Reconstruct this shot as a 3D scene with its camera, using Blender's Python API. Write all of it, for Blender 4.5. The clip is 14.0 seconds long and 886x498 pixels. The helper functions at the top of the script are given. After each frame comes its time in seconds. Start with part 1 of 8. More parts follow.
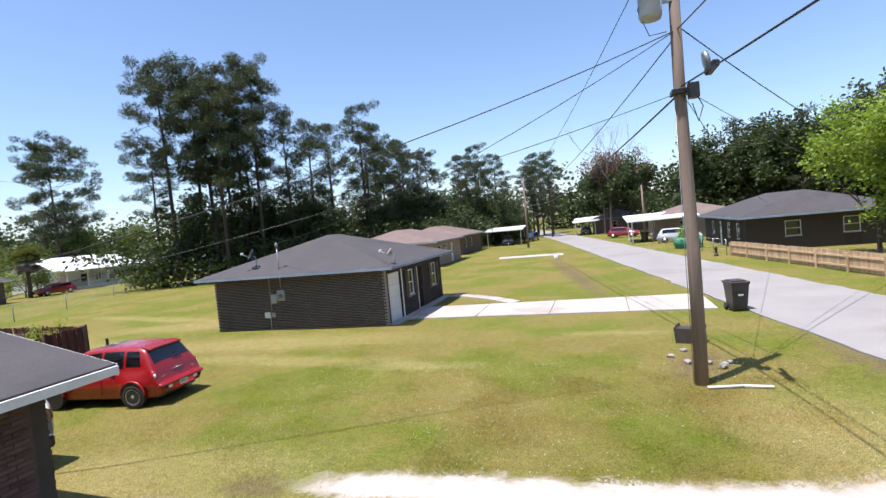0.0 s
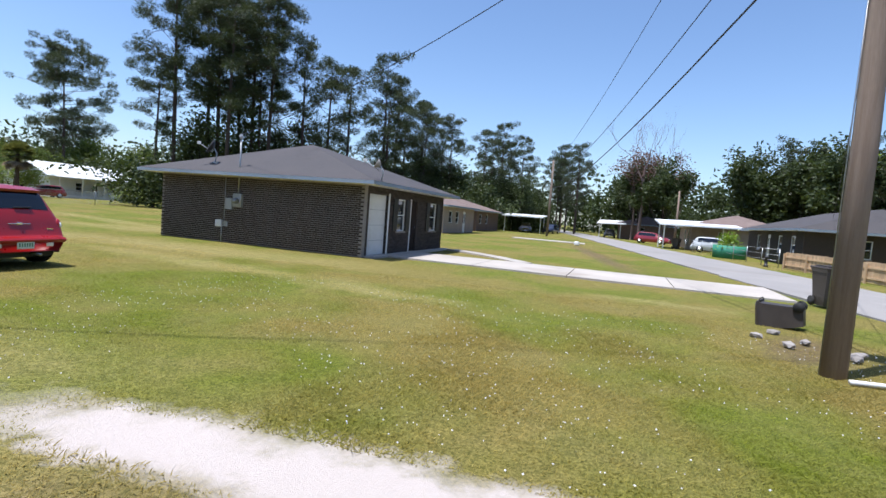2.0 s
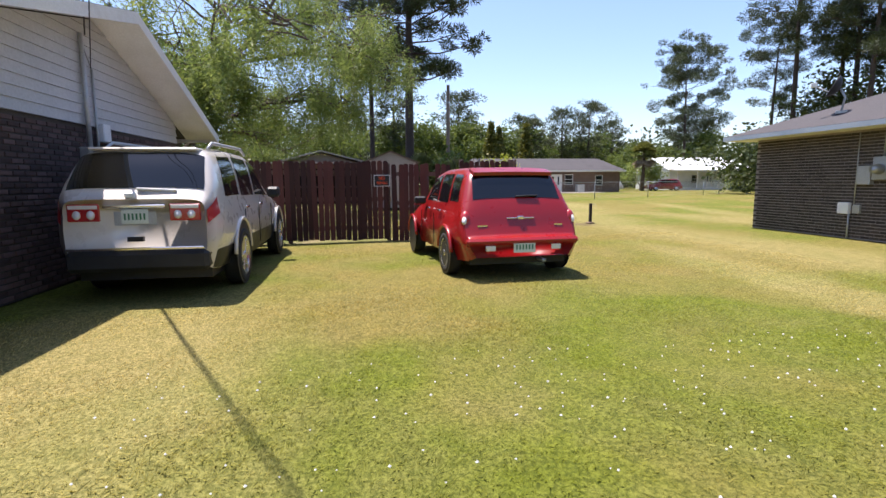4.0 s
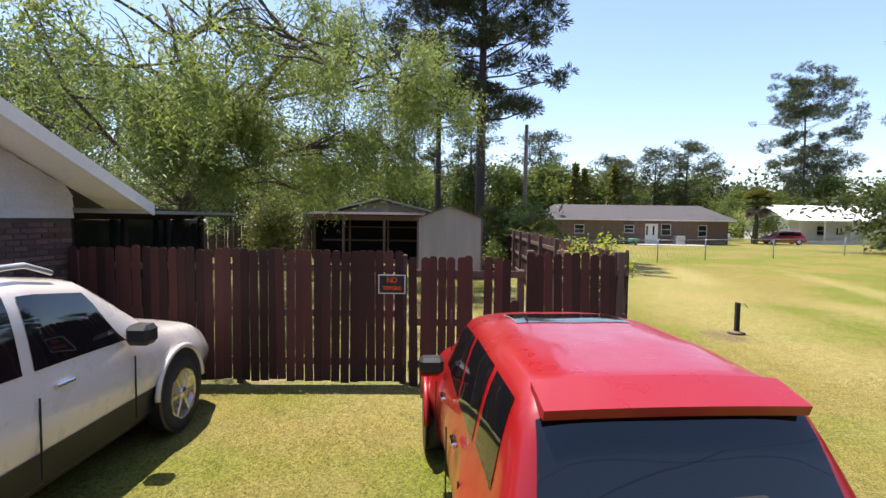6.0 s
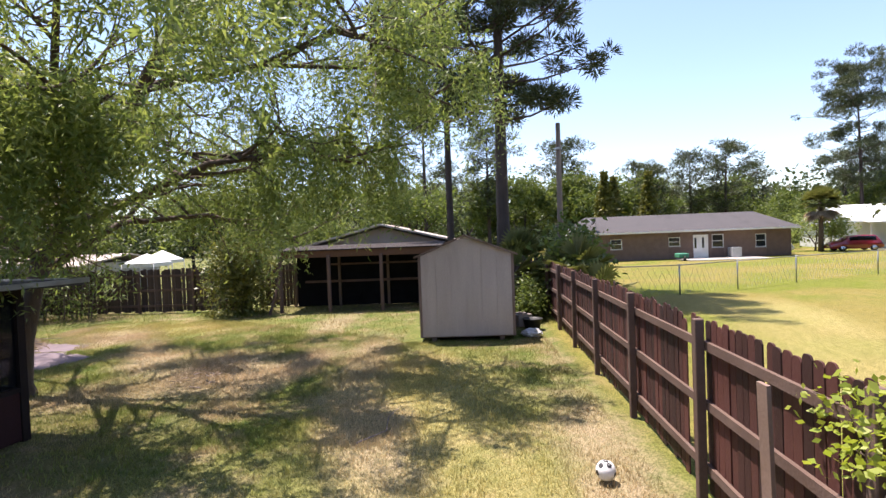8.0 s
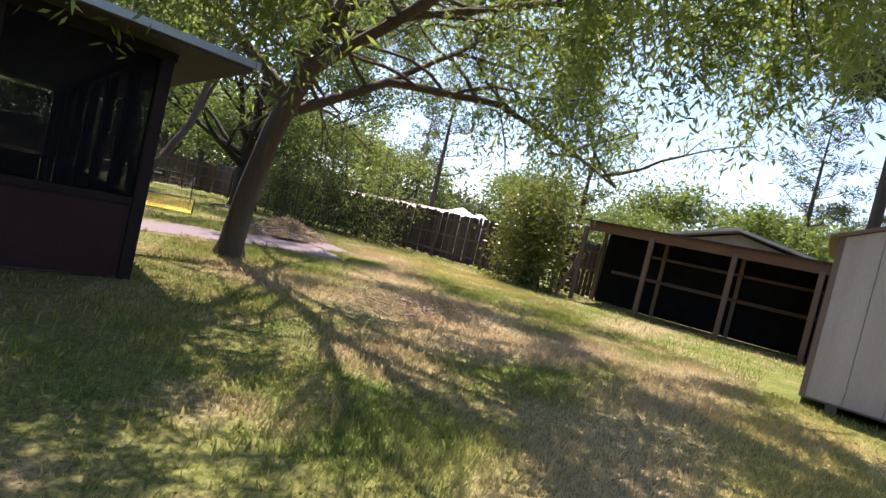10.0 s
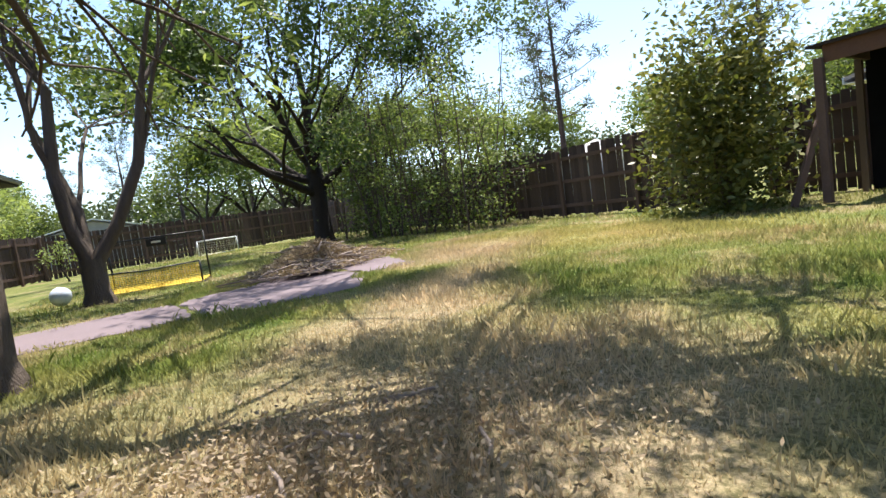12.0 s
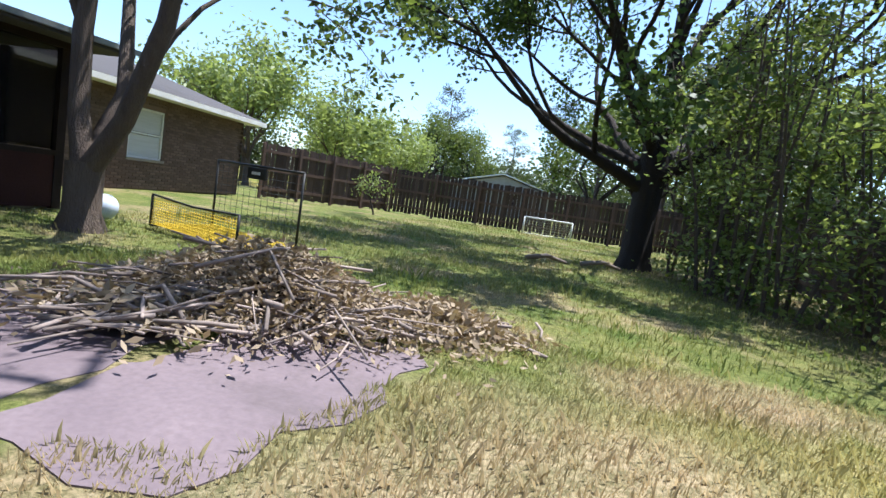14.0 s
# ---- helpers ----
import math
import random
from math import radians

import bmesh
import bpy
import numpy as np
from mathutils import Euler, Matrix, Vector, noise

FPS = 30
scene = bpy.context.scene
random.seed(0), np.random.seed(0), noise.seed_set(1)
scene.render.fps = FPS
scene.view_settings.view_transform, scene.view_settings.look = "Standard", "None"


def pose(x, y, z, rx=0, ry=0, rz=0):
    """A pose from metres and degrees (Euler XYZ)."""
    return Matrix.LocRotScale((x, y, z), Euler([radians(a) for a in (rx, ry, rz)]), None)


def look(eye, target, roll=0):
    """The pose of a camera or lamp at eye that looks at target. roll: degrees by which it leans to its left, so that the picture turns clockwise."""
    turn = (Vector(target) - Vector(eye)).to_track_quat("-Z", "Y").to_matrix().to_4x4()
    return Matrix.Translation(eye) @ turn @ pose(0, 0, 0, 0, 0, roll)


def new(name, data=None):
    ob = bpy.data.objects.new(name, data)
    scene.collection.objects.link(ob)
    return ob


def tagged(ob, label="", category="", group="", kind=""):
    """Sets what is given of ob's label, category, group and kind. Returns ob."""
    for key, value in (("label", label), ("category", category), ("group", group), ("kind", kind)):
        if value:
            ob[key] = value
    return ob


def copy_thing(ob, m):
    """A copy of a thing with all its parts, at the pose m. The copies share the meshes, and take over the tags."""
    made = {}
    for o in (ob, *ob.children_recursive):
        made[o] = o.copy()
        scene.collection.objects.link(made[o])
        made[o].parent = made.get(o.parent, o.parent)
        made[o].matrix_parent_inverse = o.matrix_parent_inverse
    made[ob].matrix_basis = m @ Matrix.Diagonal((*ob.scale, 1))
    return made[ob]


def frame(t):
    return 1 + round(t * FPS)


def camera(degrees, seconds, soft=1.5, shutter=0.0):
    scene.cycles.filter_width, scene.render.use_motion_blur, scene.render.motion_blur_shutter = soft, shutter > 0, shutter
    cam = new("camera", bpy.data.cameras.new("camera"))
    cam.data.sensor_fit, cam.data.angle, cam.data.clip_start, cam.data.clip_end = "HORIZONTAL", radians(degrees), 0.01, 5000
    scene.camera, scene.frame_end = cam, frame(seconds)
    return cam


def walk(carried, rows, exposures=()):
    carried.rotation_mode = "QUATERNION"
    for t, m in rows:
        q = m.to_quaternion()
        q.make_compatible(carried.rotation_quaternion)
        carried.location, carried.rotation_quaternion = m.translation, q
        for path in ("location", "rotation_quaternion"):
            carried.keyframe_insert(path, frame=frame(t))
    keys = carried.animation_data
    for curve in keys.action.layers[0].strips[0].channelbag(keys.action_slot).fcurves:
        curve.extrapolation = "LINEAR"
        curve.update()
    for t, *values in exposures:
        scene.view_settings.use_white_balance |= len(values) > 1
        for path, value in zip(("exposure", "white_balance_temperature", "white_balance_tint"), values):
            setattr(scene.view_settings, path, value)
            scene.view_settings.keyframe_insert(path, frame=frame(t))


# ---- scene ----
cam = camera(81.5, 14.0)
PATH = [
    (0, (0.795, 3.522, 3.961), (0.198, 5.429, 3.869), -5.4),
    (0.5, (0.8, 4.838, 2.546), (0.197, 6.744, 2.466), 4.9),
    (1, (0.408, 5.965, 1.158), (-0.173, 7.878, 1.092), 3.8),
    (1.5, (0.075, 7.008, 1.002), (-0.469, 8.931, 0.926), -3.6),
    (2, (-0.013, 8.12, 1.606), (-0.664, 10.006, 1.473), 4.5),
    (2.5, (-1.342, 9.755, 1.559), (-2.326, 11.493, 1.459), -5.0),
    (3, (-2.177, 11.136, 1.283), (-3.622, 12.517, 1.222), 4.5),
    (3.5, (-2.617, 11.96, 1.127), (-4.494, 12.611, 0.897), 4.5),
    (4, (-3.719, 12.421, 1.326), (-5.68, 12.715, 1.066), -0.4),
    (4.2, (-4.012, 12.609, 1.444), (-5.974, 12.893, 1.174), -0.7),
    (6.5, (-10.165, 13.624, 2.267), (-12.162, 13.561, 2.185), 0.6),
    (7, (-11.613, 13.712, 2.18), (-13.611, 13.641, 2.113), -0.2),
    (7.5, (-13.444, 13.656, 2.464), (-15.441, 13.577, 2.403), -1.2),
    (8, (-14.856, 13.647, 2.74), (-16.853, 13.562, 2.692), -2.2),
    (8.5, (-16.021, 13.635, 2.618), (-17.996, 13.324, 2.577), -3.3),
    (9, (-17.131, 13.229, 2.078), (-18.978, 12.463, 2.038), 7.0),
    (11.5, (-24.004, 10.726, 0.749), (-25.163, 9.104, 0.592), 1.3),
    (12, (-25.064, 9.606, 0.843), (-26.187, 7.961, 0.667), -8.2),
    (12.5, (-26.52, 8.645, 0.938), (-27.398, 6.853, 0.793), -1.4),
    (13, (-28.269, 7.057, 0.863), (-28.525, 5.084, 0.654), 9.7),
    (13.5, (-29.433, 5.491, 0.925), (-29.305, 3.507, 0.709), 6.8),
    (14, (-30.197, 3.965, 0.998), (-29.822, 2.011, 0.793), 8.9),
]
walk(cam, [(t, look(eye, target, roll)) for t, eye, target, roll in PATH],
     exposures=[(0, 0.72, 6000, 15), (1.5, 0.53, 5700, 12), (2.5, 0.55, 5750, 12), (3.2, 0.78, 6150, 15), (4.2, 0.98, 6250, 19), (6.5, 1.1, 6450, 16), (8, 1.27, 6550, 20), (9.2, 1.5, 6750, 18), (11.3, 1.47, 6600, 11), (13, 1.3, 5950, 9), (14, 1.22, 5700, 9)])

# ---- light ----
SUN_FROM = Vector((-0.2, -0.22, 0.965)).normalized()
world = bpy.data.worlds.new("sky_world")
scene.world = world
world.use_nodes = True
wn = world.node_tree
sky = wn.nodes.new("ShaderNodeTexSky")
sky.sky_type = "NISHITA"
sky.sun_disc = False
sky.sun_elevation = math.asin(SUN_FROM.z)
sky.sun_rotation = math.atan2(SUN_FROM.x, SUN_FROM.y)
sky.air_density, sky.dust_density, sky.ozone_density = 1.0, 0.8, 1.8
wn.links.new(sky.outputs[0], wn.nodes["Background"].inputs[0])
wn.nodes["Background"].inputs[1].default_value = 0.122
sun = new("sun", bpy.data.lights.new("sun", "SUN"))
sun.data.energy, sun.data.angle, sun.data.color = 5.0, radians(0.53), (1.0, 0.93, 0.82)
sun.matrix_world = look(SUN_FROM * 50, (0, 0, 0))

# ---- material helpers ----


class Net:
    """A small wrapper round a material's node tree."""

    def __init__(self, name):
        self.mat = bpy.data.materials.new(name)
        self.mat.use_nodes = True
        self.nt = self.mat.node_tree
        self.bsdf = self.nt.nodes["Principled BSDF"]
        self.out = self.nt.nodes["Material Output"]

    def add(self, kind):
        return self.nt.nodes.new(kind)

    def link(self, a, b):
        self.nt.links.new(a, b)

    def pos(self):
        return self.add("ShaderNodeNewGeometry").outputs["Position"]

    def obj(self):
        return self.add("ShaderNodeTexCoord").outputs["Object"]

    def noise(self, vec, scale, detail=4.0, rough=0.55, color=False):
        n = self.add("ShaderNodeTexNoise")
        n.inputs["Scale"].default_value = scale
        n.inputs["Detail"].default_value = detail
        n.inputs["Roughness"].default_value = rough
        self.link(vec, n.inputs["Vector"])
        return n.outputs["Color" if color else "Fac"]

    def remap(self, v, a, b, c=0.0, d=1.0):
        n = self.add("ShaderNodeMapRange")
        n.clamp = True
        for i, x in zip((1, 2, 3, 4), (a, b, c, d)):
            n.inputs[i].default_value = x
        self.link(v, n.inputs[0])
        return n.outputs[0]

    def mix(self, f, a, b, mode="MIX"):
        n = self.add("ShaderNodeMix")
        n.data_type, n.blend_type = "RGBA", mode
        for sock, v in ((n.inputs[0], f), (n.inputs[6], a), (n.inputs[7], b)):
            if isinstance(v, (tuple, list)):
                sock.default_value = (*v[:3], 1)
            elif isinstance(v, (int, float)):
                sock.default_value = v
            else:
                self.link(v, sock)
        return n.outputs[2]

    def math(self, op, a, b=0.0):
        n = self.add("ShaderNodeMath")
        n.operation = op
        for sock, v in zip(n.inputs, (a, b)):
            if isinstance(v, (int, float)):
                sock.default_value = v
            else:
                self.link(v, sock)
        return n.outputs[0]

    def vec(self, op, a, b):
        n = self.add("ShaderNodeVectorMath")
        n.operation = op
        for sock, v in zip(n.inputs, (a, b)):
            if isinstance(v, (tuple, list)):
                sock.default_value = v
            else:
                self.link(v, sock)
        return n.outputs["Value" if op in ("LENGTH", "DISTANCE", "DOT_PRODUCT") else "Vector"]

    def stretch(self, vec, s):
        return self.vec("MULTIPLY", vec, s)

    def bump(self, h, strength, dist=0.02):
        n = self.add("ShaderNodeBump")
        n.inputs["Strength"].default_value = strength
        n.inputs["Distance"].default_value = dist
        self.link(h, n.inputs["Height"])
        self.link(n.outputs[0], self.bsdf.inputs["Normal"])

    def base(self, c, rough=0.7, metal=0.0, spec=0.5):
        s = self.bsdf.inputs
        if isinstance(c, (tuple, list)):
            s["Base Color"].default_value = (*c, 1)
        else:
            self.link(c, s["Base Color"])
        if isinstance(rough, (int, float)):
            s["Roughness"].default_value = rough
        else:
            self.link(rough, s["Roughness"])
        s["Metallic"].default_value = metal
        s["Specular IOR Level"].default_value = spec
        return self.mat


def worn(name, c1, c2, scale=3.0, fine=40.0, rough=0.75, bump=0.15, metal=0.0, spec=0.4, dirt=None, stretch=(1, 1, 1), rand=0.0, dist=0.01):
    """Two tones in patches, a fine grain, bump, and some variation from piece to piece."""
    n = Net(name)
    p = n.stretch(n.obj(), stretch)
    big = n.remap(n.noise(p, scale, 5), 0.32, 0.68)
    fn = n.noise(p, fine, 3)
    c = n.mix(big, c1, c2)
    c = n.mix(n.remap(fn, 0.3, 0.7, 0.0, 0.35), c, tuple(x * 0.62 for x in c1))
    if dirt:
        c = n.mix(n.remap(n.noise(p, scale * 0.45, 6, 0.65), 0.55, 0.72, 0, 0.8), c, dirt)
    if rand:
        info = n.add("ShaderNodeObjectInfo").outputs["Random"]
        isl = n.add("ShaderNodeNewGeometry").outputs["Random Per Island"]
        v = n.math("FRACT", n.math("ADD", info, isl))
        c = n.mix(1.0, c, n.mix(v, (1 - rand,) * 3, (1 + rand,) * 3), "MULTIPLY")
    n.bump(fn, bump, dist)
    r = n.remap(big, 0, 1, rough * 0.85, min(1, rough * 1.12))
    return n.base(c, r, metal, spec)


def leafy(name, c1, c2, c3, trans=0.45, rough=0.5):
    """Leaves: colour by leaf, light through the blade."""
    n = Net(name)
    isl = n.add("ShaderNodeNewGeometry").outputs["Random Per Island"]
    patch = n.remap(n.noise(n.pos(), 0.7, 3), 0.35, 0.65)
    c = n.mix(isl, c1, c2)
    c = n.mix(n.math("MULTIPLY", patch, 0.6), c, c3)
    n.base(c, rough, 0, 0.35)
    tr = n.add("ShaderNodeBsdfTranslucent")
    n.link(n.mix(1.0, c, (1.25, 1.2, 0.75), "MULTIPLY"), tr.inputs[0])
    mx = n.add("ShaderNodeMixShader")
    mx.inputs[0].default_value = trans
    n.link(n.bsdf.outputs[0], mx.inputs[1])
    n.link(tr.outputs[0], mx.inputs[2])
    n.link(mx.outputs[0], n.out.inputs[0])
    return n.mat


def blob(n, p, cx, cy, rx, ry, turn=0.0, soft=0.35):
    """1 within an ellipse on the ground, with a soft edge."""
    m = n.add("ShaderNodeMapping")
    m.vector_type = "TEXTURE"
    m.inputs["Location"].default_value = (cx, cy, 0)
    m.inputs["Rotation"].default_value = (0, 0, radians(turn))
    m.inputs["Scale"].default_value = (rx, ry, 1e4)
    n.link(p, m.inputs["Vector"])
    return n.remap(n.vec("LENGTH", m.outputs[0], (0, 0, 0)), 1 + soft, 1 - soft)


SAND = [(-1.0, 10.75, 2.6, 0.42, 2), (2.6, 10.9, 2.6, 0.4, 3), (1.6, 9.1, 1.2, 0.45, 24), (5.6, 11.4, 2.2, 0.5, 6), (-3.0, 10.6, 0.8, 0.3, 5), (4.2, 9.9, 2.2, 0.45, 10)]
DIRT = [(-1.6, 9.7, 1.6, 0.5, 10), (2.75, 17.2, 1.25, 0.55, 70), (-1.45, 39, 0.5, 10.8, 11), (-5.0, 10.4, 0.5, 0.35, 0), (-18.7, 19.1, 0.45, 0.35, 0), (7.0, 14.2, 0.5, 5, 11)]
TAN = [(-19.5, 13.4, 4.5, 1.9, 0), (-24.5, 12.6, 3.0, 1.4, 0), (-31.8, 3.6, 1.6, 3.0, 0), (-22, 20.3, 5, 1.4, -4), (-29, 22.6, 5, 1.6, -10), (-20, 24.6, 4, 1.2, 6), (-9.5, 18.0, 4.5, 0.55, -4), (-4.5, 17.2, 1.6, 0.4, 3), (-25, 27.5, 8, 0.6, -14), (-31, 24.0, 3, 0.7, -14), (-12, 20.5, 5, 1.2, 5), (-7.5, 10.6, 3.2, 1.0, 12), (-5, 9.3, 3.5, 0.9, 0), (4.8, 12.5, 1.6, 2.6, 10), (1, 20.8, 1.5, 0.35, 0)]
THIN = [(-2.2, 9.0, 2.2, 0.5, 4), (1.6, 9.6, 1.6, 0.4, -5), (-1.5, 8.2, 2.5, 0.5, 0), (2.5, 9.6, 1.2, 0.3, 0), (-6.0, 9.4, 1.2, 0.4, 0)]
STRAW = [(-25.6, 8.1, 1.7, 1.1, 10), (-26.6, 9.9, 1.6, 0.6, 0), (-30.5, 2.4, 1.3, 1.1, 20), (-26.0, 8.2, 1.9, 1.1, 20), (-25.2, 9.6, 2.2, 0.6, -10), (-28.3, 5.0, 1.5, 0.5, 35), (-30.0, 3.2, 1.0, 0.8, 0), (-27.0, 6.0, 1.6, 0.8, 30), (-26.5, 11.3, 3.0, 0.6, 5), (-22, 12.2, 2.0, 0.6, 15), (-31.5, 0.5, 1.0, 0.4, 10), (-31.8, 9.3, 2.0, 0.6, 0), (-20.5, 15.2, 3.2, 0.5, -4), (-24.2, 6.6, 1.0, 1.0, 0)]
LITTER = [(-34.6, -4.5, 1.5, 5.2, 8), (-33.0, -8.6, 2.2, 1.1, 0), (-34.0, 15.0, 2.6, 1.2, 0), (-35.8, 9.2, 1.2, 3.2, 0), (-20.2, 3.4, 3.6, 5.2, 0)]


def turf_colour(n, blades=False):
    """The lawn's colour by place: mown green in front, straw and long green behind, bare sand and soil in patches."""
    p = n.pos()
    wob = n.vec("SUBTRACT", n.noise(p, 1.7, 5, 0.7, color=True), (0.5, 0.5, 0.5))
    q = n.vec("ADD", p, n.vec("MULTIPLY", wob, (1.5, 1.1, 0)))
    big = n.remap(n.noise(p, 0.22, 3), 0.38, 0.64)
    mid = n.remap(n.noise(p, 1.3, 5, 0.65), 0.36, 0.66)
    fine = n.noise(p, 34, 6, 0.8)
    sx = n.add("ShaderNodeSeparateXYZ")
    n.link(p, sx.inputs[0])
    back = n.math("MULTIPLY", n.remap(sx.outputs[0], -15.2, -15.6), n.remap(sx.outputs[1], 16.2, 15.8))
    front = n.mix(n.remap(big, 0.25, 0.75), (0.275, 0.22, 0.062), (0.175, 0.2, 0.022))
    front = n.mix(n.math("MULTIPLY", mid, 0.4), front, (0.26, 0.22, 0.085))
    rear = n.mix(mid, (0.115, 0.155, 0.035), (0.24, 0.225, 0.08))
    rear = n.mix(n.math("MULTIPLY", n.remap(n.noise(p, 0.75, 6, 0.7), 0.5, 0.62), 0.7), rear, (0.37, 0.275, 0.175))
    c = n.mix(back, front, rear)

    def spots(c, places, colour, amount):
        for cx, cy, rx, ry, turn in places:
            c = n.mix(n.math("MULTIPLY", blob(n, q, cx, cy, rx, ry, turn, 0.45), amount), c, colour)
        return c

    c = spots(c, TAN, (0.41, 0.335, 0.14), 0.55)
    c = spots(c, THIN, (0.33, 0.268, 0.245), 0.55)
    c = spots(c, STRAW, (0.4, 0.305, 0.21), 0.7)
    if blades:
        isl = n.add("ShaderNodeNewGeometry").outputs["Random Per Island"]
        return n.mix(1.0, c, n.mix(isl, (1.0, 1.03, 0.95), (1.7, 1.65, 1.55)), "MULTIPLY"), fine
    c = spots(c, LITTER, (0.2, 0.14, 0.085), 0.75)
    c = spots(c, DIRT, (0.2, 0.135, 0.09), 0.7)
    c = n.mix(n.remap(fine, 0.42, 0.58, 0.0, 0.9), c, n.mix(1.0, c, (0.34, 0.38, 0.3), "MULTIPLY"))
    c = n.mix(n.remap(n.noise(p, 5.0, 5, 0.75), 0.45, 0.6, 0.0, 0.5), c, n.mix(1.0, c, (0.6, 0.66, 0.5), "MULTIPLY"))
    c = spots(c, SAND, n.mix(fine, (0.48, 0.41, 0.37), (0.6, 0.54, 0.5)), 0.96)
    return c, fine


def ground_material():
    n = Net("turf")
    c, fine = turf_colour(n)
    n.bump(fine, 0.6, 0.05)
    return n.base(c, 0.95, 0, 0.15)


def blade_material():
    n = Net("grass_blade")
    c, _ = turf_colour(n, True)
    n.base(c, 0.6, 0, 0.25)
    tr = n.add("ShaderNodeBsdfTranslucent")
    n.link(c, tr.inputs[0])
    mx = n.add("ShaderNodeMixShader")
    mx.inputs[0].default_value = 0.5
    n.link(n.bsdf.outputs[0], mx.inputs[1])
    n.link(tr.outputs[0], mx.inputs[2])
    n.link(mx.outputs[0], n.out.inputs[0])
    return n.mat


def glass_material(name, tint, rough=0.06):
    n = Net(name)
    n.base(n.mix(n.noise(n.obj(), 2.0, 2), tint, tuple(x * 0.6 for x in tint)), rough, 0, 0.8)
    return n.mat


def paint(name, colour, coat=1.0, rough=0.32, metal=0.0, flake=0.0):
    n = Net(name)
    f = n.noise(n.obj(), 6, 3)
    c = n.mix(n.math("MULTIPLY", f, 0.3), colour, tuple(x * 0.75 for x in colour))
    n.base(c, n.remap(f, 0.3, 0.7, rough * 0.8, rough * 1.2), metal, 0.5)
    n.bsdf.inputs["Coat Weight"].default_value = coat
    n.bsdf.inputs["Coat Roughness"].default_value = 0.06
    return n.mat


GROUND = ground_material()
BLADE = blade_material()
ASPHALT = worn("pale_asphalt", (0.25, 0.235, 0.225), (0.32, 0.3, 0.285), 0.35, 30, 0.9, 0.2, dirt=(0.19, 0.17, 0.155))
CONCRETE = worn("concrete", (0.38, 0.34, 0.3), (0.48, 0.435, 0.39), 0.6, 30, 0.9, 0.15, dirt=(0.25, 0.21, 0.175))
SLABMAT = worn("old_slab", (0.13, 0.098, 0.112), (0.19, 0.148, 0.162), 1.4, 30, 0.9, 0.25, dirt=(0.075, 0.06, 0.058))
BRICK_DARK = worn("dark_brick", (0.042, 0.032, 0.027), (0.068, 0.052, 0.043), 8, 60, 0.9, 0.3, rand=0.4)
BRICK_OWN = worn("brown_brick", (0.085, 0.05, 0.045), (0.13, 0.082, 0.074), 7, 60, 0.9, 0.3, rand=0.45)
BRICK_TAN = worn("tan_brick", (0.13, 0.083, 0.065), (0.175, 0.118, 0.095), 3, 30, 0.9, 0.2, rand=0.25)
MORTAR = worn("mortar", (0.26, 0.225, 0.2), (0.34, 0.3, 0.265), 3, 50, 0.95, 0.3)
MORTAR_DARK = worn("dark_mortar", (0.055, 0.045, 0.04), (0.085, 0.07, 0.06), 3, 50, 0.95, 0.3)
SHINGLE = worn("grey_shingle", (0.058, 0.053, 0.056), (0.085, 0.078, 0.08), 1.2, 22, 0.95, 0.5, dirt=(0.042, 0.038, 0.04))
SHINGLE_BROWN = worn("brown_shingle", (0.16, 0.115, 0.1), (0.21, 0.16, 0.145), 1.2, 22, 0.95, 0.5)
ROOF_WHITE = worn("white_metal_roof", (0.78, 0.8, 0.82), (0.84, 0.85, 0.86), 0.8, 12, 0.45, 0.05)
ROOF_RUST = worn("faded_metal_roof", (0.42, 0.33, 0.29), (0.52, 0.45, 0.4), 1.0, 14, 0.6, 0.1, dirt=(0.28, 0.17, 0.12))
FASCIA = worn("grey_blue_fascia", (0.2, 0.25, 0.32), (0.28, 0.33, 0.4), 1.5, 30, 0.6, 0.1)
WHITE = worn("white_paint", (0.7, 0.69, 0.66), (0.8, 0.79, 0.77), 2, 40, 0.55, 0.06, dirt=(0.55, 0.52, 0.47))
SIDING = worn("white_siding", (0.43, 0.435, 0.45), (0.52, 0.525, 0.535), 2, 30, 0.5, 0.05)
FENCE = worn("dark_stained_picket", (0.05, 0.015, 0.012), (0.085, 0.029, 0.022), 2.2, 45, 0.8, 0.5, stretch=(3, 3, 0.5), rand=0.6, dirt=(0.095, 0.066, 0.058))
FENCE_GREY = worn("weathered_board", (0.06, 0.038, 0.032), (0.095, 0.066, 0.055), 2.0, 45, 0.9, 0.5, stretch=(3, 3, 0.4), rand=0.35)
FENCE_TAN = worn("new_pine_board", (0.46, 0.31, 0.18), (0.55, 0.4, 0.25), 2.0, 40, 0.8, 0.3, stretch=(3, 3, 0.4), rand=0.2)
TIMBER = worn("old_timber", (0.13, 0.088, 0.062), (0.19, 0.135, 0.1), 2.0, 40, 0.9, 0.5, stretch=(4, 4, 0.5))
RAIL = worn("rail_timber", (0.1, 0.06, 0.048), (0.15, 0.098, 0.078), 2.0, 40, 0.9, 0.5)
POLEWOOD = worn("pole_wood", (0.21, 0.15, 0.115), (0.32, 0.25, 0.2), 1.3, 30, 0.9, 0.7, stretch=(7, 7, 0.35), dirt=(0.15, 0.095, 0.065))
SHEDWOOD = worn("pinkish_shed_panel", (0.5, 0.4, 0.35), (0.58, 0.475, 0.42), 1.3, 40, 0.85, 0.2, stretch=(3, 3, 0.5), dirt=(0.38, 0.29, 0.245))
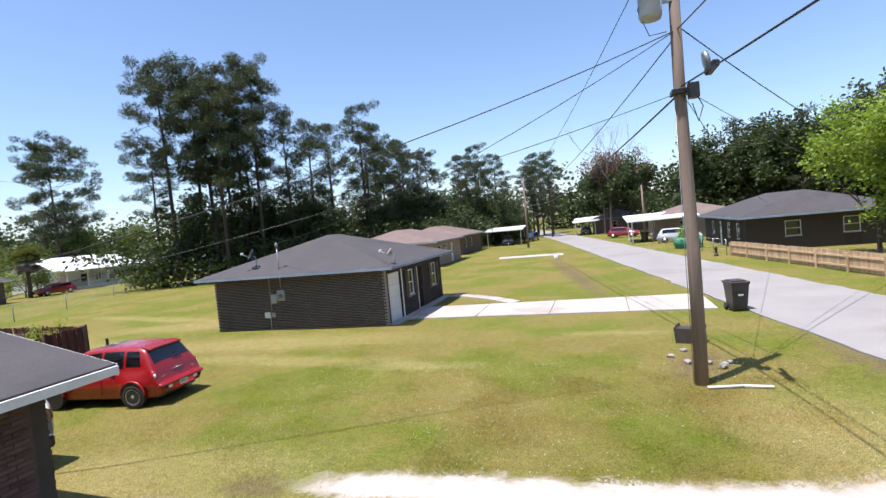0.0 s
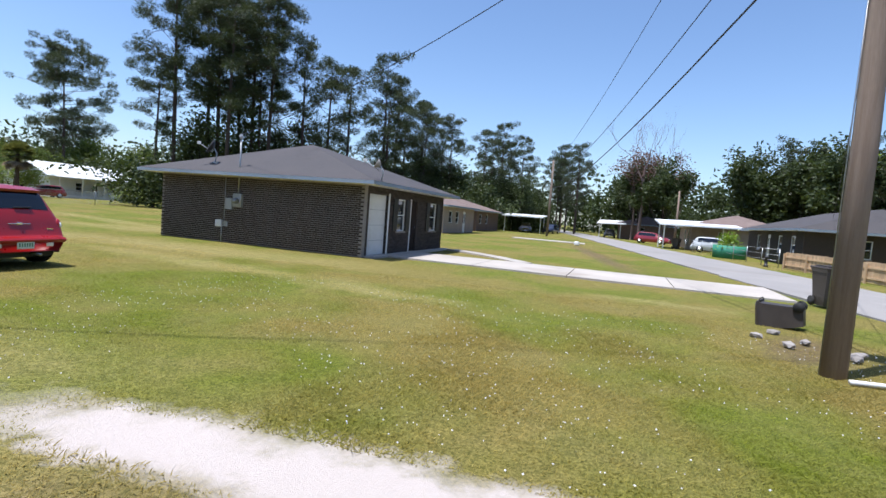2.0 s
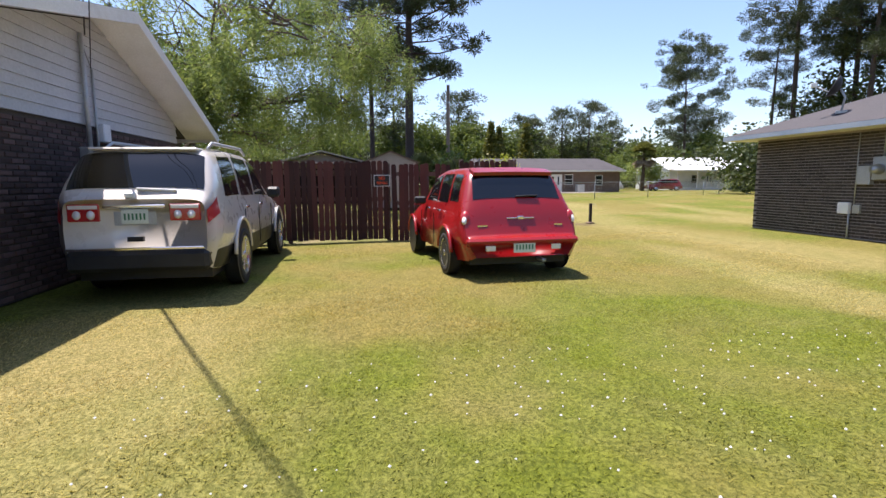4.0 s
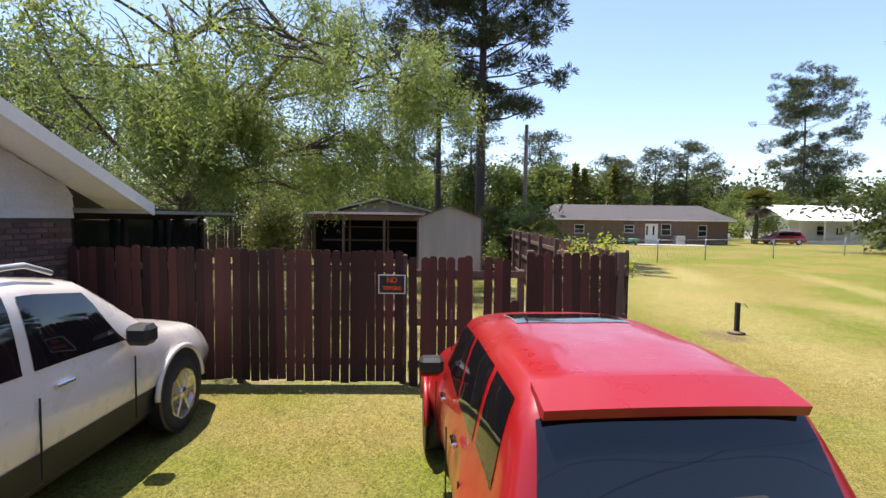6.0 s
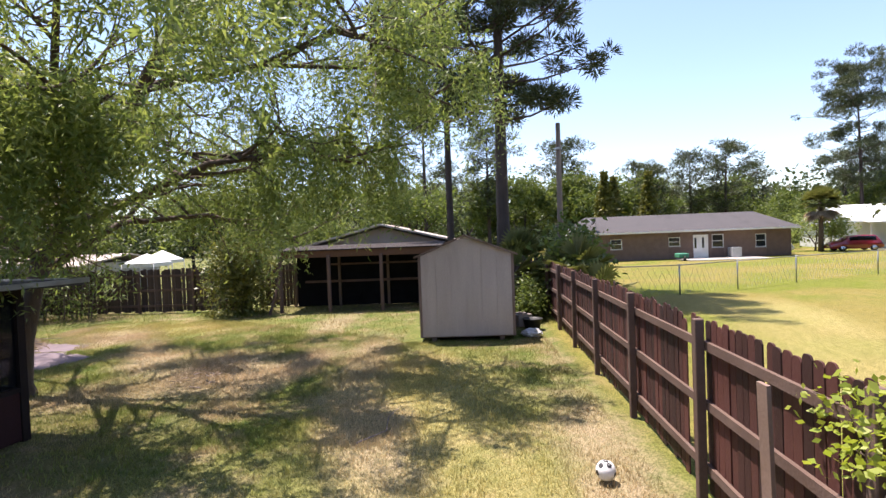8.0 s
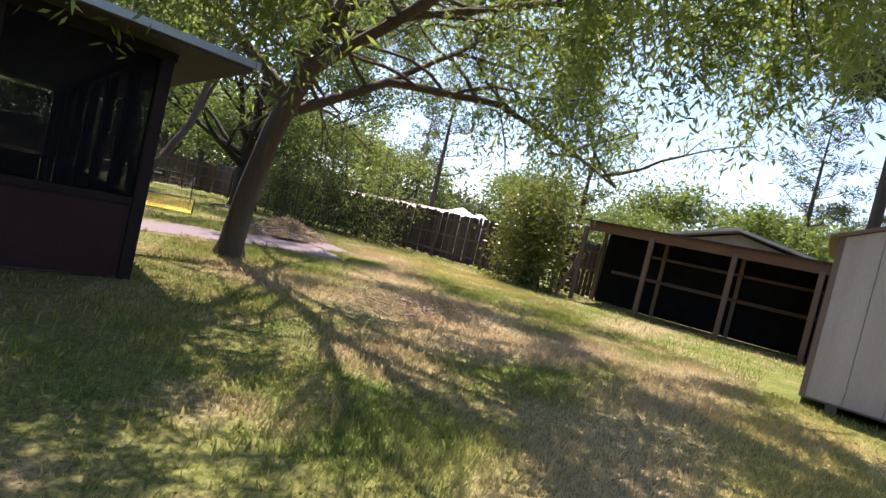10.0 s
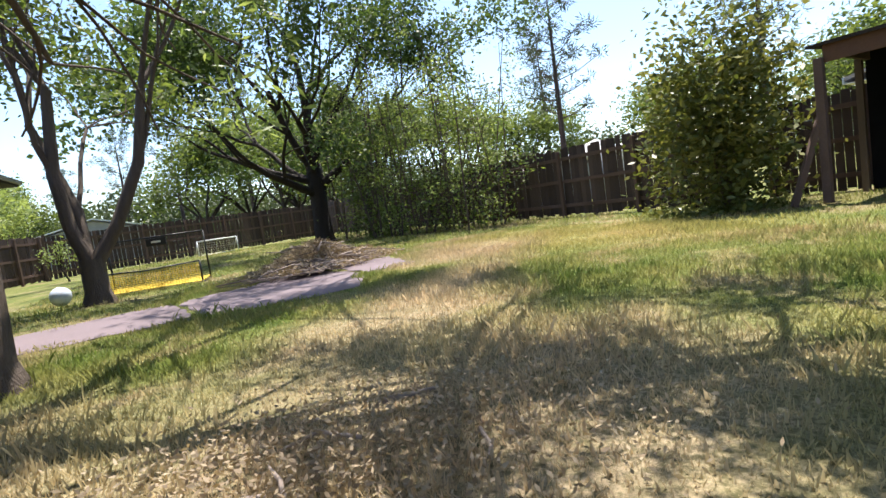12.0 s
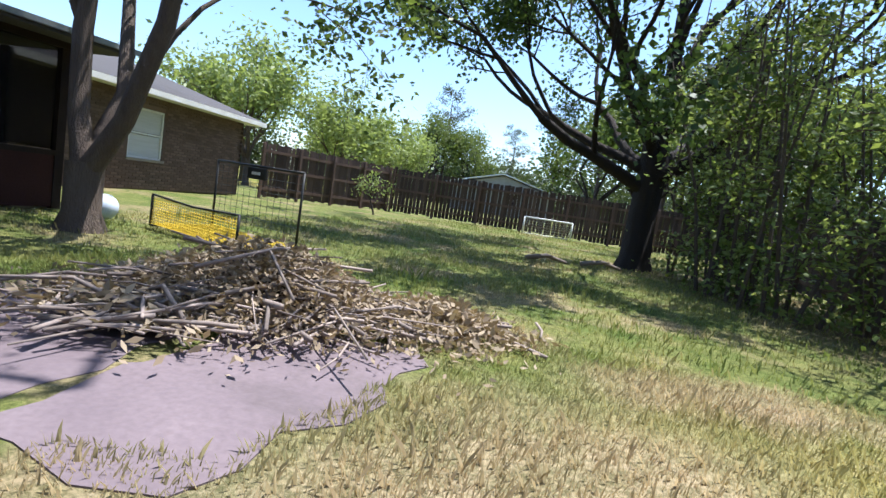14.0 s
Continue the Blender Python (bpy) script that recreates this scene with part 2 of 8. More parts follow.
TRIMWOOD = worn("shed_trim", (0.2, 0.13, 0.1), (0.27, 0.185, 0.15), 2, 40, 0.85, 0.3)
PORCHRED = worn("dark_red_panel", (0.038, 0.015, 0.015), (0.055, 0.024, 0.022), 2, 40, 0.8, 0.2, spec=0.15)
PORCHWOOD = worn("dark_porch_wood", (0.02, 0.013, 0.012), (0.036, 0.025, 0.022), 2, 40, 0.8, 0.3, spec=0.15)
# near-black that holds the shade inside the lean-to
LEAN_SHADE = worn("lean_shade", (0.007, 0.007, 0.008), (0.014, 0.014, 0.016), 3, 60, 0.9, 0.1, spec=0.05)


def screen_cloth():
    """Insect screen: dark threads with light between them."""
    n = Net("insect_screen")
    n.base((0.012, 0.012, 0.014), 0.9, 0, 0.05)
    clear_ = n.add("ShaderNodeBsdfTransparent")
    mx = n.add("ShaderNodeMixShader")
    n.link(n.remap(n.noise(n.obj(), 1.5, 3), 0.3, 0.7, 0.42, 0.6), mx.inputs[0])
    n.link(n.bsdf.outputs[0], mx.inputs[1])
    n.link(clear_.outputs[0], mx.inputs[2])
    n.link(mx.outputs[0], n.out.inputs[0])
    return n.mat


SCREENCLOTH = screen_cloth()
GLASS = glass_material("window_glass", (0.02, 0.024, 0.03))
BLIND = worn("white_blind", (0.5, 0.5, 0.5), (0.6, 0.6, 0.6), 2, 30, 0.6, 0.1, stretch=(1, 1, 14))
METAL = worn("grey_metal", (0.4, 0.41, 0.42), (0.5, 0.51, 0.52), 4, 50, 0.45, 0.08, metal=0.5)
GALV = worn("galvanised_tube", (0.3, 0.31, 0.31), (0.4, 0.41, 0.41), 4, 50, 0.4, 0.08, metal=0.7)
BLACK = worn("black_plastic", (0.014, 0.014, 0.016), (0.028, 0.028, 0.03), 4, 60, 0.5, 0.1)
BINMAT = worn("brown_black_bin", (0.045, 0.036, 0.032), (0.065, 0.053, 0.047), 3, 50, 0.5, 0.1)
RUBBER = worn("tyre_rubber", (0.016, 0.016, 0.016), (0.03, 0.029, 0.028), 5, 60, 0.8, 0.3)
CHROME = worn("chrome", (0.72, 0.72, 0.74), (0.8, 0.8, 0.82), 4, 30, 0.12, 0.02, metal=1.0)
RIM = worn("alloy_rim", (0.6, 0.6, 0.62), (0.7, 0.7, 0.72), 4, 30, 0.28, 0.02, metal=0.9)
REDPAINT = paint("red_car_paint", (0.27, 0.005, 0.006), coat=0.5)
SILVER = paint("champagne_silver_paint", (0.62, 0.57, 0.52), metal=0.0, rough=0.3)
CARGLASS = glass_material("car_glass", (0.006, 0.007, 0.009), 0.03)
TAIL = paint("tail_lens", (0.4, 0.012, 0.016))
CLEARLENS = paint("clear_lens", (0.75, 0.72, 0.7))
PLATE = worn("plate_white", (0.6, 0.66, 0.6), (0.7, 0.74, 0.68), 6, 60, 0.5, 0.02)
BARGREEN = worn("plate_bars", (0.05, 0.16, 0.09), (0.07, 0.2, 0.11), 6, 60, 0.5, 0.02)
SIGNBLACK = worn("sign_black", (0.012, 0.012, 0.014), (0.02, 0.02, 0.022), 6, 60, 0.5, 0.02)
SIGNORANGE = worn("sign_orange", (0.75, 0.075, 0.012), (0.82, 0.1, 0.02), 6, 60, 0.5, 0.02)
WHITEPLASTIC = worn("white_plastic", (0.72, 0.72, 0.72), (0.82, 0.82, 0.82), 3, 40, 0.4, 0.05, dirt=(0.5, 0.48, 0.44))
BALLBLUE = worn("pale_ball", (0.55, 0.62, 0.74), (0.68, 0.74, 0.84), 3, 40, 0.5, 0.05)
NETYELLOW = worn("yellow_net", (0.62, 0.42, 0.02), (0.72, 0.52, 0.04), 3, 40, 0.7, 0.1)
GREENWRAP = worn("green_mesh", (0.04, 0.2, 0.13), (0.06, 0.27, 0.17), 3, 40, 0.7, 0.1)
BARK = worn("tree_bark", (0.085, 0.06, 0.048), (0.145, 0.11, 0.088), 3, 25, 0.95, 0.9, stretch=(3, 3, 0.6), dist=0.03)
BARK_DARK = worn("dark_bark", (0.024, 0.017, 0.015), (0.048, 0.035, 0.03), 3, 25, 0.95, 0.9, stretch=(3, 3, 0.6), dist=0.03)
BARK_PINE = worn("pine_bark", (0.05, 0.036, 0.03), (0.09, 0.066, 0.055), 2, 16, 0.95, 0.9, stretch=(2, 2, 0.5), dist=0.03)
DEADWOOD = worn("dead_stick", (0.2, 0.155, 0.135), (0.32, 0.26, 0.23), 4, 30, 0.9, 0.4, rand=0.35)
STONE = worn("pale_stone", (0.26, 0.235, 0.215), (0.34, 0.31, 0.285), 5, 40, 0.9, 0.4, rand=0.2)
L_WILLOW = leafy("willow_leaf", (0.13, 0.19, 0.055), (0.31, 0.36, 0.13), (0.09, 0.145, 0.05), 0.5)
L_MAPLE = leafy("maple_leaf", (0.05, 0.085, 0.024), (0.1, 0.15, 0.042), (0.05, 0.08, 0.026), 0.45)
L_THICKET = leafy("privet_leaf", (0.08, 0.12, 0.03), (0.18, 0.225, 0.065), (0.065, 0.095, 0.026), 0.5)
L_BUSH = leafy("glossy_leaf", (0.06, 0.085, 0.02), (0.26, 0.24, 0.075), (0.09, 0.115, 0.028), 0.35, 0.4)
L_PINE = leafy("pine_needles", (0.034, 0.05, 0.02), (0.075, 0.095, 0.036), (0.05, 0.062, 0.032), 0.25)
L_WOOD = leafy("woodland_leaf", (0.034, 0.055, 0.018), (0.075, 0.1, 0.032), (0.052, 0.066, 0.026), 0.35)
L_BRIGHT = leafy("young_oak_leaf", (0.19, 0.28, 0.03), (0.31, 0.4, 0.06), (0.13, 0.21, 0.03), 0.45)
L_LIGHT = leafy("pale_leaf", (0.2, 0.255, 0.09), (0.3, 0.36, 0.14), (0.15, 0.2, 0.065), 0.5)
L_CYPRESS = leafy("cypress_leaf", (0.1, 0.105, 0.02), (0.17, 0.155, 0.03), (0.08, 0.105, 0.025), 0.3)
L_PALM = leafy("palm_frond", (0.1, 0.12, 0.035), (0.19, 0.19, 0.07), (0.09, 0.1, 0.03), 0.35)
L_DEAD = leafy("dead_leaf", (0.26, 0.195, 0.13), (0.44, 0.36, 0.26), (0.2, 0.14, 0.09), 0.2, 0.8)
L_VINE = leafy("vine_leaf", (0.22, 0.3, 0.03), (0.36, 0.42, 0.07), (0.3, 0.3, 0.06), 0.45)
L_RED = leafy("reddish_twig", (0.16, 0.085, 0.07), (0.22, 0.13, 0.105), (0.13, 0.08, 0.065), 0.2, 0.8)

# ---- mesh helpers ----


def mesh_of(name, verts, faces, mat, smooth=False):
    me = bpy.data.meshes.new(name)
    me.from_pydata([tuple(v) for v in verts] if not isinstance(verts, np.ndarray) else verts.tolist(), [], faces if not isinstance(faces, np.ndarray) else faces.tolist())
    me.materials.append(mat)
    if smooth:
        me.shade_smooth()
    me.update()
    return me


def put(name, me, parent=None, label="", at=None):
    ob = new(name, me)
    if parent is not None:
        ob.parent = parent
    if at is not None:
        ob.matrix_basis = at
    if label:
        ob["label"] = label
    return ob


def part(name, bm, mat, parent=None, label="", smooth=False):
    me = bpy.data.meshes.new(name)
    bm.to_mesh(me)
    bm.free()
    me.materials.append(mat)
    if smooth:
        me.shade_smooth()
    return put(name, me, parent, label)


def thing(name, label, category, at=None, group="", kind=""):
    ob = new(name)
    ob.empty_display_size = 0.2
    if at is not None:
        ob.matrix_basis = at
    return tagged(ob, label, category, group, kind)


def box(bm, x0, x1, y0, y1, z0, z1, bevel=0.0, m=None):
    t = Matrix.Translation(((x0 + x1) / 2, (y0 + y1) / 2, (z0 + z1) / 2)) @ Matrix.Diagonal((abs(x1 - x0), abs(y1 - y0), abs(z1 - z0), 1))
    g = bmesh.ops.create_cube(bm, size=1, matrix=(m @ t) if m else t)
    if bevel:
        es = list({e for v in g["verts"] for e in v.link_edges})
        bmesh.ops.bevel(bm, geom=es, offset=bevel, segments=1, affect="EDGES")


def boxpart(name, dims, mat, parent=None, label="", bevel=0.0, m=None):
    bm = bmesh.new()
    box(bm, *dims, bevel=bevel, m=m)
    return part(name, bm, mat, parent, label)


def tube_data(pts, radii, sides=8, cap=True):
    """A tapered tube along points: vertices and faces."""
    pts = [Vector(p) for p in pts]
    vs, fs = [], []
    side = Vector((1, 0, 0))
    for i, p in enumerate(pts):
        d = (pts[min(i + 1, len(pts) - 1)] - pts[max(i - 1, 0)]).normalized()
        side = side - d * side.dot(d)
        if side.length < 1e-3:
            side = d.orthogonal()
        side.normalize()
        up = d.cross(side)
        for k in range(sides):
            a = 2 * math.pi * k / sides
            vs.append(p + (side * math.cos(a) + up * math.sin(a)) * radii[i])
    for i in range(len(pts) - 1):
        for k in range(sides):
            a, b = i * sides + k, i * sides + (k + 1) % sides
            fs.append((a, b, b + sides, a + sides))
    if cap:
        fs.append(tuple(range(sides - 1, -1, -1)))
        fs.append(tuple(range((len(pts) - 1) * sides, len(pts) * sides)))
    return vs, fs


def tubes(name, runs, mat, parent=None, sides=8, smooth=True, label=""):
    """One mesh of several tubes; each run is (points, radii or one radius)."""
    V, Fc = [], []
    for pts, r in runs:
        radii = r if isinstance(r, (list, tuple)) else [r] * len(pts)
        vs, fs = tube_data(pts, radii, sides)
        o = len(V)
        V += vs
        Fc += [tuple(i + o for i in f) for f in fs]
    return put(name, mesh_of(name, V, Fc, mat, smooth), parent, label)


def lathe(name, profile, mat, parent=None, sides=20, m=None, label="", smooth=True):
    """A turned body from (radius, height) pairs."""
    V, Fc = [], []
    for r, z in profile:
        for k in range(sides):
            a = 2 * math.pi * k / sides
            v = Vector((r * math.cos(a), r * math.sin(a), z))
            V.append(m @ v if m else v)
    for i in range(len(profile) - 1):
        for k in range(sides):
            a, b = i * sides + k, i * sides + (k + 1) % sides
            Fc.append((a, b, b + sides, a + sides))
    Fc.append(tuple(range(sides - 1, -1, -1)))
    Fc.append(tuple(range((len(profile) - 1) * sides, len(profile) * sides)))
    return put(name, mesh_of(name, V, Fc, mat, smooth), parent, label)


def slab(name, poly, z0, z1, mat, parent=None, label=""):
    n = len(poly)
    V = [(x, y, z0) for x, y in poly] + [(x, y, z1) for x, y in poly]
    Fc = [tuple(range(n - 1, -1, -1)), tuple(range(n, 2 * n))] + [(i, (i + 1) % n, n + (i + 1) % n, n + i) for i in range(n)]
    return put(name, mesh_of(name, V, Fc, mat), parent, label)


def roof_slab(name, corners, thick, mat, parent=None, label=""):
    """A sloping sheet of some thickness from its upper corners."""
    n = len(corners)
    V = [Vector(c) for c in corners] + [Vector(c) - Vector((0, 0, thick)) for c in corners]
    Fc = [tuple(range(n)), tuple(range(2 * n - 1, n - 1, -1))] + [((i + 1) % n, i, n + i, n + (i + 1) % n) for i in range(n)]
    return put(name, mesh_of(name, V, Fc, mat), parent, label)


# ---- leaves and trees ----


def leaf_cards(rng, centres, size, wide=0.45, droop=0.0, ups=None):
    """Diamond leaves at the centres, turned at random; droop pulls their tips down."""
    n = len(centres)
    d = rng.normal(size=(n, 3))
    d[:, 2] = d[:, 2] * 0.6 - droop
    d /= np.linalg.norm(d, axis=1, keepdims=True)
    s = np.cross(d, rng.normal(size=(n, 3)))
    s /= np.linalg.norm(s, axis=1, keepdims=True) + 1e-9
    ln = size * rng.uniform(0.65, 1.3, (n, 1))
    V = np.empty((n, 4, 3))
    V[:, 0], V[:, 2] = centres, centres + d * ln
    mid = centres + d * ln * 0.45
    V[:, 1], V[:, 3] = mid + s * ln * wide / 2, mid - s * ln * wide / 2
    idx = np.arange(4 * n).reshape(n, 4)
    return V.reshape(-1, 3), idx


def crown(name, verts, idx, mat, parent=None, label=""):
    return put(name, mesh_of(name, verts, idx, mat), parent, label)


def grow(rng, start, way, length, radius, depth, spread, segs, tips, lift=0.1, kids=(2, 3), shrink=0.68):
    """Branches by halves: fills segs with tapered runs and tips with the points where leaves grow."""
    p, d = np.array(start, float), np.array(way, float) / np.linalg.norm(way)
    pts, n = [p.copy()], 4
    for _ in range(n):
        d = d + rng.normal(size=3) * 0.13 + np.array([0, 0, lift * 0.3])
        d /= np.linalg.norm(d)
        p = p + d * length / n
        pts.append(p.copy())
    r1 = radius * 0.6
    segs.append((pts, [radius + (r1 - radius) * i / n for i in range(n + 1)]))
    if depth <= 1:
        tips += pts[1:]
    if depth == 0:
        return
    for _ in range(int(rng.integers(kids[0], kids[1] + 1))):
        q = d + rng.normal(size=3) * spread + np.array([0, 0, lift])
        at = pts[-1] if rng.random() < 0.65 else pts[int(rng.integers(2, n))]
        grow(rng, at, q, length * shrink * rng.uniform(0.8, 1.2), r1 * rng.uniform(0.6, 0.85), depth - 1, spread, segs, tips, lift, kids, shrink)


def flat_runs(segs, sides):
    V, Fc = [], []
    for pts, radii in segs:
        vs, fs = tube_data(pts, radii, sides, cap=False)
        o = len(V)
        V += vs
        Fc += [tuple(i + o for i in f) for f in fs]
    return V, Fc


def broadleaf(name, seed, height, trunk_r, stem, depth, spread, leaf_n, leaf, mat, bark, label, category="tree", lean=(0, 0, 1), blur=0.4, kids=(2, 3), droop=0.2, wide=0.5, sides=6, shrink=0.68):
    rng = np.random.default_rng(seed)
    t = thing(name, label, category)
    segs, tips = [], []
    top = np.array([lean[0] * stem, lean[1] * stem, stem])
    segs.append(([np.zeros(3) - (0, 0, 0.1), top * 0.12, top * 0.5, top], [trunk_r * 1.4, trunk_r * 1.05, trunk_r * 0.9, trunk_r * 0.8]))
    for k in range(int(rng.integers(3, 5))):
        a = k * 2.1 + rng.uniform(-0.4, 0.4)
        grow(rng, top, (math.cos(a) * 0.75, math.sin(a) * 0.75, 0.9), (height - stem) * 0.42, trunk_r * 0.6, depth, spread, segs, tips, 0.12, kids, shrink)
    grow(rng, top, (0, 0, 1), (height - stem) * 0.48, trunk_r * 0.7, depth, spread, segs, tips, 0.2, kids, shrink)
    V, Fc = flat_runs(segs, sides)
    put("trunk", mesh_of("trunk", V, Fc, bark, True), t)
    tips = np.array(tips)
    c = tips[rng.integers(0, len(tips), leaf_n)] + rng.normal(size=(leaf_n, 3)) * blur
    c[:, 2] = np.maximum(c[:, 2], 0.25)
    v, i = leaf_cards(rng, c, leaf, wide, droop)
    crown("crown", v, i, mat, t)
    return t


def tufts(rng, centres, radii, per, leaf, wide=0.16, flat=0.7):
    """Round tufts of needles: blades set on small flattened balls and pointing outward."""
    V = []
    for c, r in zip(centres, radii):
        m = max(12, int(per * (r / 0.6) ** 2 * rng.uniform(0.75, 1.25)))
        d = rng.normal(size=(m, 3))
        d /= np.linalg.norm(d, axis=1, keepdims=True)
        d[:, 2] = d[:, 2] * flat + 0.12
        p = c + d * r * rng.uniform(0.25, 0.95, (m, 1))
        w = d + rng.normal(size=(m, 3)) * 0.35
        w /= np.linalg.norm(w, axis=1, keepdims=True)
        s = np.cross(w, rng.normal(size=(m, 3)))
        s /= np.linalg.norm(s, axis=1, keepdims=True) + 1e-9
        ln = leaf * rng.uniform(0.7, 1.3, (m, 1))
        V.append(np.stack([p, p + w * ln * 0.45 + s * ln * wide / 2, p + w * ln, p + w * ln * 0.45 - s * ln * wide / 2], 1))
    V = np.concatenate(V).reshape(-1, 3)
    return V, np.arange(len(V)).reshape(-1, 4)


def pine(name, seed, height, label, bare=0.5, width=0.16, clumps=46, per=80, leaf=0.5, mat=None, trunk_r=0.22, tuft=1.0):
    """A tall pine: bare stem, uneven limbs, separate round tufts with gaps between them."""
    rng = np.random.default_rng(seed)
    t = thing(name, label, "tree")
    sway = rng.normal(size=2) * 0.02 * height
    stem = lambda f: np.array([sway[0] * f * f, sway[1] * f * f, height * f])  # noqa: E731
    segs = [([stem(f) for f in (0, 0.2, 0.45, 0.7, 0.98)], [trunk_r * 1.2, trunk_r, trunk_r * 0.85, trunk_r * 0.55, trunk_r * 0.12])]
    cen, rad = [], []
    size = height * 0.026 * tuft + 0.1
    limbs = int(clumps * 0.72)
    for k in range(limbs):
        f = bare + (0.985 - bare) * ((k + rng.random()) / limbs) ** 0.9
        g = (f - bare) / (1 - bare)
        reach = height * width * (0.5 + 0.85 * math.sin(math.pi * (0.22 + 0.68 * g))) * rng.uniform(0.4, 1.15)
        a = k * 2.4 + rng.normal() * 0.5
        base = stem(f)
        out = np.array([math.cos(a), math.sin(a), rng.uniform(0.05, 0.45) + 0.35 * g])
        tip = base + out * reach
        segs.append(([base, (base + tip) / 2 + (0, 0, -0.06 * reach), tip], [trunk_r * 0.3 * (1.25 - f), trunk_r * 0.2 * (1.25 - f), 0.02]))
        cen.append(tip)
        rad.append(size * rng.uniform(0.75, 1.25))
        for _ in range(int(rng.integers(2, 5))):
            u = rng.uniform(0.45, 1.0)
            side = rng.normal(size=3) * reach * np.array([0.24, 0.24, 0.07])
            c = base + (tip - base) * u + side
            segs.append(([base + (tip - base) * u * 0.85, c], [0.03, 0.012]))
            cen.append(c)
            rad.append(size * rng.uniform(0.5, 1.0))
    cen.append(stem(0.99))
    rad.append(size)
    V, Fc = flat_runs(segs, 5)
    put("trunk", mesh_of("trunk", V, Fc, BARK_PINE, True), t)
    v, i = tufts(rng, cen, rad, per * 0.42, leaf)
    crown("crown", v, i, mat or L_PINE, t)
    return t


def conifer(name, seed, height, spread, label, mat, n=2600, leaf=0.45):
    """A dense cone-shaped tree with an uneven outline."""
    rng = np.random.default_rng(seed)
    t = thing(name, label, "tree")
    put("trunk", mesh_of("trunk", *tube_data([(0, 0, 0), (0, 0, height * 0.9)], [0.22, 0.05], 6), BARK_PINE), t)
    f = rng.random(n) ** 1.4
    a = rng.uniform(0, 2 * math.pi, n)
    lob = 0.75 + 0.3 * np.sin(a * 3 + f * 17) * np.sin(f * 31 + a)
    r = spread * (1.03 - f) * lob * np.sqrt(rng.uniform(0.25, 1, n))
    c = np.stack([np.cos(a) * r, np.sin(a) * r, height * (0.07 + 0.93 * f)], 1)
    v, i = leaf_cards(rng, c, leaf, 0.5, 0.3)
    crown("crown", v, i, mat, t)
    return t


def bush(name, seed, rx, ry, rz, n, leaf, mat, label, category="bush", stems=7):
    """A loose shrub: stems and lobes of leaves down to the ground."""
    rng = np.random.default_rng(seed)
    t = thing(name, label, category)
    lobes = rng.normal(size=(22, 3))
    lobes /= np.linalg.norm(lobes, axis=1, keepdims=True)
    lobes = lobes * np.array([rx, ry, rz]) * rng.uniform(0.35, 0.85, (22, 1))
    lobes[:, 2] = np.abs(lobes[:, 2]) * 0.9 + rz * 0.12
    runs = [([(0, 0, 0), tuple(q * 0.5), tuple(q)], [0.035, 0.022, 0.008]) for q in lobes[:stems]]
    V, Fc = flat_runs(runs, 5)
    put("stem", mesh_of("stem", V, Fc, BARK), t)
    c = lobes[rng.integers(0, 22, n)] + rng.normal(size=(n, 3)) * np.array([rx, ry, rz]) * 0.2
    c[:, 2] = np.maximum(c[:, 2], 0.04)
    v, i = leaf_cards(rng, c, leaf, 0.5, 0.1)
    crown("foliage", v, i, mat, t)
    return t


def copies(first, places, rng, scale=(0.85, 1.15), stretch=0.1):
    """The first thing at the first place, copies at the others, each turned and sized a little differently."""
    for k, (x, y, s) in enumerate(places):
        f = s * rng.uniform(*scale)
        m = Matrix.Translation((x, y, 0)) @ Matrix.Rotation(rng.uniform(0, 6.28), 4, "Z")
        if k == 0:
            first.matrix_basis = m @ Matrix.Diagonal((f, f, f, 1))
        else:
            c = copy_thing(first, m)
            c.scale = (f, f, f * rng.uniform(1 - stretch, 1 + stretch))


# ---- setting: ground, road, drive ----
def ground_z(X, Y):
    """The gentle unevenness of the ground, flat round the slab."""
    Z = 0.02 * np.sin(X * 0.9 + 1.3 * np.sin(Y * 0.5)) * np.sin(Y * 0.8) - 0.02
    flat = np.clip(2.0 - np.maximum(np.abs(X + 26.6) / 3.6, np.abs(Y - 2.4) / 2.4), 0, 1)
    return Z * (1 - flat) - 0.012 * flat


def ground_sheet():
    xs = np.unique(np.concatenate([np.linspace(-900, 900, 13), np.linspace(-120, 60, 61), np.linspace(-40, 12, 79)]))
    ys = np.unique(np.concatenate([np.linspace(-900, 900, 13), np.linspace(-80, 130, 71), np.linspace(-22, 32, 82)]))
    X, Y = np.meshgrid(xs, ys, indexing="ij")
    Z = ground_z(X, Y)
    V = np.stack([X, Y, Z], -1).reshape(-1, 3)
    i = np.arange(len(xs) * len(ys)).reshape(len(xs), len(ys))
    Fc = np.stack([i[:-1, :-1], i[1:, :-1], i[1:, 1:], i[:-1, 1:]], -1).reshape(-1, 4)
    ob = put("ground", mesh_of("ground", V, Fc, GROUND, True))
    tagged(ob, "mown yellow-green lawn with sand and straw patches", "ground", kind="structure")


ground_sheet()


def road_x(y):
    """The road's left edge."""
    return 6.75 - 0.19 * (y - 16.6) - (0.0006 * max(0, y - 60) ** 2 * 0.5)


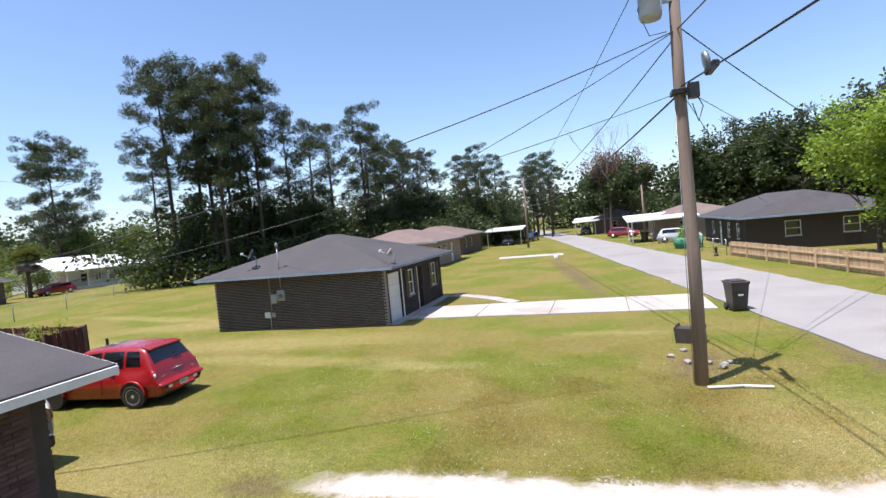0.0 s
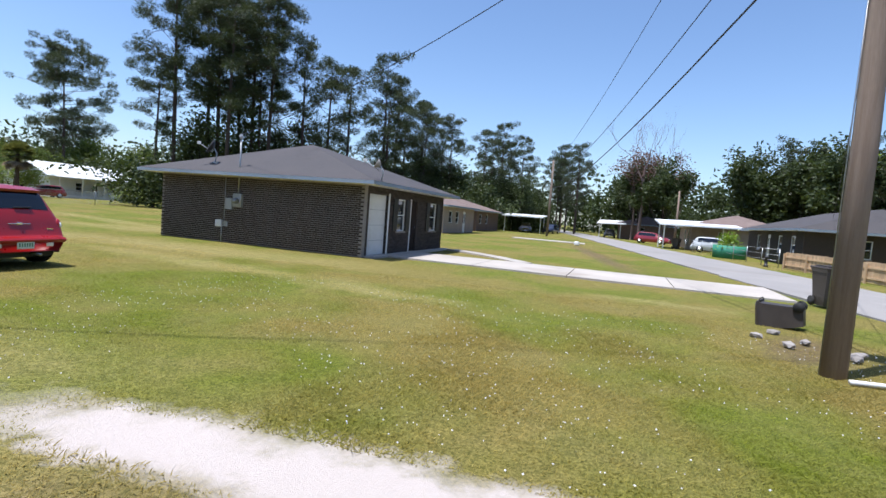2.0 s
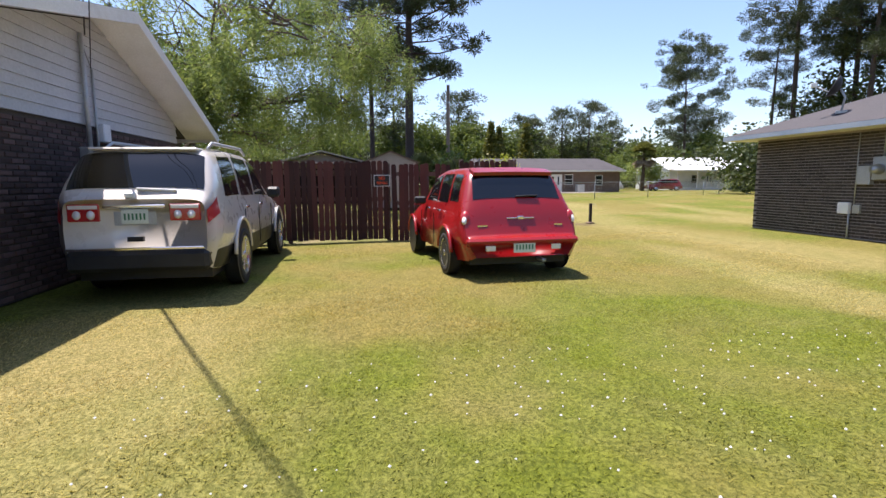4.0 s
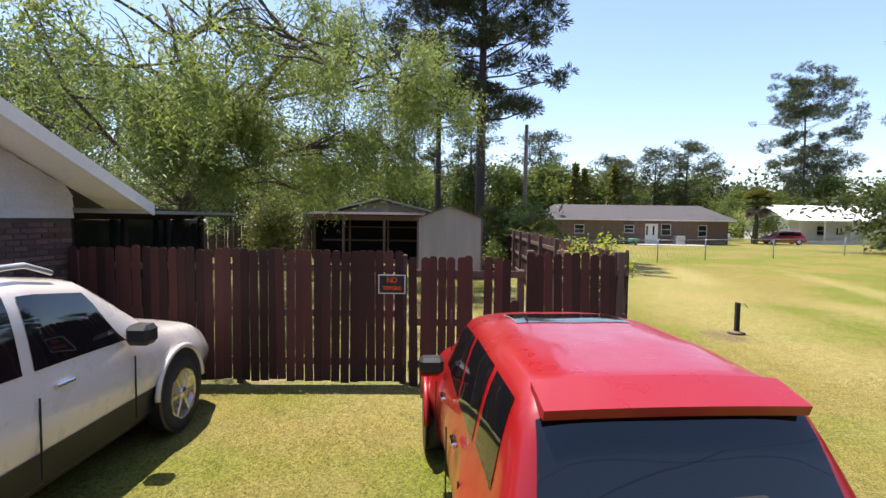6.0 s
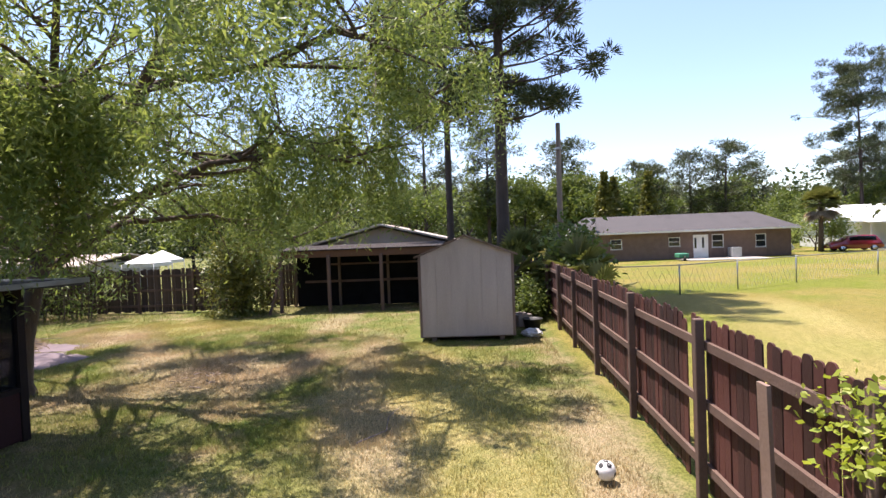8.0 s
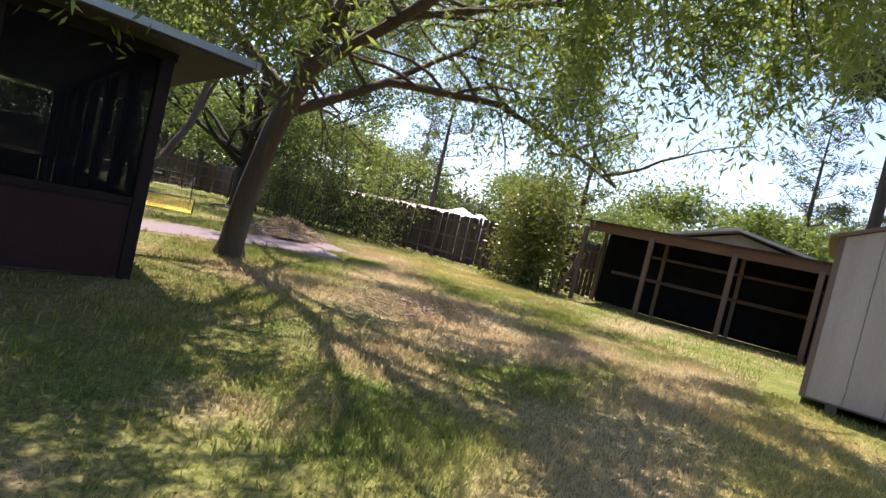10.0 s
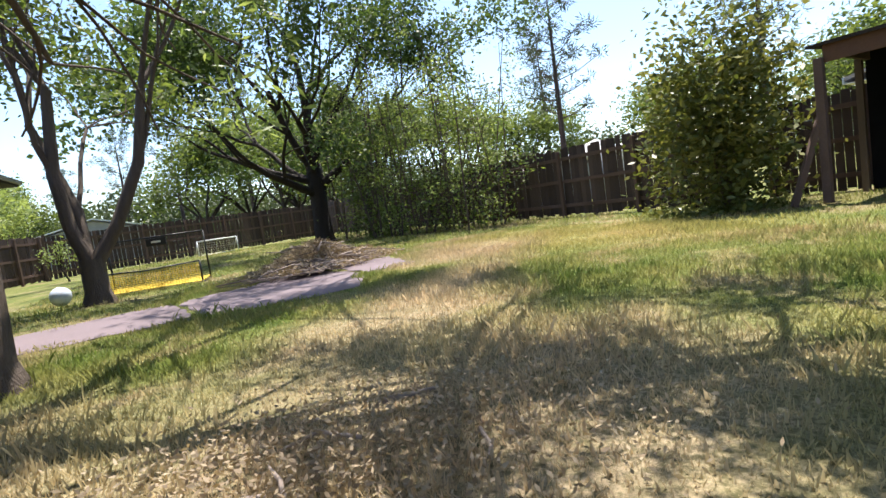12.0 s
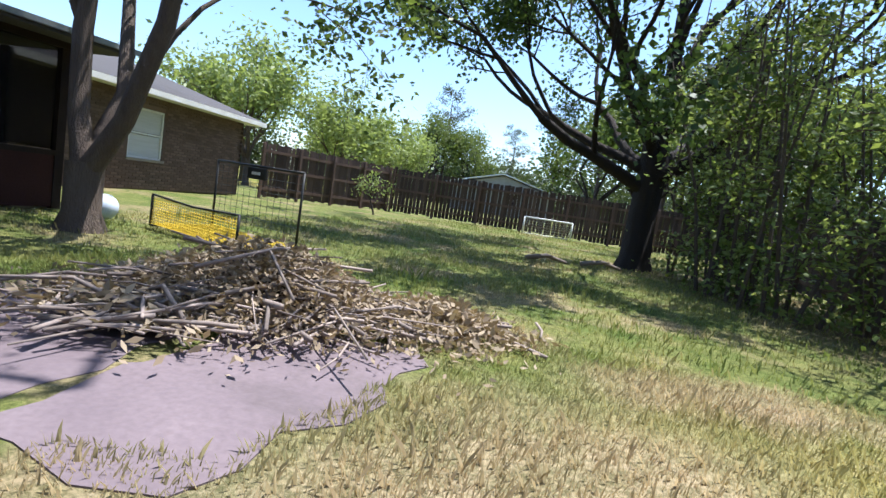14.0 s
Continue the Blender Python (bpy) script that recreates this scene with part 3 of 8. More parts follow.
def strip(name, left, right, ys, z, mat, label, category, thick=0.12):
    """A ribbon of ground cover between two edges, with a ragged margin."""
    rng = np.random.default_rng(5)
    V, Fc = [], []
    for y in ys:
        j = rng.normal(size=2) * 0.05
        V += [(left(y) + j[0], y, z - thick), (left(y) + j[0], y, z), (right(y) + j[1], y, z), (right(y) + j[1], y, z - thick)]
    for k in range(len(ys) - 1):
        a = 4 * k
        Fc += [(a, a + 1, a + 5, a + 4), (a + 1, a + 2, a + 6, a + 5), (a + 2, a + 3, a + 7, a + 6)]
    ob = put(name, mesh_of(name, V, Fc, mat))
    return tagged(ob, label, category, kind="structure")


strip("road", road_x, lambda y: road_x(y) + 5.0, np.concatenate([np.arange(-80, 60, 0.7), np.arange(60, 260, 4.0)]), 0.03, ASPHALT, "pale sun-bleached asphalt street without kerbs", "road")
drive = thing("driveway", "pale concrete driveway slabs beside the brick house", "driveway", kind="structure")
for k in range(4):
    x0 = -7.6 + k * 3.05
    slab("concrete_slab", [(x0, 24.35 - 0.05 * k), (x0 + 3.02, 24.3 - 0.05 * k), (x0 + 3.02, 27.3 + 0.12 * k), (x0, 27.25 + 0.1 * k)], -0.08, 0.035, CONCRETE, drive)
slab("concrete_slab", [(-8.05, 23.3), (-7.62, 23.3), (-7.62, 31.0), (-8.05, 31.0)], -0.08, 0.04, CONCRETE, drive)
walkpath = thing("garden_path", "narrow curved concrete path across the lawn", "path", kind="structure")
pp = [(-7.6, 30.6), (-6.4, 30.0), (-5.3, 29.1), (-4.4, 28.2), (-3.6, 27.3)]
for (ax, ay), (bx, by) in zip(pp, pp[1:]):
    slab("path_slab", [(ax, ay), (bx, by), (bx + 0.45, by + 0.5), (ax + 0.35, ay + 0.6)], -0.08, 0.034, CONCRETE, walkpath)
slab("concrete_slab", [(-9.5, 54.6), (-3.0, 54.4), (-3.2, 56.8), (-9.7, 57.0)], -0.08, 0.033, CONCRETE, drive)
patio = thing("patio_slab", "stained pinkish concrete slab half buried in grass", "patio", kind="structure")


def ragged(poly, seed, amp=0.07, step=0.22):
    """The polygon with its edges broken into short crooked pieces."""
    r = np.random.default_rng(seed)
    out = []
    for (ax, ay), (bx, by) in zip(poly, poly[1:] + poly[:1]):
        n = max(1, int(math.hypot(bx - ax, by - ay) / step))
        for k in range(n):
            f = k / n
            j = r.normal(size=2) * (amp if k else 0.01)
            out.append((ax + (bx - ax) * f + j[0], ay + (by - ay) * f + j[1]))
    return out


slab("concrete_slab", ragged([(-23.6, 1.7), (-23.6, 3.2), (-25.9, 3.5), (-25.9, 1.5)], 1, 0.035), -0.1, -0.005, SLABMAT, patio)
slab("concrete_slab", ragged([(-26.0, 1.5), (-26.0, 3.5), (-27.1, 3.9), (-27.7, 3.85), (-28.3, 2.7), (-28.3, 0.85)], 2, 0.04), -0.1, -0.008, SLABMAT, patio)
slab("concrete_slab", ragged([(-28.4, 0.8), (-28.4, 2.65), (-29.25, 2.7), (-29.6, 1.7), (-29.5, 0.8)], 3, 0.05), -0.1, -0.005, SLABMAT, patio)

# ---- brickwork ----
BRICKS_LATER = []


def brick_wall(parent, origin, along, normal, width, height, openings, near, backing, brick, cols_near, size=(0.197, 0.092, 0.052)):
    """A running-bond wall: the backing holds the mortar, single bricks stand proud of it. near: the stretch built brick by brick."""
    L, D, Hh = size
    o, a, nrm = Vector(origin), Vector(along).normalized(), Vector(normal).normalized()
    me = bpy.data.meshes.new("brick")
    bm = bmesh.new()
    box(bm, -L / 2, L / 2, -0.02, 0.014, -Hh / 2, Hh / 2, bevel=0.005)
    bm.to_mesh(me)
    bm.free()
    me.materials.append(brick)
    rot = Matrix((a, nrm, Vector((0, 0, 1)))).transposed().to_4x4()
    rng = np.random.default_rng(3)
    rest, count = [], 0
    rows = int(height / (Hh + 0.018))
    for r in range(rows):
        z = (r + 0.5) * (Hh + 0.018)
        off = (L + 0.015) / 2 if r % 2 else 0.0
        for c in range(int(width / (L + 0.015)) + 1):
            u = (c + 0.5) * (L + 0.015) - off
            if u < L * 0.3 or u > width - L * 0.3:
                continue
            if any(u0 - L / 2 < u < u1 + L / 2 and z0 - Hh < z < z1 + Hh / 2 for u0, u1, z0, z1 in openings):
                continue
            m = Matrix.Translation(o + a * u + Vector((0, 0, z)) + nrm * float(rng.uniform(-0.002, 0.003))) @ rot @ Matrix.Rotation(float(rng.normal() * 0.006), 4, "Y")
            if near[0] < u < near[1] and near[2] < z < near[3] and count < 300:
                count += 1
                BRICKS_LATER.append((me, parent, m))
            else:
                rest.append(m)
    vs0 = [v.co.copy() for v in me.vertices]
    fs0 = [tuple(p.vertices) for p in me.polygons]
    V, Fc = [], []
    for m in rest:
        k = len(V)
        V += [m @ v for v in vs0]
        Fc += [tuple(i + k for i in f) for f in fs0]
    ob = put("brickwork", mesh_of("brickwork", V, Fc, brick), parent)
    ob["kind"] = "stuff"


def wall_with_holes(name, origin, along, thick, width, height, openings, mat, parent, normal):
    """A wall of real thickness made of pieces round its openings (u0, u1, z0, z1)."""
    o, a, nrm = Vector(origin), Vector(along).normalized(), Vector(normal).normalized()
    m = Matrix.Translation(o) @ Matrix((a, -nrm, Vector((0, 0, 1)))).transposed().to_4x4()
    bm = bmesh.new()
    us = sorted({0.0, width, *[u for op in openings for u in op[:2]]})
    for u0, u1 in zip(us, us[1:]):
        zs, holes = 0.0, sorted((z0, z1) for p0, p1, z0, z1 in openings if p0 <= u0 + 1e-6 and p1 >= u1 - 1e-6)
        for z0, z1 in [*holes, (height, height)]:
            if z0 > zs + 1e-4:
                box(bm, u0, u1, 0.0, thick, zs, z0, m=m)
            zs = z1
    return part(name, bm, mat, parent)


def window(parent, origin, along, normal, u0, u1, z0, z1, blinds=False, rails=1, shutters=None):
    """A sash window in an opening: casing, bars, sill, panes."""
    o, a, nrm = Vector(origin), Vector(along).normalized(), Vector(normal).normalized()
    m = Matrix.Translation(o) @ Matrix((a, nrm, Vector((0, 0, 1)))).transposed().to_4x4()
    w = thing("window", "white sash window", "window")
    del w["category"]
    w.parent = parent
    bm = bmesh.new()
    for d in ((u0, u0 + 0.05, z0, z1), (u1 - 0.05, u1, z0, z1), (u0 + 0.05, u1 - 0.05, z1 - 0.05, z1), (u0 + 0.05, u1 - 0.05, z0, z0 + 0.05)):
        box(bm, d[0], d[1], -0.09, -0.02, d[2], d[3], m=m)
    for k in range(rails):
        z = z0 + (z1 - z0) * (k + 1) / (rails + 1)
        box(bm, u0 + 0.05, u1 - 0.05, -0.085, -0.03, z - 0.02, z + 0.02, m=m)
    part("casing", bm, WHITE, w)
    boxpart("sill", (u0 - 0.05, u1 + 0.05, -0.04, 0.05, z0 - 0.06, z0), MORTAR, w, m=m)
    for k in range(rails + 1):
        za, zb = z0 + (z1 - z0) * k / (rails + 1) + 0.03, z0 + (z1 - z0) * (k + 1) / (rails + 1) - 0.03
        boxpart("pane", (u0 + 0.05, u1 - 0.05, -0.07, -0.062, za, zb), BLIND if blinds else GLASS, w, m=m)
    if shutters:
        for s0, s1 in ((u0 - 0.4, u0 - 0.03), (u1 + 0.03, u1 + 0.4)):
            boxpart("shutter", (s0, s1, 0.016, 0.05, z0, z1), shutters, w, m=m)
    return w


def hip_roof(parent, x0, x1, y0, y1, z, rise, inset, mat, fascia, ridge_along="y", ends=(1, 1), trim=0.16):
    """A hip (or gable, where an end is 0) roof over a rectangle, with fascia boards."""
    if ridge_along == "y":
        mx = (x0 + x1) / 2
        a, b = (mx, y0 + inset * ends[0], z + rise), (mx, y1 - inset * ends[1], z + rise)
        planes = [[(x0, y0, z), a, b, (x0, y1, z)], [(x1, y1, z), b, a, (x1, y0, z)]]
        if ends[0]:
            planes.append([(x1, y0, z), a, (x0, y0, z)])
        if ends[1]:
            planes.append([(x0, y1, z), b, (x1, y1, z)])
    else:
        my = (y0 + y1) / 2
        a, b = (x0 + inset * ends[0], my, z + rise), (x1 - inset * ends[1], my, z + rise)
        planes = [[(x0, y0, z), (x1, y0, z), b, a], [(x1, y1, z), (x0, y1, z), a, b]]
        if ends[0]:
            planes.append([(x0, y1, z), (x0, y0, z), a])
        if ends[1]:
            planes.append([(x1, y0, z), (x1, y1, z), b])
    V, Fc = [], []
    for p in planes:
        k = len(V)
        n = len(p)
        V += [Vector(c) for c in p] + [Vector(c) - Vector((0, 0, 0.09)) for c in p]
        Fc += [tuple(range(k, k + n)), tuple(range(k + 2 * n - 1, k + n - 1, -1))]
        Fc += [(k + (i + 1) % n, k + i, k + n + i, k + n + (i + 1) % n) for i in range(n)]
    roof = put("roof", mesh_of("roof", V, Fc, mat), parent)
    e = 0.03
    if ends[0] or ridge_along == "x":
        boxpart("fascia", (x0 - e, x1 + e, y0 - e, y0, z - trim, z - 0.01), fascia, parent)
    if ends[1] or ridge_along == "x":
        boxpart("fascia", (x0 - e, x1 + e, y1, y1 + e, z - trim, z - 0.01), fascia, parent)
    if ends[0] or ridge_along == "y":
        boxpart("fascia", (x0 - e, x0, y0, y1, z - trim, z - 0.01), fascia, parent)
    if ends[1] or ridge_along == "y":
        boxpart("fascia", (x1, x1 + e, y0, y1, z - trim, z - 0.01), fascia, parent)
    boxpart("soffit", (x0, x1, y0, y1, z - trim - 0.005, z - trim + 0.015), WHITE, parent)
    return roof


# ---- brick house next door ----
nb = thing("neighbour_house", "low dark brick house with grey hip roof", "house")
NX0, NX1, NY0, NY1, NH = -16.6, -8.0, 23.1, 30.8, 2.38
boxes = [(0.15, 1.6, 0.0, 2.12), (2.4, 3.15, 0.85, 2.05), (3.7, 4.4, 0.0, 2.05), (5.75, 6.6, 0.85, 2.05)]
wall_with_holes("wall_side", (NX0, NY0, 0), (1, 0, 0), 0.2, NX1 - NX0, NH, [], MORTAR, nb, (0, -1, 0))
brick_wall(nb, (NX0, NY0, 0.02), (1, 0, 0), (0, -1, 0), NX1 - NX0, NH - 0.06, [], (6.6, 8.6, 0.0, 2.3), MORTAR, BRICK_DARK, 10)
wall_with_holes("wall_front", (NX1, NY0 + 0.2, 0), (0, 1, 0), 0.2, NY1 - NY0 - 0.2, NH, boxes, BRICK_DARK, nb, (1, 0, 0))
wall_with_holes("wall_back", (NX0, NY0 + 0.2, 0), (0, 1, 0), 0.2, NY1 - NY0 - 0.2, NH, [], BRICK_DARK, nb, (-1, 0, 0))
wall_with_holes("wall_far", (NX0, NY1, 0), (1, 0, 0), 0.2, NX1 - NX0, NH, [], BRICK_DARK, nb, (0, 1, 0))
brick_wall(nb, (NX1, NY0 + 0.2, 0.02), (0, 1, 0), (1, 0, 0), NY1 - NY0 - 0.2, NH - 0.06, boxes, (-1, -1, 0, 0), MORTAR, BRICK_DARK, 0)
gd = boxpart("garage_door", (NX1 - 0.16, NX1 - 0.1, NY0 + 0.35, NY0 + 1.8, 0.02, 2.12), WHITE, nb, "plain white garage side door")
for k in range(1, 4):
    boxpart("panel_groove", (NX1 - 0.1, NX1 - 0.094, NY0 + 0.35, NY0 + 1.8, 0.53 * k - 0.008, 0.53 * k + 0.008), METAL, gd)
boxpart("door_casing", (NX1 - 0.1, NX1 + 0.02, NY0 + 1.8, NY0 + 1.9, 0.0, 2.2), WHITE, nb)
window(nb, (NX1, NY0 + 0.2, 0), (0, 1, 0), (1, 0, 0), 2.4, 3.15, 0.85, 2.05, shutters=BLACK)
window(nb, (NX1, NY0 + 0.2, 0), (0, 1, 0), (1, 0, 0), 5.75, 6.6, 0.85, 2.05, shutters=BLACK)
fd = boxpart("front_door", (NX1 - 0.12, NX1 - 0.07, NY0 + 3.9, NY0 + 4.6, 0.03, 2.05), PORCHWOOD, nb)
boxpart("door_casing", (NX1 - 0.06, NX1 + 0.02, NY0 + 3.82, NY0 + 3.9, 0.0, 2.1), WHITE, nb)
lathe("door_handle", [(0.0, 0), (0.03, 0.01), (0.03, 0.04), (0.0, 0.05)], CHROME, fd, 10, Matrix.Translation((NX1 - 0.07, NY0 + 4.48, 1.0)) @ Matrix.Rotation(radians(90), 4, "Y"))
hip_roof(nb, NX0 - 0.55, NX1 + 0.6, NY0 - 0.6, NY1 + 0.5, NH + 0.12, 1.52, 3.8, SHINGLE, FASCIA, trim=0.12)
# boxes, conduit and mast on the side wall
mb = lathe("meter_box", [(0.0, 0.0), (0.11, 0.0), (0.11, 0.1), (0.085, 0.13), (0.085, 0.2), (0.0, 0.22)], GALV, nb, 16, Matrix.Translation((-13.0, NY0 - 0.12, 1.52)) @ Matrix.Rotation(radians(90), 4, "X"), "round electric meter")
boxpart("meter_back", (-13.18, -12.82, NY0 - 0.14, NY0, 1.3, 1.78), METAL, nb, bevel=0.012)
boxpart("breaker_box", (-13.52, -13.22, NY0 - 0.13, NY0, 1.2, 1.6), METAL, nb, bevel=0.012)
boxpart("cable_box", (-13.95, -13.68, NY0 - 0.1, NY0, 0.55, 0.8), WHITEPLASTIC, nb, bevel=0.01)
boxpart("cable_box", (-13.6, -13.44, NY0 - 0.08, NY0, 0.57, 0.76), METAL, nb, bevel=0.01)
tubes("conduit", [([(-13.0, NY0 - 0.05, 1.75), (-13.0, NY0 - 0.05, 3.75)], 0.03)], GALV, nb, 8)
tubes("conduit", [([(-13.7, NY0 - 0.04, 0.55), (-13.7, NY0 - 0.04, 0.0)], 0.02), ([(-13.6, NY0 - 0.04, 0.76), (-13.6, NY0 - 0.04, 2.3)], 0.012)], METAL, nb, 6)
lathe("mast_cap", [(0.0, 0.0), (0.06, 0.0), (0.075, 0.08), (0.03, 0.16), (0.0, 0.17)], METAL, nb, 10, Matrix.Translation((-13.0, NY0 - 0.05, 3.72)))


def dish_thing(at, size, mat, label):
    d = thing("satellite_dish", label, "satellite dish", at)
    lathe("reflector", [(0.0, 0.0), (size * 0.5, 0.035), (size * 0.8, 0.09), (size, 0.16), (size, 0.175), (size * 0.78, 0.11), (0.0, 0.02)], mat, d, 20, Matrix.Translation((0, -0.05, 0.5)) @ Matrix.Rotation(radians(62), 4, "X"))
    tubes("arm", [([(0, 0, 0), (0, 0.05, 0.3), (0, -0.05, 0.5)], 0.025), ([(0, -0.1, 0.35), (0, -0.55, 0.62)], 0.016)], METAL, d, 6)
    boxpart("receiver", (-0.05, 0.05, -0.62, -0.5, 0.58, 0.68), WHITEPLASTIC, d, bevel=0.01)
    boxpart("foot", (-0.12, 0.12, -0.1, 0.1, -0.06, 0.0), METAL, d)
    return d


dish_thing(Matrix.Translation((-14.4, 23.35, 2.88)) @ Matrix.Rotation(radians(-40), 4, "Z"), 0.26, BLACK, "small dark satellite dish on the shingle roof")
dish_thing(Matrix.Translation((-7.55, 23.3, 2.52)) @ Matrix.Rotation(radians(-60), 4, "Z"), 0.15, STONE, "small white dish on the eave corner")
dish_thing(Matrix.Translation((-60.6, 25.2, 3.0)), 0.36, BLACK, "dark satellite dish on the low roof")


# ---- our house with its gable end ----
own = thing("brick_house", "brown brick house with white gable siding and grey roof", "house")
OX0, OX1, OY1, OY0, OH = -15.6, -6.6, 8.45, -10.9, 2.4
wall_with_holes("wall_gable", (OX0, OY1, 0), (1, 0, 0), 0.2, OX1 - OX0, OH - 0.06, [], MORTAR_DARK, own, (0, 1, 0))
brick_wall(own, (OX0, OY1, 0.02), (1, 0, 0), (0, 1, 0), OX1 - OX0, 2.15, [], (0.0, 4.6, 1.2, 2.4), MORTAR, BRICK_OWN, 20)
wall_with_holes("wall_front", (OX1, OY0, 0), (0, 1, 0), 0.2, OY1 - OY0 - 0.2, OH, [(15.2, 18.2, 0.0, 2.1)], BRICK_OWN, own, (1, 0, 0))
brick_wall(own, (OX1, 4.5, 0.02), (0, 1, 0), (1, 0, 0), 3.7, OH - 0.05, [(-1, 2.3, 0, 2.15)], (-1, -1, 0, 0), MORTAR, BRICK_OWN, 0)
boxpart("garage_door", (OX1 - 0.14, OX1 - 0.08, OY0 + 15.2, OY0 + 18.2, 0.02, 2.1), WHITE, own, "white panel garage door")
wall_with_holes("wall_back", (OX0, OY0, 0), (0, 1, 0), 0.2, OY1 - OY0 - 0.2, OH, [], BRICK_OWN, own, (-1, 0, 0))
# gable of lap siding under an uneven pair of slopes
AX, ZB = -12.4, 2.17
RX0, RX1, RY, RZ = -16.4, -6.05, 9.1, 3.88
ZE0, ZE1 = 2.4, 2.42


def gable_span(z):
    """The wall's reach on both sides at a height, under the two slopes."""
    f0, f1 = (RZ - 0.14 - z) / (RZ - ZE0), (RZ - 0.14 - z) / (RZ - ZE1)
    return max(OX0, AX + (RX0 - AX) * max(f0, 0.004)), min(OX1, AX + (RX1 - AX) * max(f1, 0.004))


for k in range(11):
    z0, z1 = ZB + 0.142 * k, ZB + 0.142 * (k + 1)
    (a0, b0), (a1, b1) = gable_span(z0), gable_span(z1)
    V = [(a0, OY1 - 0.02, z0), (b0, OY1 - 0.02, z0), (b1, OY1 - 0.02, z1), (a1, OY1 - 0.02, z1), (a0, OY1 + 0.042, z0), (b0, OY1 + 0.042, z0), (b1, OY1 + 0.02, z1), (a1, OY1 + 0.02, z1)]
    put("siding_board", mesh_of("siding_board", V, [(0, 1, 2, 3), (5, 4, 7, 6), (1, 0, 4, 5), (3, 2, 6, 7), (0, 3, 7, 4), (2, 1, 5, 6)], SIDING), own)
roof_slab("roof", [(AX, RY, RZ), (RX1, RY, ZE1), (RX1, OY0 - 0.5, ZE1), (AX, OY0 - 0.5, RZ)], 0.1, SHINGLE, own)
roof_slab("roof", [(RX0, RY, ZE0), (AX, RY, RZ), (AX, OY0 - 0.5, RZ), (RX0, OY0 - 0.5, ZE0)], 0.1, SHINGLE, own)
for sx, ex, ze in ((RX0, 1, ZE0), (RX1, -1, ZE1)):
    roof_slab("rake_board", [(sx, RY + 0.025, ze - 0.01), (AX, RY + 0.025, RZ - 0.01), (AX, RY, RZ - 0.01), (sx, RY, ze - 0.01)][:: ex], 0.17, WHITE, own)
    roof_slab("soffit", [(sx, RY, ze - 0.1), (AX, RY, RZ - 0.1), (AX, OY1, RZ - 0.1), (sx, OY1, ze - 0.1)][:: ex], 0.02, WHITE, own)
    boxpart("gutter", (sx - 0.05, sx + 0.05, OY0 - 0.5, RY, ze - 0.15, ze - 0.03), WHITE, own)
tubes("service_mast", [([(-11.9, OY1 + 0.09, 1.5), (-11.9, OY1 + 0.09, 3.42)], 0.035)], METAL, own, 8)
tubes("conduit", [([(-12.2, OY1 + 0.06, 1.3), (-12.2, OY1 + 0.06, 3.0)], 0.018), ([(-12.2, OY1 + 0.06, 3.0), (-11.95, OY1 + 0.09, 3.25)], 0.012)], METAL, own, 6)
boxpart("meter_box", (-12.08, -11.75, OY1 + 0.005, OY1 + 0.16, 1.4, 1.85), METAL, own, bevel=0.015)
boxpart("cable_box", (-12.5, -12.27, OY1 + 0.016, OY1 + 0.12, 1.95, 2.22), WHITEPLASTIC, own, bevel=0.012)
# rear wing at the far end
WX0, WX1, WY0, WY1 = -20.4, -15.6, -10.9, -1.7
wall_with_holes("wall_wing", (WX0, WY0, 0), (0, 1, 0), 0.2, WY1 - WY0, OH - 0.1, [(3.35, 4.45, 0.75, 1.95)], BRICK_TAN, own, (-1, 0, 0))
brick_wall(own, (WX0, WY0, 0.02), (0, 1, 0), (-1, 0, 0), 7.0, OH - 0.15, [(3.3, 4.5, 0.7, 2.0)], (-1, -1, 0, 0), MORTAR, BRICK_TAN, 0)
wall_with_holes("wall_end", (WX0, WY0, 0), (1, 0, 0), 0.2, OX1 - WX0, OH - 0.1, [], BRICK_TAN, own, (0, -1, 0))
window(own, (WX0, WY0, 0), (0, 1, 0), (-1, 0, 0), 3.35, 4.45, 0.75, 1.95, blinds=True)
hip_roof(own, WX0 - 0.45, -6.65, WY0 - 0.5, WY1 + 0.4, OH + 0.0, 1.5, 4.2, SHINGLE, WHITE, "x", (1, 0), trim=0.14)

# ---- screened porch behind the house ----
pm = Matrix.Translation((-22.1, 7.12, 0)) @ Matrix.Rotation(radians(-9.6), 4, "Z")
porch = thing("screened_porch", "dark screened porch with red-brown lower panels", "porch", pm)
PL, PD = 9.15, 5.2
for k in range(8):
    y = -PL * k / 7
    boxpart("post", (0, 0.11, y - 0.055, y + 0.055, 0.0, 2.14), PORCHWOOD, porch)
    if k < 7 and k != 5:
        y2 = -PL * (k + 1) / 7
        boxpart("lower_panel", (0.02, 0.07, y2 + 0.055, y - 0.055, 0.02, 0.72), PORCHRED, porch)
        boxpart("rail", (0.0, 0.1, y2 + 0.055, y - 0.055, 0.72, 0.79), PORCHWOOD, porch)
for k in range(1, 5):
    x = PD * k / 4
    boxpart("post", (x - 0.055, x + 0.055, -0.055, 0.055, 0.0, 2.14), PORCHWOOD, porch)
for k in range(4):
    x, x2 = PD * k / 4 + 0.055, PD * (k + 1) / 4 - 0.055
    boxpart("lower_panel", (x + (0.06 if k == 0 else 0), x2, -0.03, 0.03, 0.02, 0.72), PORCHRED, porch)
    boxpart("rail", (x + (0.06 if k == 0 else 0), x2, -0.05, 0.05, 0.72, 0.79), PORCHWOOD, porch)
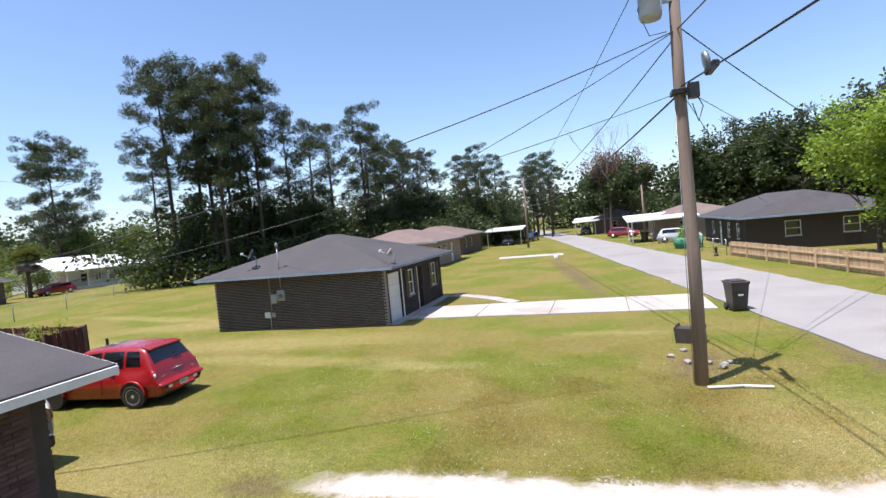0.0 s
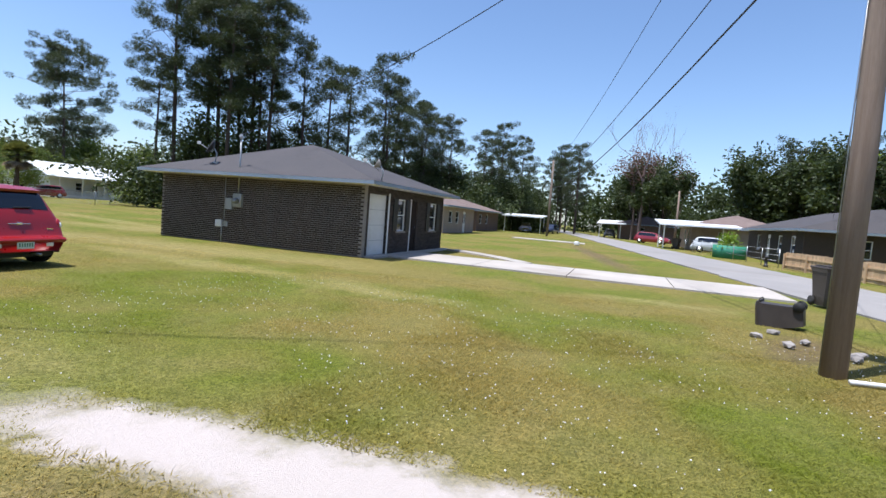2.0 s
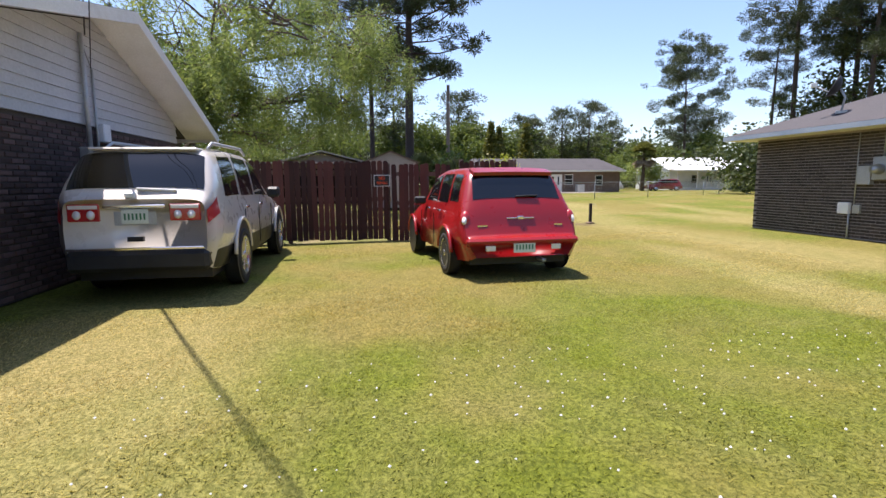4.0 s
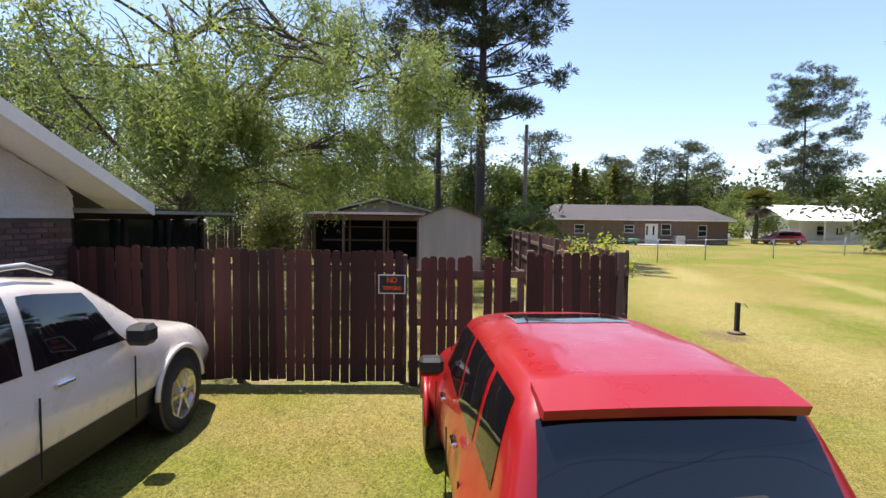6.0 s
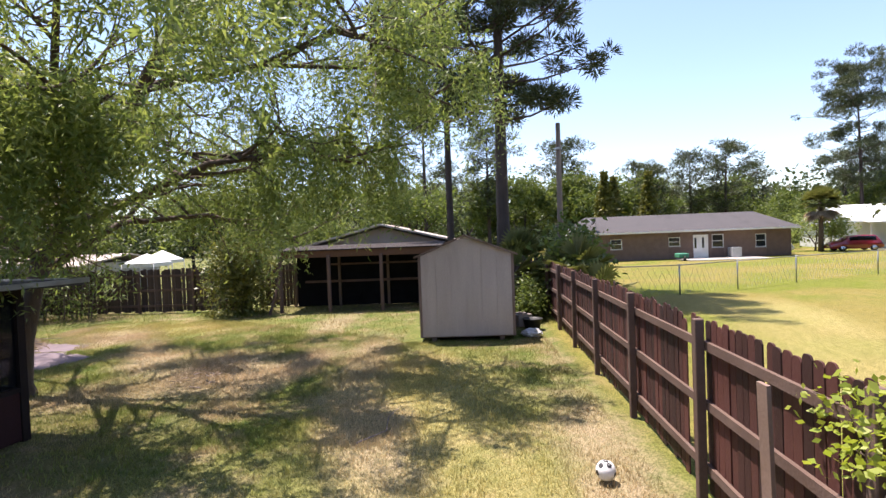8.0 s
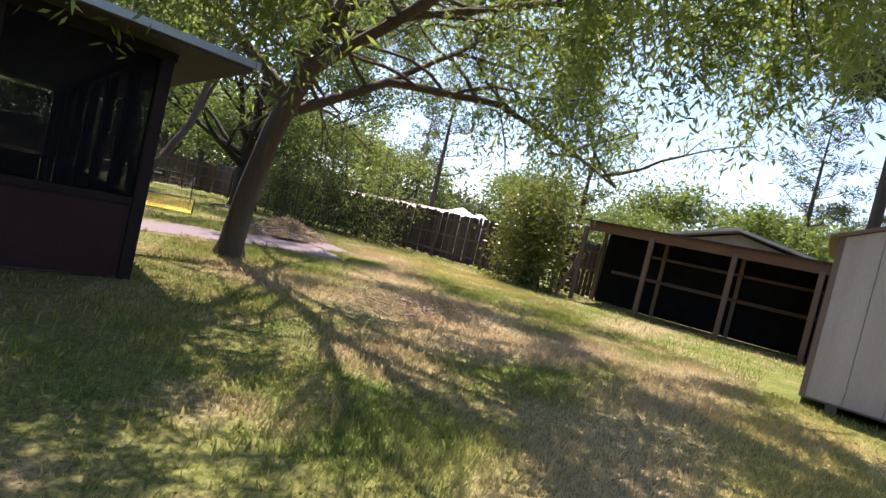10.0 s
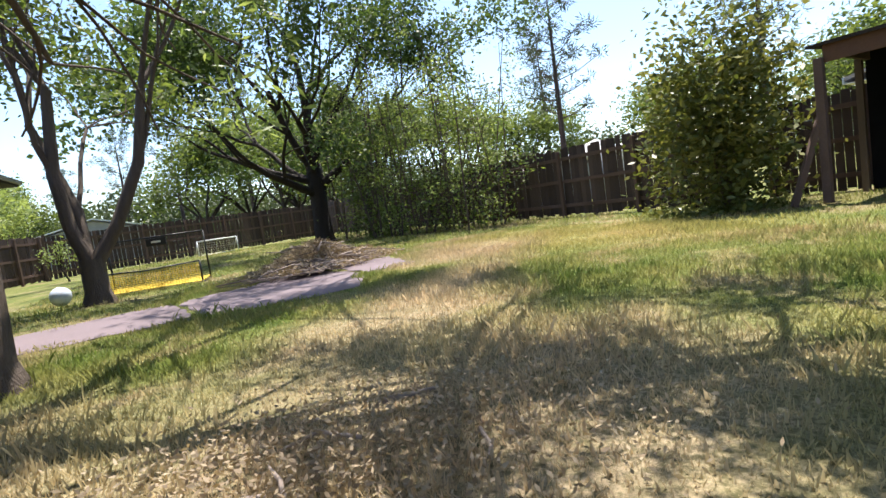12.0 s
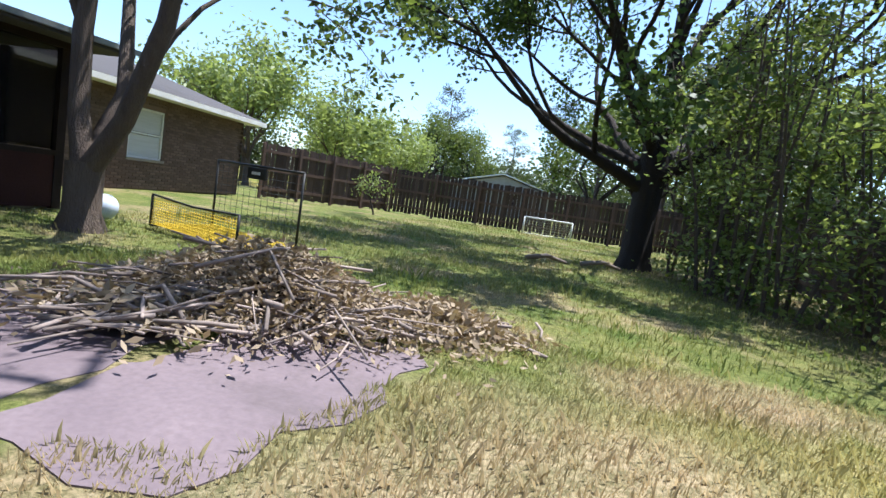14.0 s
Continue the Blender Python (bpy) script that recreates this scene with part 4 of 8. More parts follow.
boxpart("beam", (-0.02, 0.13, -PL - 0.06, 0.06, 2.14, 2.3), PORCHWOOD, porch)
boxpart("beam", (0.13, PD, -0.06, 0.06, 2.14, 2.3), PORCHWOOD, porch)
roof_slab("porch_roof", [(-0.55, 0.55, 2.3), (PD + 0.2, 0.55, 2.44), (PD + 0.2, -PL - 0.55, 2.44), (-0.55, -PL - 0.55, 2.3)], 0.09, SHINGLE, porch)
boxpart("drip_edge", (-0.6, -0.555, -PL - 0.6, 0.6, 2.25, 2.32), GALV, porch)
boxpart("drip_edge", (-0.55, PD, 0.555, 0.6, 2.25, 2.32), GALV, porch)
boxpart("porch_floor", (0.1, PD, -PL, -0.05, -0.1, 0.08), CONCRETE, porch)
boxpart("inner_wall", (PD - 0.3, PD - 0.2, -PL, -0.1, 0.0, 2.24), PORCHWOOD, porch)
for k in range(7):
    y = -PL * k / 7
    boxpart("screen", (0.075, 0.08, y - PL / 7 + 0.06, y - 0.06, 0.8, 2.14), SCREENCLOTH, porch)
for k in range(4):
    boxpart("screen", (PD * k / 4 + 0.06, PD * (k + 1) / 4 - 0.06, -0.01, -0.005, 0.8, 2.14), SCREENCLOTH, porch)
    x, x2 = PD * k / 4 + 0.125, PD * (k + 1) / 4 - 0.055
    boxpart("lower_panel", (x, x2, -PL - 0.03, -PL + 0.03, 0.02, 0.72), PORCHRED, porch)
    boxpart("screen", (x, x2, -PL - 0.01, -PL - 0.005, 0.8, 2.14), SCREENCLOTH, porch)
    boxpart("post", (PD * (k + 1) / 4 - 0.055, PD * (k + 1) / 4 + 0.055, -PL - 0.05, -PL + 0.05, 0.0, 2.14), PORCHWOOD, porch)
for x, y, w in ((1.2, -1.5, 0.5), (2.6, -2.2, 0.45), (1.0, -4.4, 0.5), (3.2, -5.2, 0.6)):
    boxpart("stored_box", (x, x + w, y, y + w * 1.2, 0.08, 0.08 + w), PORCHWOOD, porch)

# ---- fences ----


def picket_mesh(w, h, t, mat, ear=0.04):
    bm = bmesh.new()
    prof = [(-w / 2, 0), (w / 2, 0), (w / 2, h - ear), (w / 2 - ear * 0.55, h - ear * 0.2), (w / 2 - ear, h), (-w / 2 + ear, h), (-w / 2 + ear * 0.55, h - ear * 0.2), (-w / 2, h - ear)]
    a = [bm.verts.new((x, -t / 2, z)) for x, z in prof]
    b = [bm.verts.new((x, t / 2, z)) for x, z in prof]
    bm.faces.new(a)
    bm.faces.new(b[::-1])
    for i in range(len(prof)):
        j = (i + 1) % len(prof)
        bm.faces.new((a[j], a[i], b[i], b[j]))
    me = bpy.data.meshes.new("picket")
    bm.to_mesh(me)
    bm.free()
    me.materials.append(mat)
    return me


PICKET_DARK = picket_mesh(0.11, 1.76, 0.016, FENCE, 0.034)
PICKET_OLD = picket_mesh(0.14, 1.78, 0.018, FENCE_GREY, 0.02)
PICKET_TAN = picket_mesh(0.15, 0.95, 0.02, FENCE_TAN, 0.004)


def fence_run(name, label, a, b, mesh, height, rail_side, seed, step=0.148, gap=(), post_every=2.4, post_mat=None, rail_mat=None, wob=0.012, rails=(0.3, 0.95, 1.55), group="", short=(), base=0.04, lean=0.0):
    """Posts, rails and single pickets from a to b; rail_side is +1 for rails left of the way."""
    rng = np.random.default_rng(seed)
    f = thing(name, label, "fence", group=group)
    a, b = Vector((*a, 0)), Vector((*b, 0))
    d = b - a
    L = d.length
    ang = math.atan2(d.y, d.x)
    m = Matrix.Translation(a) @ Matrix.Rotation(ang, 4, "Z")
    f.matrix_basis = m
    n = max(1, round(L / post_every))
    for k in range(n + 1):
        x = min(max(L * k / n, 0.05), L - 0.05)
        boxpart("post", (x - 0.045, x + 0.045, 0.05 * rail_side, 0.14 * rail_side, -0.2, height + 0.06), post_mat or RAIL, f, bevel=0.008)
    for z in rails:
        boxpart("rail", (0.0, L, 0.012 * rail_side, 0.05 * rail_side, z - 0.045, z + 0.045), rail_mat or RAIL, f)
    k, x = 0, 0.08
    while x < L - 0.05:
        if not any(g0 < x < g1 for g0, g1 in gap):
            dz = -0.55 if any(s0 < x < s1 for s0, s1 in short) else 0.0
            pm_ = Matrix.Translation((x + rng.normal() * 0.004, rng.normal() * 0.003, base + dz + rng.normal() * wob)) @ Matrix.Rotation(float(rng.normal() * 0.008 + lean), 4, "Y")
            put("picket", mesh, f, at=pm_)
        x += step
        k += 1
    return f


FX = -15.45
fence_run("front_fence", "dark red-brown dog-ear picket fence with gaps", (FX, 8.5), (FX - 0.02, 12.99), PICKET_DARK, 1.68, 1, 1, step=0.1195, group="picket fences")
fence_run("fence_gate", "sagging dark picket gate with missing boards", (FX + 0.03, 13.02), (FX + 0.02, 14.56), PICKET_DARK, 1.5, 1, 2, step=0.1215, gap=((0.82, 0.95), (1.46, 1.6)), short=((1.38, 1.46),), rails=(0.28, 0.85, 1.5), post_every=1.6, group="picket fences", base=-0.04)
fence_run("front_fence", "dark red-brown picket fence by the gate", (FX, 14.58), (FX + 0.05, 15.82), PICKET_DARK, 1.76, 1, 3, step=0.119, post_every=1.3, lean=-0.02, group="picket fences", base=0.03)
fence_run("side_fence", "brown picket fence with rails and leaning boards", (FX + 0.05, 15.9), (-29.5, 16.35), PICKET_DARK, 1.76, 1, 4, step=0.121, gap=((4.75, 4.87), (5.12, 5.22)), group="picket fences", wob=0.025)
fence_run("side_fence", "brown picket fence in shade behind the shed", (-29.6, 16.36), (-36.5, 16.5), PICKET_DARK, 1.76, 1, 5, step=0.121, group="picket fences", wob=0.025)
fence_run("back_fence", "weathered board fence at the back of the yard", (-36.6, 16.4), (-36.6, 4.8), PICKET_OLD, 1.7, 1, 6, step=0.152, group="picket fences", wob=0.03)
fence_run("back_fence", "weathered board fence behind the thicket", (-35.7, 4.7), (-36.5, -18.9), PICKET_OLD, 1.7, 1, 7, step=0.152, group="picket fences", wob=0.03)
fence_run("far_fence", "tall brown board fence at the end of the yard", (-36.4, -19.0), (-23.6, -16.9), PICKET_OLD, 1.72, 1, 8, step=0.16, group="picket fences", wob=0.02, post_every=1.8)
fence_run("house_fence", "grey weathered fence joining the house corner", (-23.5, -16.8), (-20.7, -11.55), PICKET_OLD, 1.75, 1, 9, step=0.15, group="picket fences", wob=0.02, post_every=1.5)
fence_run("roadside_fence", "low raw pine board fence across the street", (9.2, 43.5), (12.7, 27.5), PICKET_TAN, 0.85, -1, 10, step=0.155, rails=(0.25, 0.72), post_every=2.4, rail_mat=FENCE_TAN, post_mat=FENCE_TAN)
fence_run("roadside_fence", "low raw pine board fence across the street", (12.8, 27.2), (14.2, 21.0), PICKET_TAN, 0.85, -1, 11, step=0.155, rails=(0.25, 0.72), post_every=2.4, rail_mat=FENCE_TAN, post_mat=FENCE_TAN)

# warning sign on the fence
sg = thing("warning_sign", "black sign with orange letters and white edge", "sign", Matrix.Translation((FX + 0.022, 12.8, 1.355)) @ Matrix.Rotation(radians(90), 4, "Z"))
boxpart("sign_board", (-0.178, 0.178, -0.008, 0.0, -0.127, 0.127), WHITEPLASTIC, sg, bevel=0.002)
boxpart("sign_face", (-0.165, 0.165, -0.0095, -0.008, -0.114, 0.114), SIGNBLACK, sg)
for txt, size, z in (("NO", 0.09, 0.022), ("TRESPASSING", 0.062, -0.075)):
    cu = bpy.data.curves.new("lettering", "FONT")
    cu.body, cu.size, cu.align_x, cu.extrude = txt, size, "CENTER", 0.001
    cu.space_character = 0.9
    cu.offset = 0.0015
    cu.materials.append(SIGNORANGE)
    tmp = new("lettering", cu)
    me = bpy.data.meshes.new_from_object(tmp)
    bpy.data.objects.remove(tmp)
    put("lettering", me, sg, at=Matrix.Translation((0, -0.0115, z)) @ Matrix.Rotation(radians(90), 4, "X") @ Matrix.Diagonal((0.72 if len(txt) > 3 else 1.0, 1.15, 1, 1)))

# chain-link fence beyond the side yard
cl = thing("chain_link_fence", "low galvanised chain-link fence in grass", "fence")
cpts = [(-36.4, 16.8), (-36.3, 22.4), (-37.8, 25.5), (-39.4, 29), (-42, 34.7), (-45.5, 42.0), (-50.0, 50.0)]
for x, y in cpts:
    tubes("post", [([(x, y, -0.1), (x, y, 1.25)], 0.03)], GALV, cl, 6)
for (ax, ay), (bx, by) in zip(cpts, cpts[1:]):
    tubes("top_rail", [([(ax, ay, 1.2), (bx, by, 1.2)], 0.022)], GALV, cl, 6)
    n = int(math.hypot(bx - ax, by - ay) / 0.28)
    runs = []
    for k in range(n):
        f0, f1 = k / n, min(1, (k + 2) / n)
        p0, p1 = (ax + (bx - ax) * f0, ay + (by - ay) * f0), (ax + (bx - ax) * f1, ay + (by - ay) * f1)
        runs += [([(*p0, 0.03), (*p1, 1.18)], 0.0035), ([(*p0, 1.18), (*p1, 0.03)], 0.0035)]
    tubes("wire_mesh", runs, GALV, cl, 3, False)

# ---- vehicles ----


class Shell:
    """A car body as a lofted skin. Stations run from the tail (x = 0) to the nose; each holds the half widths and heights of five section points."""

    def __init__(self, stations, fenders=()):
        self.t = np.array(stations, float)
        self.fenders = fenders

    def section(self, x):
        s = np.array([np.interp(x, self.t[:, 0], self.t[:, k]) for k in range(1, self.t.shape[1])])
        for cx, amount in self.fenders:
            b = amount * math.exp(-(((x - cx) / 0.42) ** 4))
            s[0] += b * 0.8
            s[2] += b
            s[3] += b * 0.6
        return s

    def at(self, x, v):
        """v: 0 sill, 1 widest line, 2 belt, 3 roof edge, 4 middle of the roof; its sign is the side."""
        s = self.section(x).reshape(-1, 2)
        side, v = (-1 if v < 0 else 1), abs(v)
        k = min(int(v), 3)
        f = v - k
        p = [s[max(k - 1, 0)], s[k], s[k + 1], s[min(k + 2, 4)]]
        if k == 3:
            p[3] = np.array([-s[3][0], s[3][1]])
        m1, m2 = (p[2] - p[0]) * 0.38, (p[3] - p[1]) * 0.38
        if k == 0:
            m1 = (p[2] - p[1]) * 0.8
        h = (2 * f**3 - 3 * f**2 + 1) * p[1] + (f**3 - 2 * f**2 + f) * m1 + (-2 * f**3 + 3 * f**2) * p[2] + (f**3 - f**2) * m2
        return Vector((-x, side * max(h[0], 0.0), h[1]))

    def patch(self, x0, x1, v0, v1, nx, nv, out=0.0, sides=(1,), warp=None):
        V, Fc = [], []
        for side in sides:
            o = len(V)
            for i in range(nx + 1):
                for j in range(nv + 1):
                    x, v = x0 + (x1 - x0) * i / nx, v0 + (v1 - v0) * j / nv
                    if warp:
                        x, v = warp(x, v)
                    v = max(0.001, min(3.999, v)) * side if v >= 0 else v
                    p = self.at(x, v)
                    if out:
                        e = 0.01
                        a = self.at(x + e, v) - self.at(x - e, v)
                        b = self.at(x, v + e * (1 if abs(v) < 3.98 else -1)) - p
                        nrm = a.cross(b)
                        if nrm.length > 1e-9:
                            nrm.normalize()
                            c = Vector((p.x, 0, 0.75))
                            if nrm.dot(p - c) < 0:
                                nrm.negate()
                            p = p + nrm * out
                    V.append(p)
            for i in range(nx):
                for j in range(nv):
                    a = o + i * (nv + 1) + j
                    q = (a, a + 1, a + nv + 2, a + nv + 1)
                    Fc.append(q if side > 0 else q[::-1])
        return V, Fc

    def body(self, nx=70, nv=28):
        V, Fc = [], []
        xs = np.linspace(self.t[0, 0], self.t[-1, 0], nx + 1)
        for x in xs:
            V += [self.at(x, -(4.0 * j / nv + 1e-6)) for j in range(nv, -1, -1)][::-1]
            V += [self.at(x, 4.0 * j / nv) for j in range(nv - 1, -1, -1)]
        w = 2 * nv + 1
        for i in range(nx):
            for j in range(w - 1):
                a = i * w + j
                Fc.append((a, a + 1, a + w + 1, a + w))
        Fc.append(tuple(range(w)))
        Fc.append(tuple(range(nx * w + w - 1, nx * w - 1, -1)))
        return V, Fc


def wheel(parent, x, y, r, width, side, spokes, label=""):
    m = Matrix.Translation((x, y, r)) @ Matrix.Rotation(radians(-90 * side), 4, "X")
    w = thing("wheel", label or "alloy wheel with black tyre", "wheel", m)
    del w["category"]
    w.parent = parent
    lathe("tyre", [(r * 0.66, -width / 2), (r * 0.93, -width / 2), (r, -width * 0.36), (r, width * 0.36), (r * 0.93, width / 2), (r * 0.66, width / 2), (r * 0.64, width * 0.3)], RUBBER, w, 28)
    lathe("rim", [(r * 0.2, width * 0.18), (r * 0.62, width * 0.12), (r * 0.64, width * 0.47), (r * 0.69, width * 0.47), (r * 0.69, -width * 0.4), (r * 0.2, -width * 0.4)], BLACK, w, 28)
    bm = bmesh.new()
    for k in range(spokes):
        box(bm, r * 0.1, r * 0.66, -r * 0.055, r * 0.055, width * 0.3, width * 0.46, bevel=0.008, m=Matrix.Rotation(2 * math.pi * k / spokes, 4, "Z"))
    part("spoke_star", bm, RIM, w)
    lathe("hub_cap", [(0.0, width * 0.5), (r * 0.17, width * 0.48), (r * 0.19, width * 0.3)][::-1], RIM, w, 16)
    lathe("rim_lip", [(r * 0.62, width * 0.44), (r * 0.64, width * 0.5), (r * 0.7, width * 0.5), (r * 0.71, width * 0.44)], RIM, w, 28)


def skin(parent, name, sh, x0, x1, v0, v1, mat, out=0.004, sides=(1, -1), label="", n=(8, 6), warp=None):
    """A panel laid on the shell: one mesh for a panel that crosses the middle, one a side otherwise."""
    if v1 > 3.9:
        nx, nv = n[0], 2 * n[1]
        P = np.array([[sh.at(x0 + (x1 - x0) * i / nx, (-1 if j < nv / 2 else 1) * (3.999 - (3.999 - v0) * abs(2 * j / nv - 1))) for j in range(nv + 1)] for i in range(nx + 1)])
        N = np.cross(np.gradient(P, axis=0), np.gradient(P, axis=1))
        N /= np.linalg.norm(N, axis=2, keepdims=True) + 1e-9
        N *= np.sign(N[..., 2:3] + 1e-6)
        P = (P + N * out).reshape(-1, 3)
        i = np.arange(len(P)).reshape(nx + 1, nv + 1)
        F4 = np.stack([i[:-1, :-1], i[1:, :-1], i[1:, 1:], i[:-1, 1:]], -1).reshape(-1, 4)
        return put(name, mesh_of(name, P, F4, mat, True), parent, label)
    for group in ((sides,) if len(sides) == 1 else ((1,), (-1,))):
        V, Fc = sh.patch(x0, x1, v0, v1, n[0], n[1], out, group, warp)
        ob = put(name, mesh_of(name, V, Fc, mat, True), parent, label)
    return ob


def arch(parent, x, r, sh, w):
    for side in (1, -1):
        y = abs(sh.at(x, 1.0).y) + 0.004
        # flat black disc on the body side, painted in for the arch's shaded hollow
        lathe("wheel_well", [(0.0, 0.0), (r, 0.0), (r, 0.012), (0.0, 0.012)], BLACK, parent, 28, Matrix.Translation((-x, side * (y - 0.006), r * 0.97)) @ Matrix.Rotation(radians(-90 * side), 4, "X"), smooth=False)
        pts = [(-x + math.cos(a) * (r + 0.02), side * (y + 0.0), r * 0.97 + math.sin(a) * (r + 0.02)) for a in np.linspace(0.05, math.pi - 0.05, 18)]
        tubes("arch_flare", [(pts, w)], parent["paint_mat"] and bpy.data.materials[parent["paint_mat"]], parent, 6)


def bars(parent, x, y, z, w, h):
    """A number plate whose writing is plain bars."""
    pl = boxpart("number_plate", (x, x + 0.012, y - w / 2, y + w / 2, z - h / 2, z + h / 2), PLATE, parent, bevel=0.003)
    for k in range(6):
        u = y - w * 0.36 + k * w * 0.145
        boxpart("plate_bar", (x + 0.012, x + 0.014, u - w * 0.035, u + w * 0.035, z - h * 0.22, z + h * 0.22), BARGREEN, pl)


# red hatchback; sections: x, (half width, height) for sill, widest, belt, roof edge, top
RED = Shell([
    (0.00, 0.66, 0.33, 0.74, 0.46, 0.74, 0.54, 0.68, 0.58, 0, 0.585),
    (0.05, 0.72, 0.30, 0.80, 0.48, 0.79, 0.58, 0.72, 0.62, 0, 0.63),
    (0.10, 0.75, 0.28, 0.83, 0.52, 0.80, 0.68, 0.70, 0.76, 0, 0.79),
    (0.18, 0.76, 0.27, 0.84, 0.56, 0.81, 0.86, 0.67, 0.98, 0, 1.01),
    (0.27, 0.77, 0.26, 0.845, 0.58, 0.81, 0.94, 0.65, 1.13, 0, 1.16),
    (0.40, 0.77, 0.25, 0.85, 0.60, 0.80, 0.98, 0.62, 1.36, 0, 1.40),
    (0.52, 0.77, 0.25, 0.85, 0.62, 0.79, 0.99, 0.60, 1.50, 0, 1.545),
    (0.66, 0.77, 0.25, 0.85, 0.62, 0.785, 1.0, 0.60, 1.535, 0, 1.585),
    (1.20, 0.77, 0.24, 0.845, 0.62, 0.785, 1.0, 0.615, 1.555, 0, 1.605),
    (1.90, 0.77, 0.24, 0.835, 0.62, 0.78, 1.0, 0.61, 1.55, 0, 1.605),
    (2.45, 0.77, 0.24, 0.83, 0.62, 0.77, 1.0, 0.59, 1.49, 0, 1.55),
    (2.75, 0.77, 0.24, 0.83, 0.62, 0.765, 1.0, 0.58, 1.34, 0, 1.40),
    (3.10, 0.77, 0.24, 0.84, 0.62, 0.75, 0.985, 0.58, 1.08, 0, 1.12),
    (3.30, 0.77, 0.24, 0.845, 0.60, 0.73, 0.95, 0.5, 1.02, 0, 1.06),
    (3.80, 0.76, 0.25, 0.84, 0.58, 0.70, 0.86, 0.42, 0.96, 0, 1.0),
    (4.10, 0.70, 0.28, 0.76, 0.52, 0.62, 0.74, 0.36, 0.84, 0, 0.88),
    (4.25, 0.55, 0.32, 0.60, 0.46, 0.50, 0.62, 0.3, 0.70, 0, 0.73),
], ((0.78, 0.055), (3.32, 0.07)))


def red_car():
    c = thing("red_hatchback", "glossy red retro hatchback parked on grass", "car")
    c["paint_mat"] = REDPAINT.name
    V, Fc = RED.body()
    put("body", mesh_of("body", V, Fc, REDPAINT, True), c)
    skin(c, "rear_window", RED, 0.265, 0.47, 3.04, 3.995, CARGLASS, 0.006, (1, -1), "dark tinted rear window", (6, 8))
    skin(c, "rear_window_top", RED, 0.475, 0.50, 3.1, 3.995, BLACK, 0.004, (1, -1), "", (2, 8))
    skin(c, "side_window", RED, 0.56, 1.02, 2.2, 2.85, CARGLASS, 0.004, (1, -1), "", (6, 5), lambda x, v: (x + (v - 2.2) * 0.14 * (1.02 - x) / 0.46, v))
    skin(c, "side_window", RED, 1.10, 1.72, 2.14, 2.86, CARGLASS, 0.004, (1, -1), "", (6, 5))
    skin(c, "side_window", RED, 1.80, 2.68, 2.14, 2.84, CARGLASS, 0.004, (1, -1), "", (8, 5), lambda x, v: (x - (v - 2.14) * 0.42 * max(0, x - 1.8) / 0.88, v))
    skin(c, "windscreen", RED, 2.52, 3.08, 3.05, 3.995, CARGLASS, 0.005, (1, -1), "", (8, 8))
    skin(c, "sunroof", RED, 1.75, 2.2, 3.42, 3.995, CARGLASS, 0.006, (1, -1), "dark glass sunroof", (5, 8))
    for x0, x1, v0, v1 in ((1.74, 1.75, 3.41, 3.995), (2.2, 2.21, 3.41, 3.995), (1.75, 2.2, 3.41, 3.42)):
        skin(c, "sunroof_trim", RED, x0, x1, v0, v1, METAL, 0.005, (1, -1), "", (3, 6))
    # spoiler over the rear window
    V2, F2 = [], []
    for j in range(13):
        y = -0.58 + 1.16 * j / 12
        k = 1 - (y / 0.62) ** 2 * 0.5
        V2 += [(-0.40, y, 1.505 + 0.02 * k), (-0.62, y, 1.545 + 0.05 * k), (-0.62, y, 1.50 + 0.04 * k), (-0.42, y, 1.455 + 0.02 * k)]
    for j in range(12):
        for a in range(4):
            F2.append((j * 4 + a, j * 4 + (a + 1) % 4, j * 4 + 4 + (a + 1) % 4, j * 4 + 4 + a))
    F2 += [(0, 1, 2, 3), (51, 50, 49, 48)]
    put("spoiler", mesh_of("spoiler", V2, F2, REDPAINT, False), c)
    for s in (1, -1):
        m = Matrix.Translation((-0.19, s * 0.765, 0.86)) @ Matrix.Rotation(radians(s * 28), 4, "Z") @ Matrix.Rotation(radians(78), 4, "Y") @ Matrix.Diagonal((1.35, 0.8, 0.8, 1))
        lamp = lathe("tail_lamp", [(0.085, -0.06), (0.085, 0.02), (0.07, 0.05), (0.03, 0.07), (0.0, 0.072)], TAIL, c, 16, m, "teardrop red and clear tail lamp")
        lathe("lamp_lens", [(0.045, 0.05), (0.04, 0.075), (0.0, 0.085)], CLEARLENS, lamp, 12, m @ Matrix.Translation((0.02, 0, 0)))
    bm = bmesh.new()
    box(bm, -0.2, 0.06, -0.8, 0.8, 0.5, 0.6, bevel=0.035)
    part("bumper", bm, REDPAINT, c)
    bars(c, 0.035, 0.0, 0.47, 0.31, 0.16)
    for y in (-0.47, 0.47):
        boxpart("reverse_lamp", (0.0, 0.03, y - 0.07, y + 0.07, 0.42, 0.5), CLEARLENS, c, bevel=0.01)
    bm = bmesh.new()
    box(bm, -0.165, -0.115, -0.2, 0.2, 0.855, 0.875, bevel=0.006)
    box(bm, -0.165, -0.11, -0.05, 0.05, 0.84, 0.895, bevel=0.01)
    part("winged_badge", bm, CHROME, c, "chrome winged badge")
    bm = bmesh.new()
    box(bm, -0.285, -0.235, 0.02, 0.34, 1.16, 1.18, bevel=0.004, m=Matrix.Rotation(radians(2), 4, "X"))
    part("wiper", bm, BLACK, c)
    for y, w in ((-0.55, 0.14), (0.55, 0.12)):
        boxpart("model_badge", (-0.14, -0.095, y - w / 2, y + w / 2, 0.745, 0.775), CHROME, c)
    for x in (0.78, 3.32):
        arch(c, x, 0.36, RED, 0.03)
